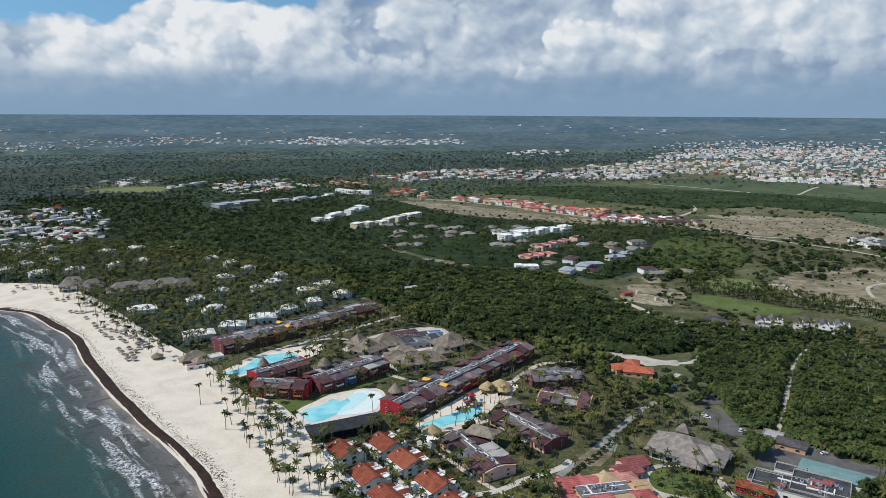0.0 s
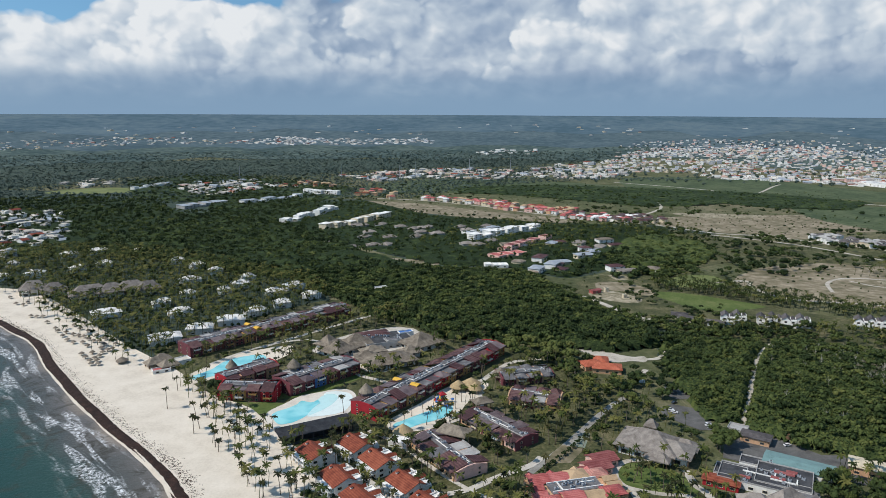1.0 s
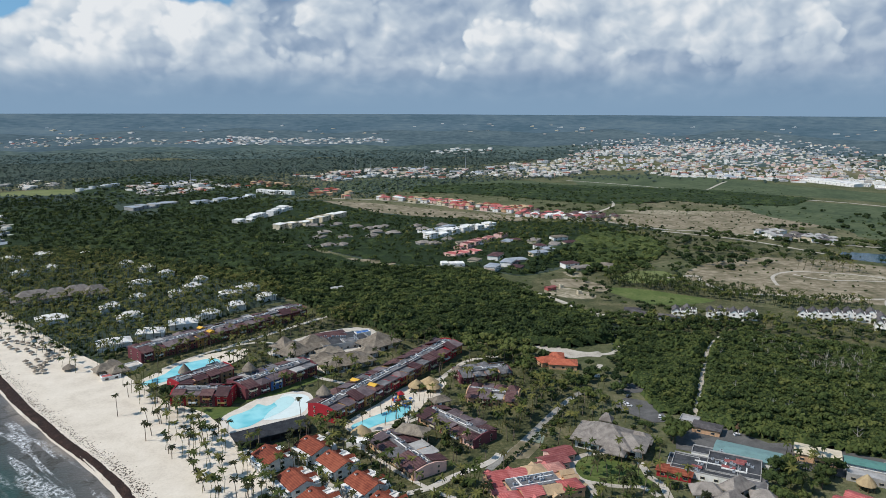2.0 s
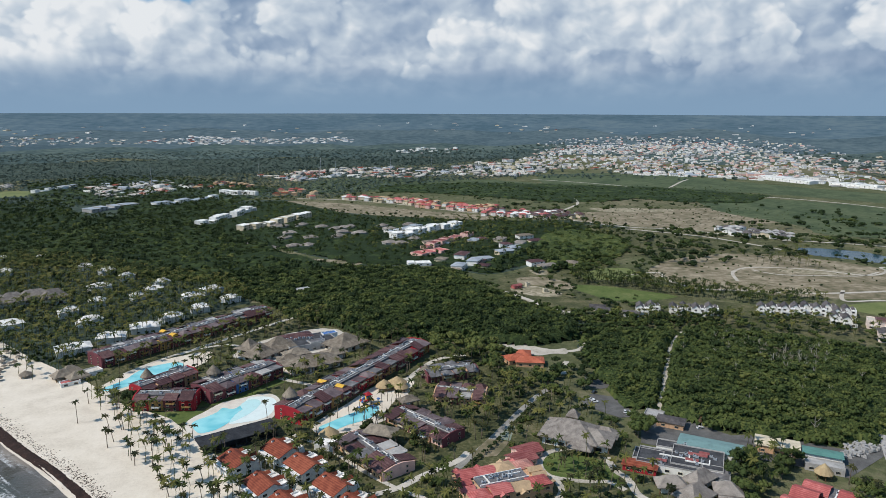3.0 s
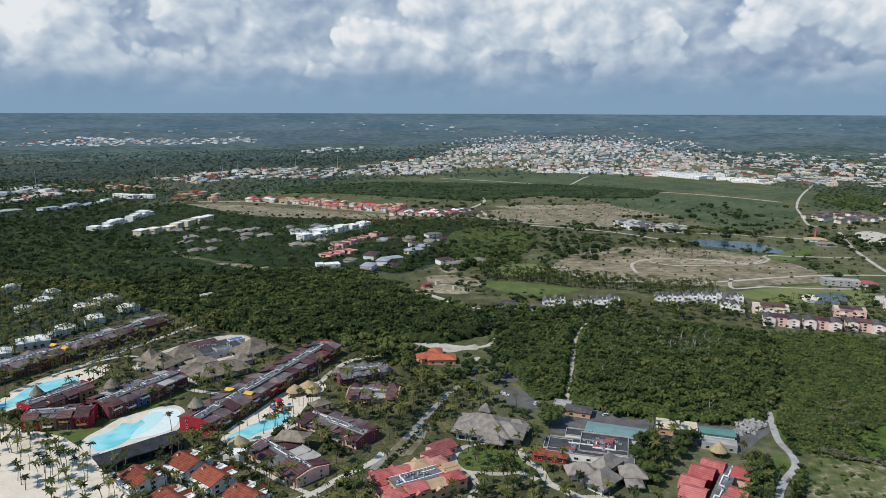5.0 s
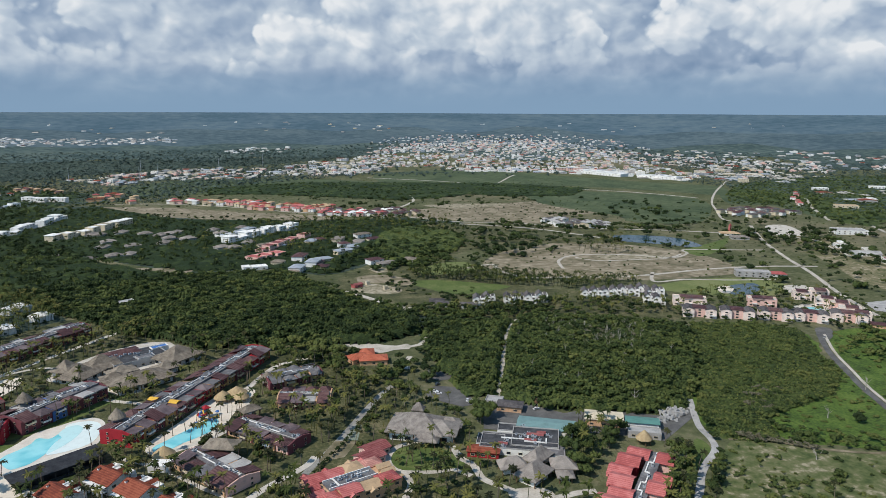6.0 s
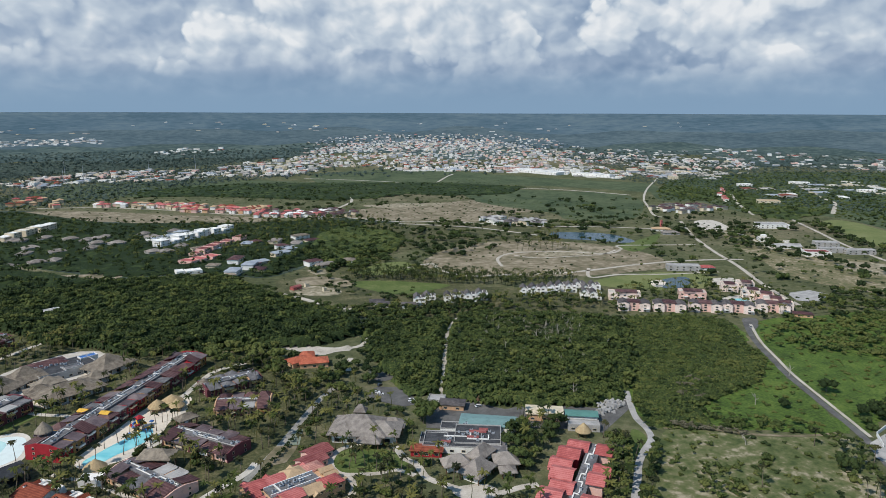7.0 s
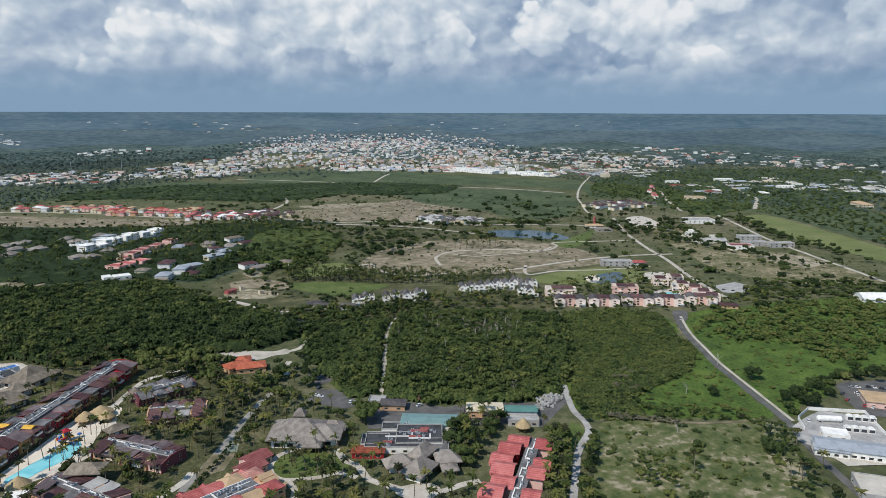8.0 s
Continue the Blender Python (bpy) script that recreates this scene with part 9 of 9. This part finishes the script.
# undergrowth between the hotels and bungalows
understorey("village_undergrowth", [(-257.5, 1402.3), (-102.2, 1461.7), (37.0, 1240.8), (252.5, 1146.3), (412.6, 1105.5), (395.7, 1002.9), (300.5, 869.0), (251.0, 821.0), (175.9, 761.6), (119.2, 811.9), (25.1, 840.1), (-65.5, 941.5), (-206.9, 1120.6)], 6.5, 3.4, 35, "dark bushes between far hotels and bungalows", 0.28, 0.55, 0.0, 1)
zone = [(-437.3, 1510.2), (-363.6, 1565.7), (-237.8, 1496.9), (-173.6, 1144.7), (-225.3, 1120.1), (-295.3, 1141.5), (-365.4, 1256.4)]
understorey("clearing_undergrowth", zone, 7.0, 6.0, 39, "dark trees between hotels and coastal forest", 0.30, 0.6, 0.0, 1)
x, y = scatter(zone, 7.5, 196)
ok = clear(x, y, -3.0) & (q.rand(len(x)) < 0.8)
wood("clearing_trees", x[ok], y[ok], LOW, (2.4, 4.4), (4.5, 8.0), 197, "dark trees between hotels and coastal forest", 0.36, 0.10)
understorey("hotel_undergrowth", [(-743.5, 1848.1), (-630.8, 2019.7), (-460.4, 1991.8), (-280.3, 1868.0), (-129.3, 1679.7), (-176.8, 1498.9), (-242.7, 1319.8), (-364.4, 1416.6), (-479.4, 1449.7), (-595.5, 1504.6)], 10.0, 3.6, 37, "dark bushes round the far hotels", 0.32, 0.55, 0.0)
def bare_trees(name, x, y, seed, label):
    """Many pale bare trees in one mesh, each a stem with forked boughs."""
    r = random.Random(seed)
    g = Geo()
    for px, py in zip(x, y):
        h, t = r.uniform(7.0, 10.5), r.uniform(0, math.tau)
        g.tube([(px, py, 0), (px + 0.3, py, h * 0.6), (px + 0.2, py + 0.3, h)], [0.16, 0.12, 0.04], 4)
        for i in range(4):
            a, z = t + i * 1.6, h * r.uniform(0.5, 0.75)
            g.tube([(px + 0.2, py, z), (px + math.cos(a) * 1.3, py + math.sin(a) * 1.3, z + 1.4), (px + math.cos(a) * 1.9, py + math.sin(a) * 1.9, z + 2.8)], [0.09, 0.06, 0.03], 4)
    tagged(new(name, g.mesh(name, ["dead_wood"])), label, "trees", kind="stuff")


x, y = scatter([(300.0, 440.0), (292.0, 500.0), (330.0, 515.0), (385.0, 470.0), (370.0, 430.0), (330.0, 420.0)], 5.2, 190)
ok = q.rand(len(x)) < 0.6
bare_trees("bare_trees", x[ok], y[ok], 191, "many pale bare trees standing in the green wood")
x, y = scatter([(215.0, 420.0), (260.0, 520.0), (400.0, 455.0), (310.0, 335.0), (260.0, 350.0)], 11.0, 192)
ok = (q.rand(len(x)) < 0.45) & clear(x, y, 0.0)
bare_trees("bare_trees", x[ok], y[ok], 193, "scattered pale bare trees above the canopy")
# scattered trees on the plain, thinning with distance
x, y = scatter([(362.5, 1401.8), (623.1, 1326.5), (907.8, 1152.9), (1122.6, 824.1), (937.2, 418.8), (825.7, 294.1), (737.8, 362.7), (658.3, 440.6), (569.4, 610.2), (395.4, 718.9), (209.3, 736.6), (158.8, 831.6)], 12.0, 100)
n = np.array([noise.noise((a * 0.014, b * 0.014, 2.0)) for a, b in zip(x, y)])
ok = (q.rand(len(x)) < 0.16 + 0.75 * (n > 0.16)) & clear(x, y, 0.5)
wood("plain_trees", x[ok], y[ok], MID, (2.4, 6.0), (3.0, 8.0), 101, "scattered trees and bushes on the golf plain", 0.34, 0.10)
x, y = scatter([(489.5, 1001.8), (597.6, 968.5), (688.0, 933.7), (753.6, 865.4), (801.0, 783.7), (798.8, 590.6), (803.4, 464.1), (838.4, 566.0), (927.1, 731.5), (1110.1, 732.8), (1023.9, 597.0), (962.0, 436.0), (909.6, 452.1), (954.9, 572.7), (1039.5, 716.9), (870.0, 800.4), (684.9, 868.2), (525.5, 954.0)], 7.0, 102)
ok = (q.rand(len(x)) < 0.7) & clear(x, y, 0.3)
wood("tree_belts", x[ok], y[ok], MID, (2.8, 4.8), (4.0, 8.0), 103, "dark tree belts along roads and fairways", 0.33, 0.08)
x, y = scatter([(-260.7, 1420.0), (-103.5, 1501.5), (67.7, 1254.7), (265.1, 1168.4), (426.8, 1137.1), (470.0, 1042.7), (382.8, 842.1), (267.1, 808.7), (173.5, 751.0), (119.2, 811.9), (25.1, 835.1), (-65.5, 941.5), (-206.9, 1120.6)], 8.4, 104)
n = np.array([noise.noise((a * 0.012, b * 0.012, 7.0)) for a, b in zip(x, y)])
ok = (q.rand(len(x)) < 0.7 + 0.3 * (n > 0.0)) & clear(x, y, 0.5)
wood("village_trees", x[ok], y[ok], LOW, (2.2, 4.2), (4.0, 7.5), 105, "dark trees between far hotels and bungalows", 0.42, 0.12)
x, y = scatter([(-95.3, 1786.5), (353.0, 1770.3), (631.6, 1401.9), (1023.5, 1104.9), (1417.7, 1127.1), (1667.4, 772.1), (1324.2, 486.2), (944.9, 340.1), (969.8, 439.7), (1129.5, 768.8), (1126.4, 839.6), (919.7, 1168.1), (371.9, 1436.9), (-77.2, 1351.9)], 17.0, 106)
ok = (q.rand(len(x)) < 0.5) & clear(x, y, -1.0)
wood("far_bushes", x[ok], y[ok], MID, (1.8, 4.4), (2.2, 6.0), 107, "bushes over the middle plain", 0.34, 0.09)
x, y = scatter([(-371.2, 1492.2), (-503.2, 1743.0), (-435.9, 2028.8), (-195.9, 1935.6), (166.5, 1770.0), (415.1, 1851.9), (678.6, 1790.6), (1059.3, 1675.6), (1353.2, 2151.0), (404.5, 2317.3), (-156.9, 2288.0), (-771.8, 1960.2), (-927.4, 1795.7), (-1062.2, 1540.4), (-885.0, 1277.4), (-587.8, 1484.7)], 24.0, 108)
ok = (q.rand(len(x)) < 0.55) & clear(x, y, -1.0)
# these crowns wear the haze-tinted green
wood("far_trees", x[ok], y[ok], FAR, (4.0, 7.0), (4.5, 9.0), 109, "bushes on the far plain, tinted for haze", 0.50, 0.09, mat="haze_green")
x, y = scatter([(79.8, 2250.8), (713.4, 2582.9), (1306.3, 3175.6), (1809.8, 2914.4), (1605.7, 1913.0), (1629.3, 1278.1), (2108.5, 1661.5), (1998.9, 2572.0), (1516.0, 3304.8), (336.0, 2987.8), (-301.1, 2893.6)], 21.0, 110)
ok = q.rand(len(x)) < 0.45
# town trees too have distance haze in their colour
wood("town_trees", x[ok], y[ok], FAR, (4.0, 8.0), (4.5, 8.5), 111, "trees between the far town's houses, tinted for haze", 0.42, 0.10, mat="haze_green")
# scrub in low tones: a cloud's shadow is put into its colour
zone = [(98.3, 1716.5), (225.2, 1758.1), (362.4, 1777.3), (531.7, 1710.2), (639.6, 1673.2), (827.3, 1582.1), (965.8, 1411.0), (846.1, 1302.0), (718.0, 1330.4), (642.4, 1402.0), (588.4, 1371.8), (468.6, 1357.3), (353.4, 1455.1), (221.9, 1562.9), (112.3, 1595.0)]
understorey("belt_undergrowth", zone, 9.0, 2.2, 31, "green scrub on the low plain, darkened for cloud shadow", 0.32, 0.7)
x, y = scatter(zone, 8.0, 124)
ok = clear(x, y, -1.0, False) & (q.rand(len(x)) < 0.8)
wood("scrub_belt", x[ok], y[ok], FAR, (2.2, 4.6), (1.4, 3.4), 125, "dense scrub belt behind red houses, darkened for cloud shadow", 0.36, 0.08)
zone = [(1372.5, 1351.4), (1654.6, 1421.4), (1906.7, 1411.4), (2143.3, 1271.1), (2300.0, 1080.0), (1675.2, 767.3), (1334.4, 694.1), (1337.5, 785.7), (1384.8, 884.7), (1186.9, 784.6), (1070.1, 772.9), (1076.8, 852.2), (1230.7, 1037.5), (1132.1, 1061.8), (1186.7, 1194.5)]
understorey("scrub_undergrowth", zone, 11.0, 2.4, 33, "green scrub covering the eastern plain", 0.47, 0.6, 3.0)
x, y = scatter(zone, 10.0, 126)
ok = clear(x, y, -1.0, False) & (q.rand(len(x)) < 0.75)
wood("scrub_plain", x[ok], y[ok], FAR, (2.4, 5.2), (2.0, 4.6), 127, "dense green scrub on the eastern plain", 0.46, 0.10)
x, y = scatter([(1207.1, 1224.9), (1341.4, 1203.6), (1558.9, 1204.0), (1444.8, 944.9), (1445.1, 825.4), (1338.7, 607.8), (1215.6, 490.2), (1063.5, 426.0), (1069.2, 481.0), (1139.6, 627.2), (1187.1, 750.0), (1144.9, 828.2), (1089.3, 862.3), (1133.7, 1015.2), (1075.5, 1073.2)], 9.0, 112)
ok = (q.rand(len(x)) < 0.8) & clear(x, y, -1.0)
wood("scrub_wood", x[ok], y[ok], FAR, (2.6, 5.5), (1.6, 4.0), 113, "dense green scrub wood on the plain", 0.50, 0.10)
x, y = scatter([(304.0, 282.7), (314.3, 271.5), (332.6, 252.3), (330.3, 248.4), (309.4, 267.1), (299.3, 278.1)], 1.3, 194)
wood("reed_row", x, y, SMALL, (0.7, 1.3), (1.6, 2.6), 195, "row of dry brown reeds along the field's edge", 0.55, 0.14, mat="twig", category="reeds")
for nm, zone in (("dry_brush", [(354.0, 327.5), (380.6, 326.3), (373.8, 309.9), (353.1, 296.8), (333.1, 298.3), (338.1, 313.2)]), ("grey_brush", [(328.7, 476.8), (361.4, 479.6), (370.2, 458.3), (346.9, 432.7), (322.2, 434.7), (315.5, 452.5)])):
    x, y = scatter(zone, 3.6, 114)
    ok = q.rand(len(x)) < 0.55
    wood(nm, x[ok], y[ok], SMALL, (1.2, 2.4), (4.6, 6.4) if nm == "grey_brush" else (2.6, 4.2), 115, "bare grey-brown brush among the green bushes", 0.5, 0.12, mat="twig", category="shrubs")
x, y = scatter([(-743.5, 1848.1), (-642.0, 2056.1), (-468.5, 2027.3), (-284.9, 1899.2), (-117.4, 1705.5), (-176.8, 1498.9), (-237.2, 1289.3), (-360.0, 1399.0), (-473.5, 1431.3), (-595.5, 1504.6)], 11.0, 116)
ok = (q.rand(len(x)) < 0.8) & clear(x, y, 0.5)
wood("hotel_trees", x[ok], y[ok], LOW, (2.4, 4.6), (4.5, 8.0), 117, "dark trees round the far hotels", 0.34, 0.08)
x, y = scatter([(413.2, 941.1), (515.3, 973.0), (601.2, 939.4), (618.6, 853.8), (537.5, 781.4), (480.8, 779.3), (420.9, 764.9), (369.2, 757.6), (360.1, 811.1)], 8.0, 122)
ok = (q.rand(len(x)) < 0.26) & clear(x, y, 0.3, False)
wood("golf_trees", x[ok], y[ok], MID, (2.6, 5.0), (4.0, 8.5), 123, "dark round trees on the golf course", 0.36, 0.08)
# trees and palms round the building plot and the golf course
for k, (nm, zone, gap, share, size, tall, tone) in enumerate((
    ("plot_trees", [(220.9, 857.8), (284.2, 910.8), (347.8, 848.7), (347.8, 794.3), (320.4, 765.7), (271.7, 767.8), (236.3, 783.1), (213.0, 804.5)], 6.0, 0.75, (2.2, 4.6), (3.5, 7.5), 0.32),
    ("plot_bushes", [(227.5, 725.2), (260.5, 719.6), (244.0, 659.1), (264.0, 633.6), (302.5, 622.4), (288.4, 593.7), (247.2, 607.8), (220.9, 660.8)], 5.5, 0.6, (1.6, 3.4), (2.5, 5.5), 0.36),
    ("fairway_trees", [(387.6, 846.4), (434.7, 855.0), (492.7, 828.9), (455.8, 759.8), (405.4, 766.4), (365.9, 783.0)], 10.0, 0.5, (3.4, 5.4), (4.0, 7.0), 0.26),
)):
    x, y = scatter(zone, gap, 180 + k)
    ok = clear(x, y, 0.0, False) & (q.rand(len(x)) < share)
    wood(nm, x[ok], y[ok], MID, size, tall, 184 + k, "dark round trees beside the golf course", tone, 0.09)
x, y = scatter([(274.4, 766.1), (312.2, 763.6), (350.1, 718.8), (403.1, 672.1), (380.9, 635.1), (326.9, 671.9), (282.0, 691.1), (253.4, 709.0)], 5.0, 188)
ok = clear(x, y, 0.0, False) & (q.rand(len(x)) < 0.75)
grove("fairway_palms", x[ok], y[ok], 189, "belt of palms along the golf fairway", (3.5, 6.5), 10, 3, 0.40)
# the great forest plain to the horizon, in widening steps
for k, (r0, r1, gap, rad) in enumerate(((1500, 2300, 8.2, (5.0, 7.6)), (2300, 3100, 12.5, (7.0, 11.0)))):
    arc0 = [(r0 * math.sin(radians(a)), r0 * math.cos(radians(a))) for a in range(-42, 75, 3)]
    arc1 = [(r1 * math.sin(radians(a)), r1 * math.cos(radians(a))) for a in range(74, -43, -3)]
    x, y = scatter(arc0 + arc1, gap, 120 + k)
    n = np.array([noise.noise((a * 0.0016, b * 0.0016, 4.0)) for a, b in zip(x, y)])
    open_land = inside([(-56.0, 1385.5), (165.8, 1747.2), (528.0, 1913.3), (1055.0, 1882.4), (1271.1, 1510.0), (1326.8, 1036.0), (966.2, 747.4), (735.5, 932.9), (296.6, 1078.2)], x, y)
    built = inside([(314.3, 1980.8), (713.4, 2582.9), (1113.1, 3048.2), (1605.4, 3161.7), (1809.8, 2914.4), (1703.9, 2401.0), (1472.5, 1544.0), (1287.6, 1444.4), (1146.7, 1717.9), (718.9, 1967.5)], x, y)
    ok = ~open_land & ~built & (q.rand(len(x)) < 0.85 + 0.3 * n) & clear(x, y, -1.0)
    # crown colour includes the painted distance haze
    wood("forest_plain", x[ok], y[ok], TINY, rad, (2.4, 3.6), 130 + k, "endless green forest plain with haze in its colour", 0.56, 0.09, mat="haze_green", category="forest")

# low scrub and tufts over the open ground
for k, (zone, gap, share, size) in enumerate((
    ([(337.0, 1306.1), (623.1, 1326.5), (907.8, 1152.9), (1122.6, 824.1), (937.2, 418.8), (849.5, 335.6), (745.0, 366.4), (669.4, 448.4), (558.9, 598.8), (370.1, 673.0), (282.0, 691.1), (183.0, 648.2), (158.8, 831.6)], 10.5, 0.5, (1.0, 2.6)),
    ([(-185.3, 1572.1), (55.2, 1914.0), (331.9, 1894.3), (698.7, 1662.1), (1022.3, 1615.8), (671.0, 1047.5), (486.5, 953.6), (392.9, 1147.8), (213.7, 1204.8), (17.3, 1343.6)], 13.0, 0.45, (1.2, 3.0)),
    ([(293.2, 278.3), (330.1, 250.3), (380.5, 223.8), (347.2, 183.0), (316.8, 151.4), (244.5, 166.3), (204.9, 191.5), (236.3, 226.6)], 4.0, 0.40, (0.7, 2.4)),
    ([(349.9, 298.8), (387.3, 301.3), (477.8, 343.3), (512.3, 338.9), (538.8, 304.8), (517.4, 256.3), (459.8, 229.2), (417.1, 223.9), (390.0, 225.4), (367.2, 237.9), (340.5, 258.7), (330.5, 276.8)], 4.4, 0.5, (0.8, 2.0)),
)):
    x, y = scatter(zone, gap, 150 + k)
    n = np.array([noise.noise((a * 0.03, b * 0.03, 5.0 + k)) for a, b in zip(x, y)])
    ok = (q.rand(len(x)) < share + 0.6 * n) & clear(x, y, -0.5, False)
    wood("scrub", x[ok], y[ok], FAR if k < 2 else MID, size, (0.6, 1.8) if k else (0.8, 2.2), 160 + k, "low scrub and grass tufts on open ground", (0.42, 0.42, 0.5, 0.66)[k], 0.12, category="scrub")
x, y = scatter([(63.7, 328.3), (73.0, 339.5), (83.8, 351.3), (102.3, 375.4), (121.8, 400.7), (136.6, 417.8), (137.8, 416.7), (123.1, 399.7), (103.5, 374.4), (85.0, 350.3), (74.2, 338.4), (64.9, 327.3)], 1.1, 170)
wood("path_hedge", x, y, MID, (0.7, 1.2), (1.4, 2.2), 171, "dark hedge along the garden path", 0.28, 0.08)
